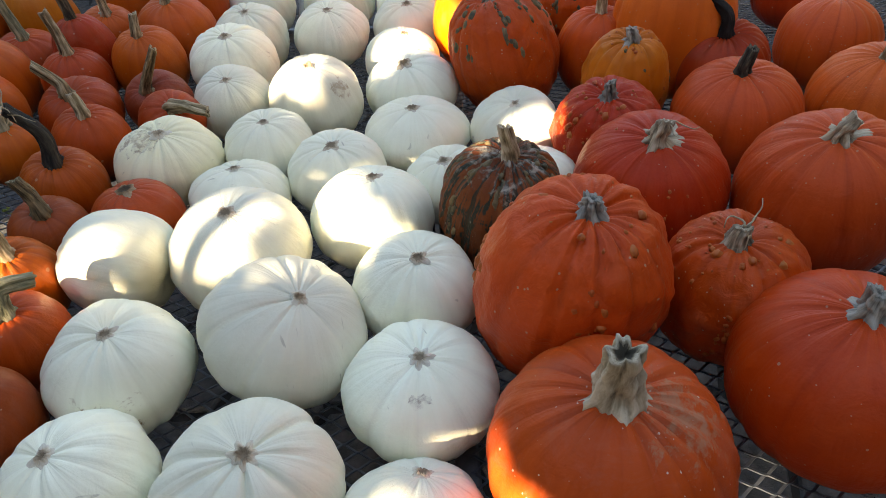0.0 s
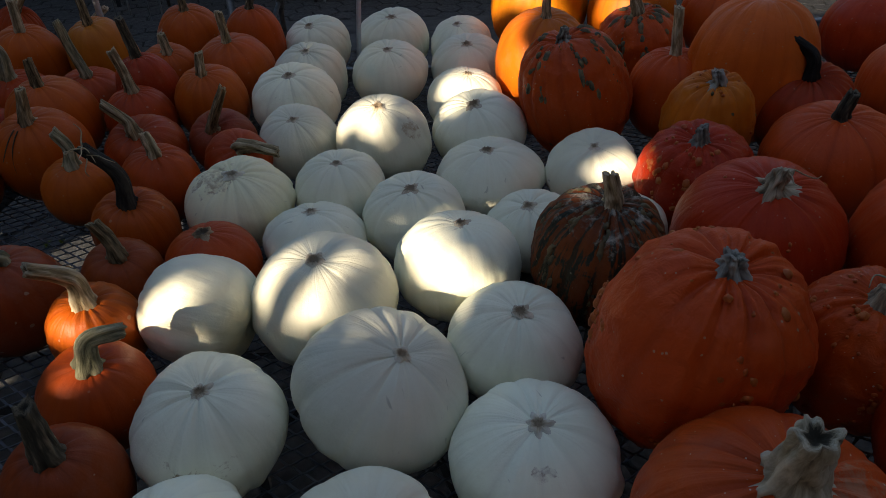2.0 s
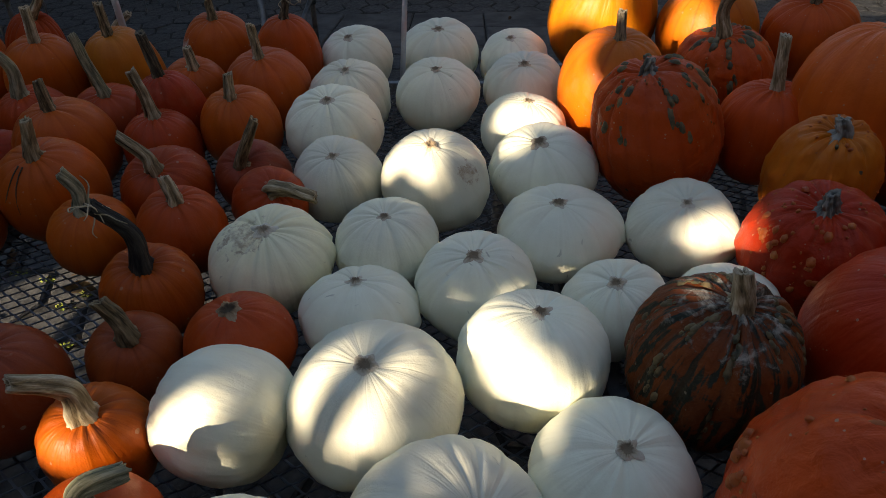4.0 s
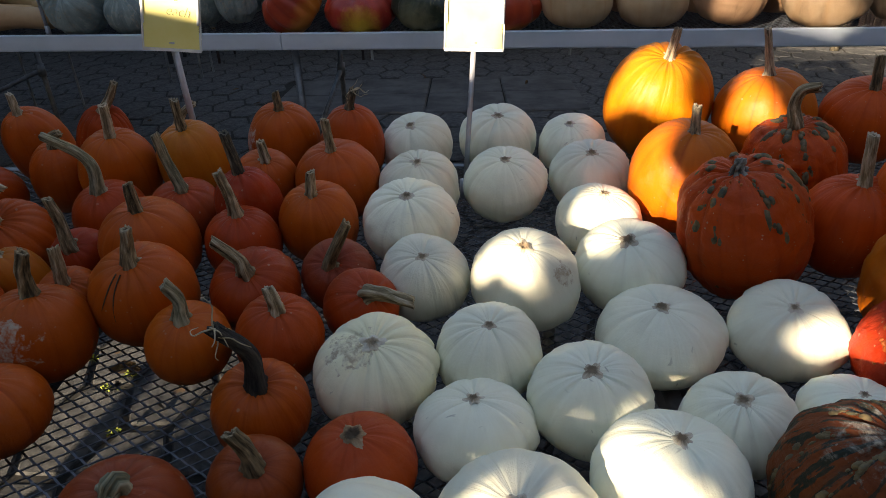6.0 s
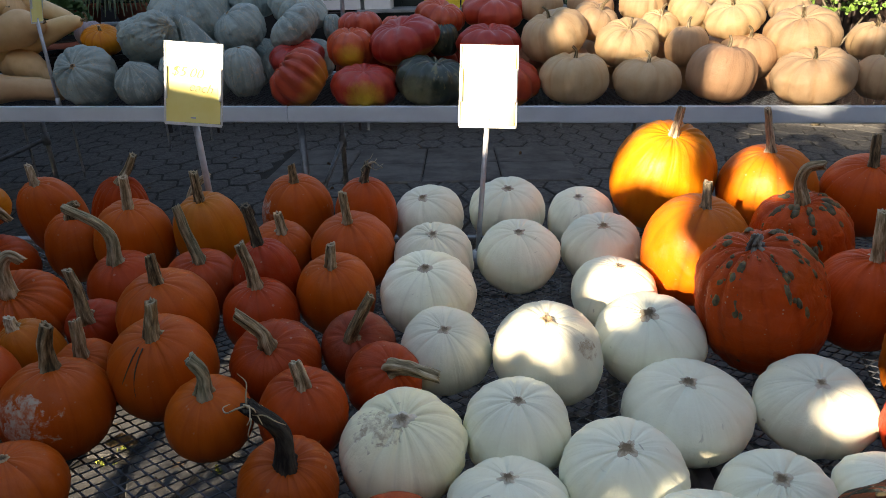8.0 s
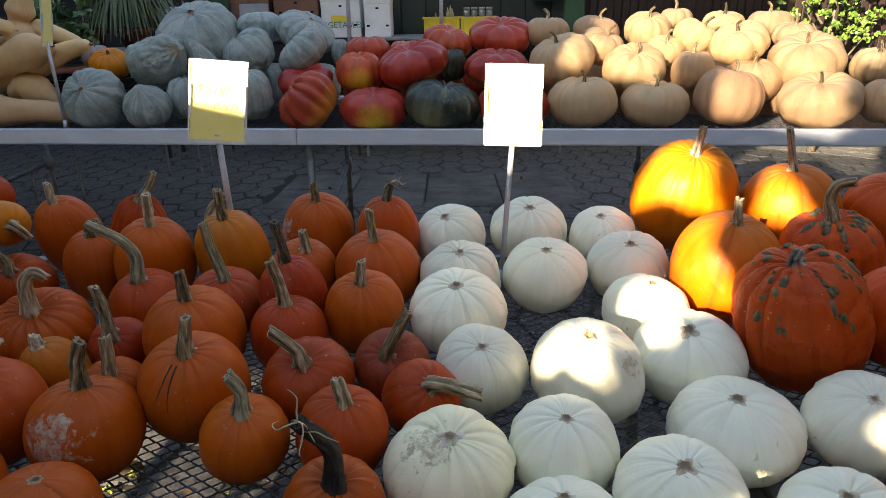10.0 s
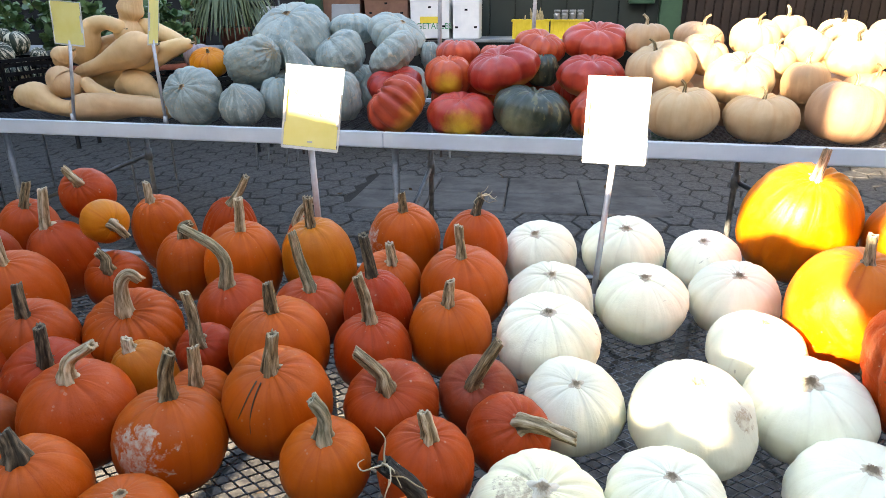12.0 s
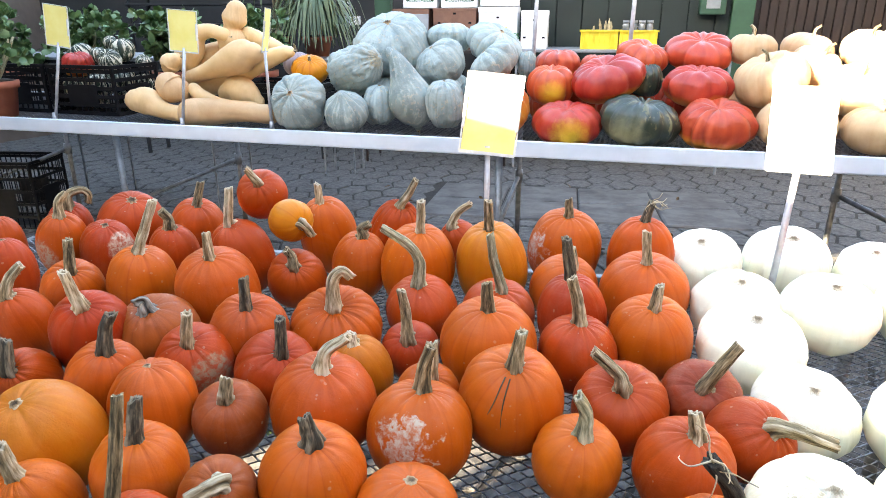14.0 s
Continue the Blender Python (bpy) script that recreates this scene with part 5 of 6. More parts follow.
    part("foliage", leaf_cloud("foliage", 900 if k < 4 else 360, (0, 0, 0.42), (0.27, 0.24, 0.20) if k < 4 else (0.24, 0.15, 0.20), 0.062, LEAF, 20 + k), plant, "glossy fleshy green leaves", kind="stuff")


def strap_plant(x, y, z, trunk, leaves, length, seed):
    plant = pot(x, y, z, 0.125, 0.16, "potted palm-like plant with drooping strap leaves")
    rng = random.Random(seed)
    part("trunk", sweep("trunk", spline([(0, 0, 0.15), (0.02, 0.01, 0.15 + trunk / 2), (-0.01, 0, 0.15 + trunk)], 9), [0.04, 0.035, 0.032, 0.03, 0.03, 0.03, 0.03, 0.032, 0.03], STEM_TAN, 10, 7, 0.08, seed), plant)
    verts, faces = [], []
    for k in range(leaves):
        a = rng.random() * 6.28
        lift = rng.uniform(0.2, 1.0)
        ln = length * rng.uniform(0.7, 1.1)
        p0 = Vector((0, 0, 0.15 + trunk * rng.uniform(0.75, 1.0)))
        out = Vector((math.cos(a), math.sin(a), 0))
        across = Vector((-math.sin(a), math.cos(a), 0))
        i = len(verts)
        for s in range(7):
            u = s / 6
            c = p0 + out * (ln * u * (0.75 - 0.2 * u)) + Vector((0, 0, ln * (lift * u - (0.55 + 0.6 * lift) * u * u)))
            w = 0.016 * (0.4 + 1.2 * u * (1 - u) * 2) * (1 - u * 0.6)
            verts += [c - across * w, c + across * w]
        faces += [(i + 2 * s, i + 2 * s + 1, i + 2 * s + 3, i + 2 * s + 2) for s in range(6)]
    part("foliage", mesh("foliage", verts, faces, LONG_LEAF), plant, "long narrow drooping green leaves", kind="stuff")


strap_plant(-2.97, 5.75, 1.13, 0.25, 230, 0.75, 3)
strap_plant(-3.32, 5.72, 1.13, 0.55, 60, 0.6, 4)
shrub = thing("shrub", (3.95, 8.2, ground_z(8.2)), "leafy green shrub beside the brown wall", "shrub")
part("trunk", sweep("trunk", spline([(0, 0, 0), (0.03, 0, 0.6), (0, 0.02, 1.3), (-0.05, 0, 1.9)], 10), [0.05, 0.045, 0.04, 0.036, 0.032, 0.03, 0.026, 0.022, 0.02, 0.015], STEM_DARK, 10), shrub)
for q in range(6):
    a = q * 1.05
    part("limb", sweep("limb", spline([(0, 0, 0.8 + 0.15 * q), (0.2 * math.cos(a), 0.2 * math.sin(a), 1.1 + 0.15 * q), (0.45 * math.cos(a), 0.4 * math.sin(a), 1.45 + 0.12 * q)], 8), [0.02, 0.018, 0.016, 0.014, 0.012, 0.01, 0.008, 0.005], STEM_DARK, 8), shrub)
part("crown", leaf_cloud("crown", 3200, (0, 0, 1.75), (0.62, 0.5, 0.65), 0.048, TREE_LEAF, 77, pointed=0.8), shrub, "small yellow-green leaves", kind="stuff")



# ---- orange and white pumpkins on the front bench ----
LABELS = {
    "orange": "bright orange pie pumpkin standing on the wire bench", "sunny": "large yellow-orange carving pumpkin with a pale dry stem", "deep": "deep orange pumpkin on the wire bench",
    "red": "reddish-orange ribbed pumpkin on the wire bench", "amber": "yellow-orange smooth pumpkin among darker ones", "russet": "dull brownish-orange pumpkin on the wire bench",
    "ribbed": "deeply ribbed orange pumpkin on the wire bench", "ribbed2": "large ribbed orange pumpkin with a thick tan stem", "white": "creamy white pumpkin with a star-shaped stem scar",
    "warty": "red-orange knobbly pumpkin covered in warts", "wartyamber": "yellow-orange warty pumpkin with a star-shaped stub", "dkwarty": "dark green and orange warty pumpkin",
    "cheese": "tan flattened cheese pumpkin in a heap", "cheesebrown": "pinkish-brown cheese pumpkin in a heap", "turban": "red lobed squash on the rear bench",
    "turbanyellow": "red lobed squash with a yellow blotch", "darkgreen": "dark green ribbed squash on the rear bench", "blue": "blue-grey hubbard squash on the rear bench",
    "bluewarty": "blue-grey knobbly hubbard squash with a corky end", "bluecone": "small blue-grey hubbard squash with a pointed end", "purple": "mauve-grey ribbed squash in a crate",
    "striped": "green and white striped squash in a black crate", "gourd": "small bright orange ribbed pumpkin among blue squashes",
}


def fibre_tuft(root, foot, seed, count=6, reach=0.05):
    """Dry vine threads that hang about a stalk."""
    rng = random.Random(seed)
    for _ in range(count):
        p = [Vector(foot)]
        way = Vector((rng.gauss(0, 1), rng.gauss(-0.4, 0.7), rng.gauss(0.5, 0.6))).normalized()
        for k in range(4):
            way = (way + Vector((rng.gauss(0, 0.6), rng.gauss(0, 0.6), rng.gauss(-0.15, 0.6)))).normalized()
            p.append(p[-1] + way * reach * rng.uniform(0.2, 0.4))
        part("vine_fibre", sweep("vine_fibre", spline(p, 12), [0.0014 - 0.0008 * i / 11 for i in range(12)], ROOTLET, 5), root, "pale dry vine thread")


def pumpkin(kind, x, y, R, h, pole, lift=0.0, fibres=False, shape=None, girth=0.0118, cracked=False, **more):
    key, own = kind, {}
    if kind == "ribbed2":
        own, key = dict(shape=dict(ribs=17, depth=0.045), rind_kind="vermilion"), "deep"
    elif kind == "wartyamber":
        own, key = dict(wart=((70, 0.0045, WART_DARK, "clusters"), (140, 0.003, WART_TAN, "strewn")), rind_kind="amber", own=dict(low=(0.48, 0.105, 0.005), high=(0.58, 0.150, 0.007))), "warty"
    elif kind == "warty":
        own = dict(wart=((170, 0.0056, WART_TAN, "clusters"), (150, 0.0026, WART_TAN, "strewn")))
    elif kind == "dkwarty":
        own = dict(wart=((320, 0.0042, WART_DARK, "bands"),))
    elif kind == "white":
        rng = random.Random(int(abs(x * 7919 + y * 131)))
        own = dict(shape=dict(ribs=rng.choice((9, 10, 11, 13)), depth=rng.uniform(0.022, 0.06), sharp=rng.uniform(1.5, 2.8)))
    elif kind == "deep" and x > 0.06:
        own = dict(rind_kind="vermilion", shape=dict(pucker=0.022, depth=0.036, sharp=1.8))
    if shape:
        own["shape"] = shape
    if "stem" not in more and "scar" not in more:
        more["scar"] = R * 0.12
    own.update(more)
    group = "white pumpkins on the front bench" if kind == "white" else "large pumpkins on the front bench" if x > 0.06 else "orange pumpkins on the front bench"
    root, foot = fruit(key, x, y, bench_z(x, y) + lift, R, h, pole, LABELS[kind], "pumpkin", group, girth=girth, **own)
    if cracked:
        body = next(c for c in root.children if c.name.startswith("body"))
        front = body.matrix_basis.to_3x3().inverted() @ Vector((-0.25, -1.0, 0.0))
        ahead = math.atan2(front.y, front.x)
        for turn in (-0.22, 0.16):
            line = []
            for p in (0.30, 0.5, 0.75, 1.0, 1.25, 1.5):
                a = ahead + turn + 0.12 * math.sin(2.4 * p) * (1 if turn < 0 else -0.4)
                line.append(body.matrix_basis @ Vector((R * 1.002 * math.sin(p) ** 0.9 * math.cos(a), R * 1.002 * math.sin(p) ** 0.9 * math.sin(a), h * 1.004 * math.cos(p) ** 0.94)))
            part("crack", sweep("crack", spline(line, 20), [0.0013 - 0.00003 * i for i in range(20)], STEM_DARK, 6), root, "dark healed crack in the rind")
    if fibres:
        st = more.get("stem")
        fibre_tuft(root, Vector(foot) + (Vector(st[-1]) if st else Vector((0, 0, 0))), int(abs(x * 1000)), *((3, 0.035) if x > 0.06 else (7, 0.042)))
    return root


def squash(kind, x, y, mid, R, h, right, near, **more):
    """A squash of the heaps, its middle at height mid, leaning so many degrees to the right and towards the walk."""
    pole = Vector((math.sin(radians(right)), -math.sin(radians(near)), max(0.12, math.cos(radians(max(abs(right), abs(near)))))))
    tilt = math.acos(pole.normalized().z)
    rise = math.sqrt((R * math.sin(tilt)) ** 2 + (h * math.cos(tilt)) ** 2)
    own = {}
    if kind in ("cheese", "cheesebrown", "turban", "turbanyellow", "darkgreen", "purple"):
        rng = random.Random(int(abs(x * 991 + y * 77)))
        a = rng.random() * 6.28
        n = pole.normalized()
        own = dict(stem=[tuple(n * 0.035), tuple(n * 0.055 + Vector((0.02 * math.cos(a), 0.02 * math.sin(a), 0)))], girth=0.0075, flare=1.8)
        if not kind.startswith("cheese") and kind != "purple":
            own = {}
    elif kind == "blue":
        own = dict(scar=R * 0.13)
    elif kind == "gourd":
        own = dict(stem=[(0.004, -0.012, 0.022)], girth=0.008)
    if kind == "turbanyellow":
        own["patch"] = ((0.1, -0.9, -0.35), R * 0.68, (0.66, 0.40, 0.03), 0.7)
    if kind == "darkgreen":
        own["patch"] = ((-0.45, -0.8, -0.4), R * 0.66, (0.20, 0.19, 0.10), 0.75)
    if kind == "bluewarty":
        own["patch"] = (tuple(pole), R * 0.5, (0.46, 0.38, 0.25), 1.3)
    own.update(more)
    category = "pumpkin" if kind.startswith("cheese") else "squash"
    group = {"cheese": "tan pumpkins heaped on the rear bench", "cheesebrown": "tan pumpkins heaped on the rear bench", "blue": "blue squashes on the rear bench", "striped": "squashes in a crate"}.get(kind, "squashes on the rear bench")
    return fruit(kind, x, y, mid - rise * 0.985, R, h, pole, LABELS[kind], category, group, name="pumpkin" if category == "pumpkin" else "squash", **own)[0]


def long_squash(kind, points, radii):
    """A crookneck or necked squash: a swept body with rounded ends and a small stalk button."""
    pts = [Vector(p) for p in points]
    root = thing("crookneck_squash" if kind == "butternut" else "necked_squash", (pts[0].x, pts[0].y, 0.853), "tan crookneck squash with a curved neck" if kind == "butternut" else "blue-grey squash with a tapering neck", "squash", "crookneck squashes" if kind == "butternut" else "")
    origin = Vector((pts[0].x, pts[0].y, 0.853))
    rel = [p - origin for p in pts]
    count = 34
    path = spline(rel, count)
    rad = [v.x for v in spline([Vector((r, 0, 0)) for r in radii], count)]
    a, b = path[0] - path[1], path[-1] - path[-2]
    head = [(path[0] + a.normalized() * rad[0] * math.cos(q), rad[0] * math.sin(q)) for q in (0.12, 0.45, 0.8, 1.15)]
    tail = [(path[-1] + b.normalized() * rad[-1] * math.cos(q), rad[-1] * math.sin(q)) for q in (1.15, 0.8, 0.45, 0.12)]
    path = [p for p, r in head] + path + [p for p, r in tail]
    rad = [r for p, r in head] + rad + [r for p, r in tail]
    me = sweep("body", path, rad, skin_of(kind), 28)
    part("body", me, root)
    part("stem", sweep("stem", [path[-1] - b.normalized() * 0.005, path[-1] + b.normalized() * 0.018], [0.009, 0.007], STEM_TAN, 8, 5, 0.15, 1), root)
    return root


pumpkin("deep", -2.303, 1.950, 0.0660, 0.0994, (0.322, -0.243, 0.915), stem=[(0.005, 0.005, 0.033), (0.028, 0.026, 0.044), (0.042, 0.038, 0.028), (0.038, 0.035, 0.003)])
pumpkin("deep", -2.230, 1.840, 0.0680, 0.0996, (0.193, -0.193, 0.962), stem=[(0.004, 0.004, 0.039), (0.019, 0.018, 0.063)], patch=((-0.3, -0.9, -0.15), 0.055, (0.40, 0.30, 0.24), 0.9))
pumpkin("deep", -2.115, 1.984, 0.0965, 0.1118, (0.340, -0.294, 0.893), scar=0.014)
pumpkin("deep", -2.080, 1.825, 0.0727, 0.0965, (0.249, -0.260, 0.933), scar=0.010, patch=((0.8, -0.3, 0.35), 0.05, (0.52, 0.40, 0.30), 0.9))
pumpkin("orange", -1.908, 1.989, 0.0814, 0.1106, (0.295, -0.302, 0.907), stem=[(0.014, 0.009, 0.064)])
pumpkin("orange", -1.868, 1.808, 0.0662, 0.0992, (0.119, -0.205, 0.972), stem=[(-0.001, -0.001, 0.026), (-0.013, -0.009, 0.048)])
pumpkin("orange", -1.687, 1.839, 0.0811, 0.1065, (-0.153, -0.266, 0.952), stem=[(0.008, 0.005, 0.097)])
pumpkin("deep", -1.663, 1.933, 0.0669, 0.0681, (0.189, -0.712, 0.676), stem=[(-0.022, -0.011, 0.038)], lift=0.183)
pumpkin("amber", -1.514, 1.776, 0.0526, 0.0508, (0.819, -0.573, 0.017), stem=[(0.021, 0.009, -0.031)], lift=0.183)
pumpkin("deep", -1.513, 1.782, 0.0738, 0.0844, (0.226, -0.679, 0.698), stem=[(-0.002, -0.001, 0.025), (-0.013, -0.006, 0.045)])
pumpkin("orange", -1.509, 2.008, 0.0812, 0.1219, (-0.045, -0.320, 0.946), stem=[(-0.004, -0.002, 0.050)])
pumpkin("ribbed", -1.315, 1.992, 0.0733, 0.1263, (0.247, -0.168, 0.954), stem=[(0.021, 0.006, 0.034), (0.042, 0.012, 0.074)])
pumpkin("orange", -1.369, 1.853, 0.0719, 0.0994, (0.181, -0.232, 0.956), stem=[(-0.002, -0.001, 0.022), (0.018, 0.006, 0.032)])
pumpkin("orange", -1.214, 1.847, 0.0939, 0.1138, (0.124, -0.240, 0.963), stem=[(0.004, 0.001, 0.075)])
pumpkin("orange", -1.167, 1.682, 0.0823, 0.0756, (-0.026, -0.273, 0.962), stem=[(0.002, 0.000, 0.054), (-0.021, -0.005, 0.094), (-0.075, -0.018, 0.134)], stem_material=STEM_GREEN)
pumpkin("orange", -1.845, 1.635, 0.0803, 0.0999, (0.178, -0.163, 0.970), stem=[(0.016, 0.012, 0.055), (0.036, 0.027, 0.117)])
pumpkin("orange", -1.633, 1.613, 0.0951, 0.1099, (0.082, -0.324, 0.943), stem=[(-0.001, -0.001, 0.057)])
pumpkin("deep", -1.996, 1.586, 0.0710, 0.0907, (0.389, -0.395, 0.833), stem=[(0.005, 0.005, 0.074)])
pumpkin("deep", -1.787, 1.387, 0.0785, 0.1055, (0.256, -0.436, 0.863), stem=[(-0.006, -0.005, 0.030), (-0.013, -0.012, 0.074)])
pumpkin("russet", -1.677, 1.443, 0.0825, 0.0829, (0.018, -0.379, 0.925), stem=[(-0.005, -0.004, 0.021), (-0.017, -0.013, 0.018)], girth=0.011, flare=2.4, stem_material=STEM_GREY)
pumpkin("deep", -1.483, 1.463, 0.0823, 0.0915, (0.178, -0.346, 0.921), stem=[(0.002, 0.001, 0.061)], stem_material=STEM_DARK)
pumpkin("ribbed", -1.322, 1.541, 0.0980, 0.0791, (0.108, -0.418, 0.902), stem=[(0.001, 0.000, 0.058), (0.018, 0.007, 0.081), (0.036, 0.014, 0.065)])
pumpkin("deep", -1.659, 1.253, 0.0692, 0.0863, (0.295, -0.194, 0.936), stem=[(0.005, 0.005, 0.043), (0.014, 0.012, 0.067)], stem_material=STEM_DARK)
pumpkin("deep", -1.545, 1.358, 0.0753, 0.0789, (0.205, -0.487, 0.849), stem=[(0.004, 0.003, 0.060)], patch=((0.8, -0.55, 0.05), 0.055, (0.30, 0.22, 0.14), 1.2))
pumpkin("deep", -1.381, 1.362, 0.0777, 0.0762, (0.418, -0.424, 0.803), stem=[(0.003, 0.001, 0.069)], stem_material=STEM_DARK)
pumpkin("amber", -1.222, 1.412, 0.0556, 0.0708, (-0.204, -0.217, 0.955), stem=[(-0.002, -0.001, 0.022)])
pumpkin("orange", -1.244, 1.255, 0.0898, 0.0902, (0.119, -0.205, 0.972), stem=[(0.009, 0.004, 0.032), (0.041, 0.018, 0.052)])
pumpkin("deep", -1.068, 1.228, 0.0865, 0.0813, (0.065, 0.048, 0.997), stem=[(0.003, 0.001, 0.043), (0.013, 0.003, 0.076)], patch=((-0.12, -0.9, 0.40), 0.048, (0.50, 0.42, 0.33), 4.0))
pumpkin("deep", -1.082, 1.348, 0.0600, 0.0679, (0.198, -0.392, 0.899), stem=[(0.003, 0.001, 0.066)])
pumpkin("deep", -1.154, 1.519, 0.0607, 0.0598, (0.079, -0.619, 0.781), stem=[(-0.003, -0.001, 0.054), (-0.011, -0.003, 0.106)])
pumpkin("orange", -0.930, 1.329, 0.0915, 0.0935, (0.067, -0.325, 0.943), stem=[(0.004, 0.000, 0.033), (0.009, 0.001, 0.063)], cracked=True)
pumpkin("orange", -0.990, 1.499, 0.0965, 0.0978, (-0.004, -0.226, 0.974), stem=[(-0.003, -0.000, 0.055)])
pumpkin("amber", -1.028, 1.872, 0.0903, 0.1189, (-0.047, -0.244, 0.969), stem=[(-0.004, -0.000, 0.070)])
pumpkin("deep", -0.992, 1.686, 0.0837, 0.0771, (0.126, -0.293, 0.948), stem=[(-0.016, -0.001, 0.063), (-0.027, -0.002, 0.128)], stem_material=STEM_GREEN)
pumpkin("deep", -1.156, 2.167, 0.0591, 0.0715, (-0.297, -0.456, 0.839), stem=[(0.016, 0.003, 0.043), (0.051, 0.009, 0.070)])
pumpkin("orange", -0.850, 2.053, 0.0983, 0.1131, (0.059, -0.291, 0.955), stem=[(-0.003, 0.000, 0.045)], patch=((-0.8, -0.55, 0.25), 0.055, (0.52, 0.42, 0.36), 2.8))
pumpkin("orange", -0.654, 2.017, 0.0841, 0.1145, (0.029, -0.161, 0.987), stem=[(0.011, -0.001, 0.048)], stem_material=STEM_DARK, fibres=True)
pumpkin("orange", -0.848, 1.834, 0.0805, 0.0875, (0.217, -0.388, 0.896), stem=[(-0.005, 0.000, 0.045)])
pumpkin("deep", -0.828, 1.648, 0.0739, 0.1030, (-0.083, -0.134, 0.988), stem=[(-0.014, 0.000, 0.088)], stem_material=STEM_DARK)
pumpkin("deep", -0.816, 1.537, 0.0794, 0.0787, (-0.002, -0.121, 0.993), stem=[(-0.007, 0.000, 0.047), (-0.020, 0.001, 0.092)])
pumpkin("orange", -0.663, 1.815, 0.1029, 0.0979, (-0.031, -0.252, 0.967), stem=[(-0.007, 0.001, 0.072)])
pumpkin("orange", -0.670, 1.609, 0.0860, 0.0915, (-0.010, -0.327, 0.945), stem=[(0.004, -0.001, 0.048)])
pumpkin("red", -0.744, 1.370, 0.0835, 0.0712, (-0.011, -0.457, 0.889), stem=[(-0.011, 0.001, 0.029), (-0.052, 0.006, 0.061)])
pumpkin("russet", -0.599, 1.429, 0.0724, 0.0674, (-0.083, -0.602, 0.794), stem=[(0.042, -0.011, 0.089)])
pumpkin("deep", -0.541, 1.326, 0.0685, 0.0685, (0.355, -0.569, 0.742), stem=[(0.033, -0.013, 0.007), (0.078, -0.030, 0.002)])
pumpkin("orange", -0.817, 1.224, 0.0704, 0.0652, (0.100, -0.231, 0.968), stem=[(0.002, 0.001, 0.037), (-0.012, -0.004, 0.067)], stem_material=STEM_GREEN)
pumpkin("deep", -0.661, 1.222, 0.0731, 0.0773, (0.117, -0.241, 0.964), stem=[(-0.007, -0.001, 0.040)])
pumpkin("red", -0.648, 1.062, 0.0703, 0.0730, (0.112, -0.265, 0.958), stem=[(-0.001, -0.000, 0.053), (-0.034, -0.014, 0.104)], stem_material=STEM_BLACK, girth=0.0135, fibres=True)
pumpkin("russet", -0.625, 0.941, 0.0607, 0.0601, (0.186, -0.326, 0.927), stem=[(-0.003, -0.002, 0.030), (-0.014, -0.008, 0.063)])
pumpkin("orange", -0.492, 0.967, 0.0748, 0.0633, (-0.083, -0.052, 0.995), scar=0.020)
pumpkin("russet", -0.755, 0.863, 0.0799, 0.0772, (0.115, -0.058, 0.992), stem=[(-0.011, -0.010, -0.021), (-0.025, -0.022, -0.064)], stem_material=STEM_GREEN)
pumpkin("deep", -1.050, 1.065, 0.0766, 0.0623, (0.107, 0.002, 0.994), scar=0.011)
pumpkin("orange", -1.195, 1.084, 0.0785, 0.0846, (0.129, -0.213, 0.969), stem=[(-0.003, -0.002, 0.024), (-0.007, -0.003, 0.043)], stem_material=STEM_DARK)
pumpkin("russet", -1.398, 1.218, 0.0635, 0.0686, (0.176, -0.408, 0.896), stem=[(0.004, 0.003, 0.039)])
pumpkin("russet", -1.320, 1.035, 0.0571, 0.0759, (0.366, -0.472, 0.802), stem=[(-0.035, -0.024, -0.012)])
pumpkin("orange", -1.450, 1.048, 0.0678, 0.0825, (0.188, -0.178, 0.966), stem=[(0.007, 0.006, 0.061)], stem_material=STEM_DARK)
pumpkin("deep", -1.525, 1.196, 0.0731, 0.0867, (0.000, 0.000, 1.000))
pumpkin("amber", -1.628, 1.078, 0.0833, 0.0983, (-0.060, -0.378, 0.924), scar=0.012)
pumpkin("orange", -1.558, 0.978, 0.0528, 0.0725, (-0.104, -0.319, 0.942), stem=[(-0.005, -0.006, 0.051)])
pumpkin("deep", -1.371, 0.928, 0.0632, 0.0760, (-0.193, -0.148, 0.970), stem=[(0.008, 0.010, 0.075), (0.020, 0.019, 0.154)], girth=0.0088, flare=1.4)
pumpkin("red", -1.844, 1.270, 0.0534, 0.0749, (0.219, -0.720, 0.659), stem=[(0.004, 0.004, 0.060)], stem_material=STEM_DARK)
pumpkin("orange", -1.987, 1.431, 0.0602, 0.0855, (-0.052, -0.350, 0.935), stem=[(0.009, 0.010, 0.040), (0.024, 0.027, 0.061)])
pumpkin("orange", -2.216, 1.633, 0.0631, 0.0952, (0.000, 0.000, 1.000))
pumpkin("deep", -2.385, 1.798, 0.0551, 0.0920, (0.000, 0.000, 1.000))
pumpkin("red", -0.595, 0.791, 0.0605, 0.0763, (0.116, -0.263, 0.958), stem=[(-0.003, -0.002, 0.040), (-0.036, -0.026, 0.071)], girth=0.0118)
pumpkin("orange", -0.544, 0.672, 0.0662, 0.0737, (0.193, -0.211, 0.958), stem=[(0.008, 0.006, 0.032), (0.035, 0.026, 0.029)], stem_material=STEM_GREEN, girth=0.0118)
pumpkin("russet", -0.519, 0.545, 0.0593, 0.0756, (0.088, -0.201, 0.976), stem=[(-0.000, -0.000, 0.037), (0.001, 0.001, 0.066)], stem_material=STEM_DARK)
pumpkin("white", -0.488, 2.076, 0.0989, 0.0846, (-0.173, -0.414, 0.894), scar=0.017)
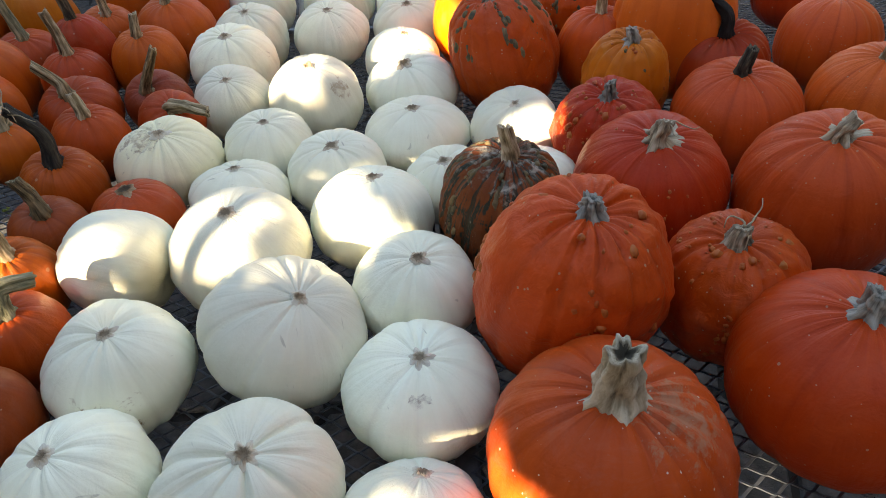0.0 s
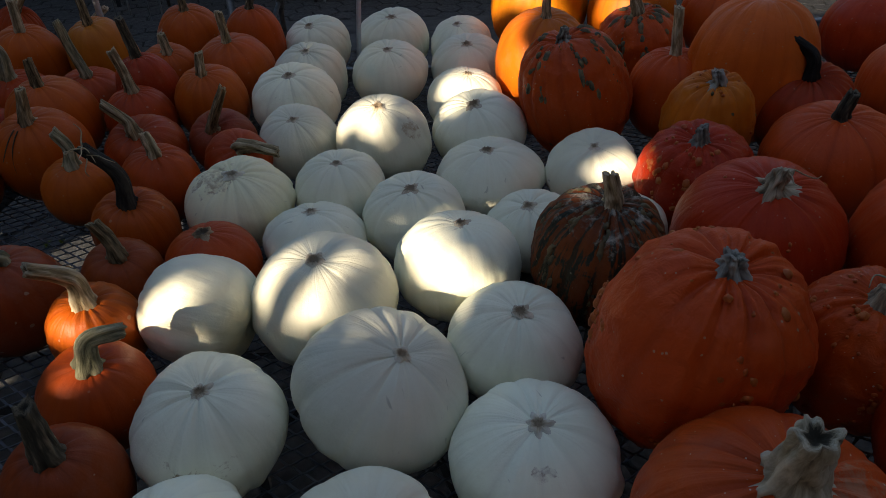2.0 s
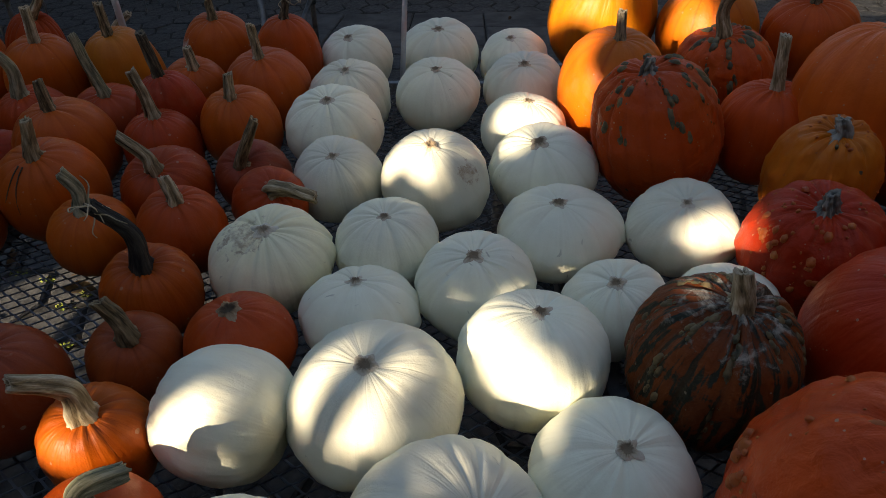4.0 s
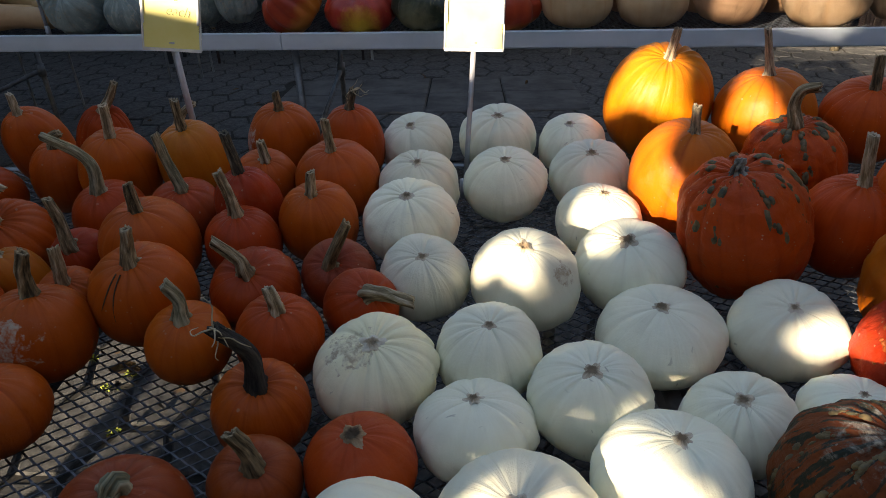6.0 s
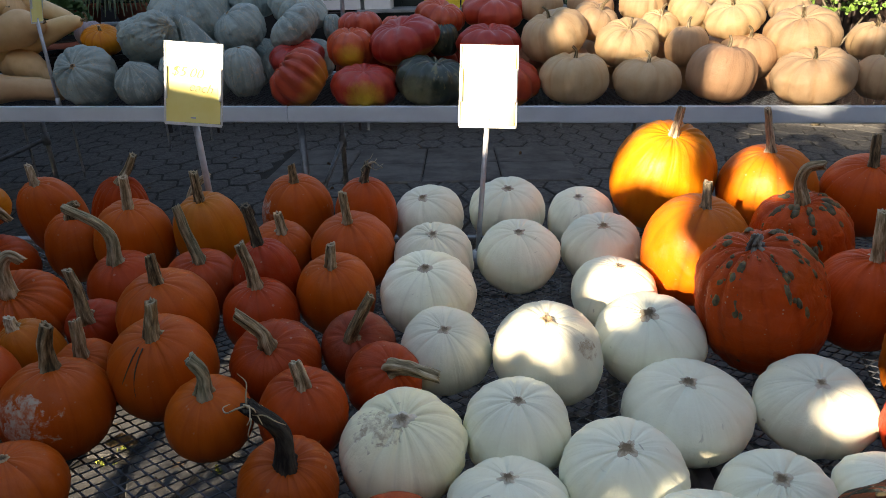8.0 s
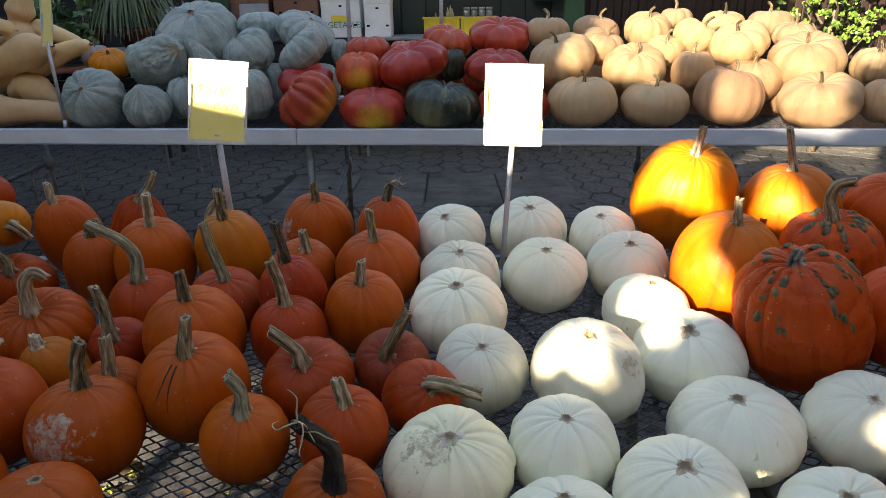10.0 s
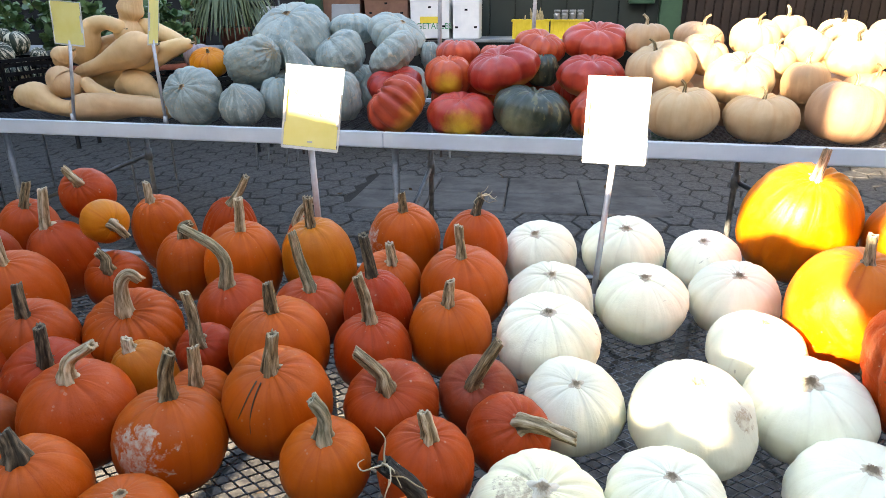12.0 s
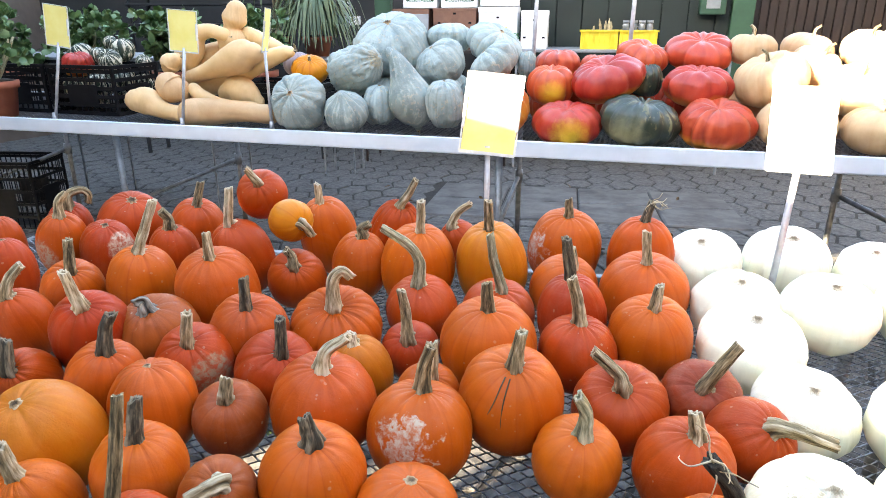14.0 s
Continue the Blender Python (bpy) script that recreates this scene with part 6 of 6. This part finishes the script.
pumpkin("white", -0.261, 2.123, 0.1092, 0.0866, (-0.027, -0.326, 0.945), scar=0.019)
pumpkin("white", -0.057, 2.102, 0.0935, 0.0767, (-0.168, -0.310, 0.936), scar=0.016)
pumpkin("white", -0.461, 1.793, 0.0966, 0.0865, (-0.049, -0.306, 0.951), scar=0.016)
pumpkin("white", -0.258, 1.824, 0.1021, 0.0807, (-0.030, -0.272, 0.962), scar=0.017)
pumpkin("white", -0.045, 1.863, 0.0996, 0.0821, (-0.076, -0.323, 0.943), scar=0.017)
pumpkin("white", -0.472, 1.619, 0.1032, 0.0841, (-0.044, -0.335, 0.941), scar=0.018)
pumpkin("white", -0.061, 1.646, 0.0958, 0.0729, (0.070, -0.097, 0.993), scar=0.016)
pumpkin("white", -0.431, 1.411, 0.0864, 0.0707, (-0.033, -0.351, 0.936), scar=0.015)
pumpkin("white", -0.245, 1.381, 0.0996, 0.0886, (-0.069, -0.240, 0.968), scar=0.017, patch=((0.65, -0.6, 0.45), 0.026, (0.48, 0.38, 0.25), 5.0))
pumpkin("white", -0.043, 1.444, 0.1026, 0.0761, (-0.158, -0.288, 0.944), scar=0.017)
pumpkin("white", -0.494, 1.145, 0.0971, 0.0717, (0.041, -0.227, 0.973), scar=0.017, patch=((-0.35, -0.35, 0.9), 0.036, (0.50, 0.40, 0.26), 4.0), own=dict(low=(0.76, 0.69, 0.46), high=(0.85, 0.79, 0.57)))
pumpkin("white", -0.316, 1.197, 0.0857, 0.0682, (-0.017, -0.185, 0.983), scar=0.015)
pumpkin("white", -0.174, 1.090, 0.0887, 0.0698, (-0.061, -0.224, 0.973), scar=0.015)
pumpkin("white", -0.035, 1.246, 0.1069, 0.0644, (-0.039, -0.066, 0.997), scar=0.018)
pumpkin("white", 0.170, 1.240, 0.0902, 0.0644, (-0.157, -0.305, 0.939), scar=0.015)
pumpkin("white", -0.341, 1.037, 0.0873, 0.0586, (-0.044, 0.080, 0.996), scar=0.015)
pumpkin("white", 0.023, 1.047, 0.0773, 0.0624, (-0.142, -0.259, 0.955), scar=0.013)
pumpkin("white", -0.103, 0.931, 0.0990, 0.0779, (0.051, 0.039, 0.998), scar=0.017)
pumpkin("white", 0.180, 1.046, 0.0729, 0.0545, (0.000, 0.000, 1.000))
pumpkin("white", -0.296, 0.847, 0.1019, 0.0833, (-0.038, -0.215, 0.976), scar=0.017)
pumpkin("white", -0.467, 0.828, 0.0810, 0.0820, (-0.900, 0.150, 0.250), shape=dict(depth=0.035, ribs=9, sharp=1.5))
pumpkin("white", -0.202, 0.674, 0.1067, 0.0737, (0.378, -0.166, 0.911), scar=0.018)
pumpkin("white", -0.036, 0.761, 0.0877, 0.0691, (0.068, -0.231, 0.971), scar=0.015)
pumpkin("white", -0.397, 0.625, 0.0872, 0.0726, (0.076, -0.166, 0.983), scar=0.015, patch=((0.15, -0.9, -0.05), 0.03, (0.38, 0.26, 0.12), 5.0))
pumpkin("white", -0.030, 0.583, 0.0935, 0.0625, (-0.023, -0.114, 0.993), scar=0.016, patch=((0.0, -0.75, 0.62), 0.011, (0.42, 0.33, 0.22), 4.5))
pumpkin("white", -0.385, 0.468, 0.0779, 0.0657, (-0.205, -0.143, 0.968), scar=0.013)
pumpkin("white", -0.205, 0.448, 0.0933, 0.0738, (0.112, -0.120, 0.986), scar=0.016, shape=dict(depth=0.10, ribs=8))
pumpkin("white", -0.038, 0.416, 0.0721, 0.0546, (0.128, 0.443, 0.888), scar=0.012)
pumpkin("sunny", 0.187, 2.175, 0.1465, 0.1619, (0.026, -0.350, 0.936), stem=[(0.011, -0.005, 0.076)], stem_material=STEM_PALE, flare=2.0)
pumpkin("orange", 0.451, 2.088, 0.1281, 0.1255, (-0.127, -0.151, 0.980), stem=[(-0.011, 0.005, 0.057), (-0.023, 0.011, 0.112)], own=dict(low=(0.54, 0.128, 0.005), high=(0.63, 0.165, 0.006)), stem_material=STEM_PALE, flare=2.1, girth=0.0095)
pumpkin("deep", 0.694, 2.035, 0.1149, 0.1069, (-0.201, -0.312, 0.929), stem=[(-0.006, 0.004, 0.076)])
pumpkin("orange", 0.135, 1.731, 0.1198, 0.1290, (-0.008, -0.245, 0.969), stem=[(-0.002, 0.001, 0.054)], own=dict(low=(0.54, 0.128, 0.005), high=(0.63, 0.165, 0.006)), stem_material=STEM_PALE, flare=2.1)
pumpkin("warty", 0.387, 1.761, 0.1056, 0.1174, (-0.191, -0.123, 0.974), stem=[(-0.010, 0.005, 0.045), (-0.002, 0.001, 0.079), (0.025, -0.014, 0.090)], wart=((260, 0.0072, WART_DARK, "bands"), (150, 0.0045, WART_TAN, "bands"), (90, 0.003, WART_TAN, "strewn")))
pumpkin("warty", 0.166, 1.460, 0.1170, 0.1422, (-0.281, -0.085, 0.956), stem=[(0.001, -0.000, 0.023)], girth=0.011, flare=2.4, stem_material=STEM_GREY, wart=((190, 0.0072, WART_DARK, "bands"), (150, 0.0045, WART_TAN, "bands"), (90, 0.003, WART_TAN, "strewn")), own=dict(low=(0.40, 0.035, 0.004), high=(0.50, 0.051, 0.005)))
pumpkin("deep", 0.386, 1.502, 0.0929, 0.1020, (-0.039, -0.152, 0.988), stem=[(-0.007, 0.003, 0.093)])
pumpkin("deep", 0.535, 1.459, 0.1315, 0.1546, (0.000, 0.000, 1.000), own=dict(low=(0.55, 0.075, 0.009), high=(0.66, 0.102, 0.012)))
pumpkin("wartyamber", 0.387, 1.279, 0.0850, 0.1165, (-0.049, -0.262, 0.964), stem=[(-0.006, 0.002, 0.023)], girth=0.011, flare=2.4, stem_material=STEM_GREY)
pumpkin("warty", 0.315, 1.121, 0.0971, 0.0948, (-0.119, -0.262, 0.958), stem=[(0.000, -0.000, 0.025)], girth=0.011, flare=2.4, stem_material=STEM_GREY)
pumpkin("ribbed", 0.612, 1.366, 0.1011, 0.0955, (-0.150, -0.301, 0.942), stem=[(-0.007, 0.004, 0.042), (-0.061, 0.034, 0.079)], stem_material=STEM_BLACK, girth=0.0135)
pumpkin("deep", 0.552, 1.133, 0.1128, 0.0970, (-0.140, -0.192, 0.971), stem=[(0.006, -0.003, 0.041)], stem_material=STEM_DARK, own=dict(low=(0.55, 0.075, 0.009), high=(0.66, 0.102, 0.012)))
pumpkin("deep", 0.861, 1.413, 0.1032, 0.1011, (0.000, 0.000, 1.000), own=dict(low=(0.55, 0.075, 0.009), high=(0.66, 0.102, 0.012)))
pumpkin("deep", 0.789, 1.115, 0.1095, 0.1019, (-0.167, -0.203, 0.965), stem=[(0.001, -0.001, 0.033)], own=dict(low=(0.55, 0.075, 0.009), high=(0.66, 0.102, 0.012)))
pumpkin("deep", 0.318, 0.889, 0.1154, 0.1148, (-0.111, -0.327, 0.938), stem=[(0.005, -0.004, 0.030)], girth=0.012, flare=2.9, stem_material=STEM_PALE, wart=((90, 0.0042, WART_TAN, "clusters"),), fibres=True)
pumpkin("deep", 0.542, 0.818, 0.1176, 0.1210, (-0.202, -0.255, 0.946), stem=[(0.008, -0.006, 0.028)], girth=0.012, flare=2.9, stem_material=STEM_PALE, own=dict(low=(0.55, 0.075, 0.009), high=(0.66, 0.102, 0.012)))
pumpkin("warty", 0.151, 0.660, 0.1150, 0.1410, (0.067, -0.199, 0.978), stem=[(0.001, -0.000, 0.017)], girth=0.011, flare=2.4, stem_material=STEM_GREY, own=dict(low=(0.52, 0.055, 0.007), high=(0.63, 0.076, 0.009)))
pumpkin("warty", 0.354, 0.665, 0.0866, 0.1024, (-0.144, -0.187, 0.972), stem=[(0.001, -0.001, 0.019)], girth=0.012, flare=2.2, stem_material=STEM_PALE, own=dict(spots=((0.62, 0.50, 0.42), 170.0, 0.9), dust=0.25), fibres=True)
pumpkin("dkwarty", 0.098, 0.890, 0.0950, 0.1091, (0.047, -0.201, 0.979), stem=[(-0.007, 0.001, 0.043)])
pumpkin("ribbed2", 0.149, 0.443, 0.1182, 0.1039, (-0.05, -0.10, 0.99), stem=[(-0.003, -0.004, 0.040), (-0.006, -0.012, 0.066)], girth=0.0172, flare=1.5, stem_material=STEM_PALE, own=dict(low=(0.41, 0.038, 0.006), high=(0.51, 0.054, 0.007), spots=((0.62, 0.50, 0.42), 170.0, 0.9), dust=0.25), patch=((0.42, -0.25, 0.80), 0.050, (0.44, 0.17, 0.09), 4.5))
pumpkin("deep", 0.420, 0.514, 0.1206, 0.1004, (-0.114, -0.068, 0.991), stem=[(-0.001, 0.001, 0.027)], girth=0.012, flare=2.9, stem_material=STEM_GREY)
pumpkin("deep", 0.985, 1.796, 0.1151, 0.1015, (0.000, 0.000, 1.000))

# ---- squashes heaped on the rear bench ----
squash("cheese", 0.171, 3.585, 0.974, 0.165, 0.122, 0, 5)
squash("cheese", 0.515, 3.556, 0.962, 0.161, 0.108, 0, 5)
squash("cheesebrown", 0.859, 3.537, 0.992, 0.161, 0.138, 10, 0)
squash("cheese", 1.270, 3.487, 0.978, 0.185, 0.116, -12, 15)
squash("cheesebrown", 1.570, 3.459, 0.972, 0.115, 0.105, 0, 0)
squash("cheese", 0.099, 3.832, 1.152, 0.174, 0.121, -20, 10)
squash("cheese", 0.455, 3.751, 1.113, 0.159, 0.108, 0, 25)
squash("cheesebrown", 0.753, 3.756, 1.095, 0.106, 0.102, 0, 0)
squash("cheesebrown", 1.057, 3.750, 1.040, 0.142, 0.115, 0, 10)
squash("cheese", 1.306, 3.731, 1.137, 0.180, 0.128, -15, 20)
squash("cheese", 0.331, 3.962, 1.205, 0.126, 0.089, 20, 20)
squash("cheese", 0.669, 3.963, 1.177, 0.103, 0.078, 0, 20)
squash("cheese", 0.837, 3.989, 1.241, 0.124, 0.088, 30, 10)
squash("cheese", 1.011, 3.854, 1.222, 0.149, 0.088, -20, 20)
squash("cheese", 1.333, 3.947, 1.249, 0.105, 0.068, 0, 10)
squash("cheese", 0.064, 4.135, 1.277, 0.124, 0.084, 0, 0)
squash("cheesebrown", 0.343, 4.161, 1.273, 0.130, 0.084, 10, 10)
squash("cheese", 0.608, 4.108, 1.281, 0.126, 0.091, 0, 20)
squash("cheese", 0.795, 4.222, 1.326, 0.093, 0.069, 0, 0)
squash("cheese", 1.045, 4.171, 1.307, 0.113, 0.065, 0, 10)
squash("cheese", 1.303, 4.179, 1.300, 0.123, 0.075, 0, 0)
squash("cheese", 1.639, 3.701, 1.108, 0.115, 0.090, 0, 10)
squash("turbanyellow", -0.865, 3.664, 0.940, 0.173, 0.101, 0, 10)
squash("darkgreen", -0.519, 3.654, 0.959, 0.194, 0.119, 10, 5)
squash("turban", -0.171, 3.614, 0.958, 0.177, 0.113, 0, 15)
squash("turban", -1.200, 3.692, 0.977, 0.160, 0.128, -50, 10)
squash("turbanyellow", -0.960, 3.922, 1.100, 0.131, 0.103, 0, 10)
squash("turban", -0.677, 3.878, 1.139, 0.191, 0.104, -15, 15)
squash("turban", -0.228, 3.859, 1.112, 0.171, 0.098, 0, 10)
squash("turban", -0.933, 4.139, 1.185, 0.128, 0.093, 0, 0)
squash("turban", -0.489, 4.102, 1.235, 0.141, 0.082, 15, 15)
squash("turban", -0.187, 4.156, 1.260, 0.181, 0.089, 0, 20)
squash("turban", -0.726, 4.102, 1.189, 0.087, 0.062, 0, 0)
squash("darkgreen", -0.470, 3.980, 1.128, 0.088, 0.090, 0, 0)
squash("turban", -1.254, 3.927, 1.054, 0.151, 0.084, 0, 20)
squash("blue", -2.333, 3.788, 0.996, 0.156, 0.142, 0, 60)
squash("bluecone", -2.047, 3.744, 0.957, 0.120, 0.100, 0, 30)
squash("bluewarty", -2.060, 3.973, 1.168, 0.132, 0.172, 68, 30)
squash("blue", -1.934, 4.304, 1.281, 0.229, 0.162, 0, 30)
squash("blue", -1.506, 3.768, 1.008, 0.105, 0.129, 0, 10)
squash("blue", -1.583, 4.075, 1.193, 0.147, 0.115, -30, 20)
squash("blue", -1.598, 4.426, 1.319, 0.141, 0.090, 0, 0)
squash("blue", -1.310, 4.301, 1.288, 0.165, 0.098, 30, 20)
squash("blue", -1.279, 4.049, 1.195, 0.156, 0.094, -40, 10)
squash("blue", -1.895, 3.881, 0.980, 0.102, 0.111, 0, 0)
squash("blue", -1.114, 4.285, 1.176, 0.057, 0.079, 0, 0)
squash("gourd", -2.401, 4.144, 1.144, 0.112, 0.076, 10, 25)
squash("purple", -2.556, 4.307, 1.169, 0.083, 0.077, 0, 0)
squash("turban", -4.015, 4.185, 1.160, 0.100, 0.080, 0, 10)
squash("striped", -4.075, 4.300, 1.215, 0.078, 0.070, -20, 20)
squash("striped", -3.965, 4.335, 1.205, 0.060, 0.056, 0, 10)
squash("striped", -3.800, 4.215, 1.182, 0.074, 0.064, 10, 40)
squash("striped", -3.800, 4.355, 1.240, 0.080, 0.076, 0, 10)
squash("striped", -3.915, 4.405, 1.282, 0.046, 0.048, 20, 30)
squash("striped", -3.665, 4.370, 1.165, 0.052, 0.046, 30, 10)
for fx, fy, fz, fr in ((-4.06, 4.19, 1.010, 0.085), (-3.87, 4.18, 1.035, 0.090), (-3.71, 4.20, 1.060, 0.070), (-4.05, 4.36, 1.045, 0.095), (-3.86, 4.37, 1.070, 0.095), (-3.68, 4.36, 1.030, 0.070), (-3.97, 4.27, 0.925, 0.075), (-3.76, 4.28, 0.925, 0.075)):
    squash("striped", fx, fy, fz, fr, fr * 0.85, 0, 10)
# the lower layer of the heaps
for fx, fd in ((0.15, 0.52), (0.50, 0.55), (0.86, 0.52), (1.20, 0.50), (0.10, 0.84), (0.44, 0.88), (0.78, 0.86), (1.12, 0.84), (1.46, 0.62)):
    squash("cheesebrown", fx, rail_y(fx, fd), 0.985, 0.165, 0.135, 0, 0)
for fx, fd in ((-0.20, 0.62), (-0.55, 0.66), (-0.92, 0.60), (-0.35, 0.92), (-0.72, 0.94)):
    squash("turban", fx, rail_y(fx, fd), 0.98, 0.165, 0.13, 0, 0)
for fx, fd in ((-1.35, 0.60), (-1.62, 0.62), (-1.92, 0.64), (-1.30, 0.92), (-1.62, 0.94), (-1.95, 0.96)):
    squash("blue", fx, rail_y(fx, fd), 0.98, 0.15, 0.13, 0, 0)
long_squash("butternut", [(-3.040, 3.858, 0.914), (-2.894, 3.846, 0.925), (-2.700, 3.829, 0.929), (-2.526, 3.815, 0.922)], [0.083, 0.076, 0.055, 0.055])
long_squash("butternut", [(-3.404, 3.879, 0.976), (-3.329, 3.873, 0.972), (-3.219, 3.864, 0.922), (-3.093, 3.853, 0.903)], [0.068, 0.081, 0.050, 0.047])
long_squash("butternut", [(-3.211, 3.933, 1.060), (-3.190, 3.931, 1.044), (-3.145, 3.927, 1.035)], [0.081, 0.088, 0.067])
long_squash("butternut", [(-3.059, 3.940, 1.042), (-3.008, 3.936, 0.997), (-2.872, 3.924, 0.952), (-2.667, 3.907, 0.939)], [0.037, 0.044, 0.040, 0.040])
long_squash("butternut", [(-2.727, 4.072, 0.960), (-2.789, 4.077, 0.998), (-2.856, 4.083, 1.024), (-2.917, 4.088, 1.005)], [0.045, 0.083, 0.090, 0.063])
long_squash("butternut", [(-3.171, 4.070, 1.088), (-3.021, 4.057, 1.137), (-2.850, 4.042, 1.199), (-2.762, 4.035, 1.232), (-2.708, 4.030, 1.242)], [0.042, 0.051, 0.088, 0.094, 0.066])
long_squash("butternut", [(-3.170, 4.169, 1.034), (-2.960, 4.152, 1.083), (-2.753, 4.134, 1.171), (-2.556, 4.117, 1.239), (-2.510, 4.113, 1.249)], [0.071, 0.077, 0.065, 0.044, 0.034])
long_squash("butternut", [(-3.252, 4.216, 1.195), (-3.208, 4.213, 1.264), (-3.148, 4.208, 1.341), (-3.056, 4.200, 1.365), (-2.964, 4.192, 1.342)], [0.079, 0.085, 0.056, 0.042, 0.042])
long_squash("butternut", [(-2.904, 4.267, 1.479), (-2.922, 4.268, 1.433), (-2.941, 4.270, 1.380), (-2.944, 4.270, 1.320), (-2.956, 4.271, 1.262)], [0.063, 0.077, 0.056, 0.099, 0.085])
long_squash("butternut", [(-2.856, 4.303, 1.339), (-2.772, 4.296, 1.306), (-2.667, 4.287, 1.263), (-2.612, 4.282, 1.230)], [0.050, 0.049, 0.042, 0.035])
long_squash("butternut", [(-3.270, 4.338, 1.170), (-3.138, 4.327, 1.207), (-3.050, 4.319, 1.242)], [0.074, 0.080, 0.065])
long_squash("butternut", [(-3.247, 4.016, 1.164), (-3.236, 4.015, 1.184), (-3.193, 4.011, 1.204)], [0.048, 0.061, 0.041])
long_squash("blue", [(-1.822, 3.835, 1.267), (-1.785, 3.832, 1.230), (-1.743, 3.828, 1.143), (-1.701, 3.825, 1.016), (-1.671, 3.822, 0.914), (-1.665, 3.822, 0.871)], [0.024, 0.042, 0.076, 0.126, 0.080, 0.019])


# ---- weeds and litter on the pavement under the benches ----
rng = random.Random(31)
for k in range(16):
    wx, wy = rng.uniform(-2.15, -1.15), rng.uniform(1.75, 2.45)
    weed = thing("weed", (wx, wy, ground_z(wy) - 0.004), "small yellow-green weed in a paving joint", "plant", "weeds in the paving joints")
    part("sprig", leaf_cloud("sprig", 18, (0, 0, 0.008), (0.028, 0.016, 0.008), 0.013, BAG, 300 + k, pointed=0.8), weed, kind="stuff")
for k in range(46):
    lx, ly = rng.uniform(-3.6, 1.6), rng.uniform(3.3, 7.4)
    if k < 14:
        lx, ly = rng.uniform(-2.1, -1.2), rng.uniform(1.75, 2.4)
    leaf = tagged(new("fallen_leaf", leaf_cloud("fallen_leaf", 1, (0, 0, 0.006), (0.0, 0.0, 0.0), 0.05 if k % 3 else 0.09, DRY_LEAF, 400 + k, pointed=0.7)), "curled dry brown leaf lying on the paving", "leaf", "fallen leaves")
    leaf.matrix_world = lie(lx, ly, rng.random() * 6.28, 0.004) @ Matrix.Rotation(radians(rng.uniform(50, 80)), 4, "Y")


# ---- pavement: hexagonal blocks and a row of square flags ----
HEX, LONG = 0.155, 1.6  # half the width from corner to corner; the blocks are longer than wide


def hex_block(r, h=0.05, bevel=0.006):
    verts, faces = [], []
    for k, (q, z) in enumerate(((r, -h), (r, -bevel), (r - bevel, 0.0))):
        for j in range(6):
            a = math.pi / 3 * j
            verts.append((q * math.cos(a), q * math.sin(a) * LONG, z))
    for k in (0, 6):
        faces += [(k + j, k + (j + 1) % 6, k + 6 + (j + 1) % 6, k + 6 + j) for j in range(6)]
    faces.append((12, 13, 14, 15, 16, 17))
    return verts, faces


pavement = tagged(new("pavement"), "worn dark hexagonal paving blocks around grey flags", "pavement", kind="structure")
flags = tagged(new("flag_paving"), "grey square flagstones set into the hexagonal paving", "pavement", kind="structure")
rng = random.Random(9)
hv, hf = hex_block(HEX - 0.011)
hex_mesh = [mesh("paver", hv, hf, PAVER, False)]
near, far_v, far_f = [], [], []
FLAG_X0, FLAG_X1, FLAG_Y0, FLAG_Y1 = -2.13, 0.70, 5.72, 7.12
for i in range(-46, 33):
    for j in range(-8, 24):
        x, y = i * HEX * 1.5, j * HEX * LONG * math.sqrt(3) + (HEX * LONG * math.sqrt(3) / 2 if i % 2 else 0) + 0.8
        if FLAG_X0 + 0.03 < x < FLAG_X1 - 0.03 and FLAG_Y0 + 0.05 < y < FLAG_Y1 - 0.05:
            continue
        m = lie(x, y, rng.uniform(-0.03, 0.03), rng.uniform(0.0, 0.007)) @ Matrix.Rotation(rng.uniform(-0.012, 0.012), 4, "X") @ Matrix.Rotation(rng.uniform(-0.012, 0.012), 4, "Y")
        if -4.2 < x < 1.5 and 4.4 < y < 7.6 or -2.4 < x < -1.0 and 1.0 < y < 2.6:
            near.append(m)
        else:
            k = len(far_v)
            far_v += [m @ Vector(v) for v in hv]
            far_f += [tuple(q + k for q in f) for f in hf]
for m in near:
    ob = new("paver", hex_mesh[0])
    ob.parent = pavement
    ob.matrix_basis = m
rest = new("far_pavers", mesh("far_pavers", far_v, far_f, PAVER, False))
rest.parent = pavement
tagged(rest, "further hexagonal paving blocks", kind="stuff")
for i in range(4):
    for j in range(2):
        bmf = bevel_box((0.695, 0.69, 0.06), 0.012, 1, (0, 0, -0.026))
        ob = new("flagstone", to_mesh("flagstone", bmf, SLAB))
        ob.parent = flags
        ob.matrix_basis = lie(FLAG_X0 + 0.354 + 0.708 * i, FLAG_Y1 - 0.35 - 0.70 * j, 0.0, rng.uniform(0.010, 0.018)) @ Matrix.Rotation(rng.uniform(-0.01, 0.01), 4, "Y")
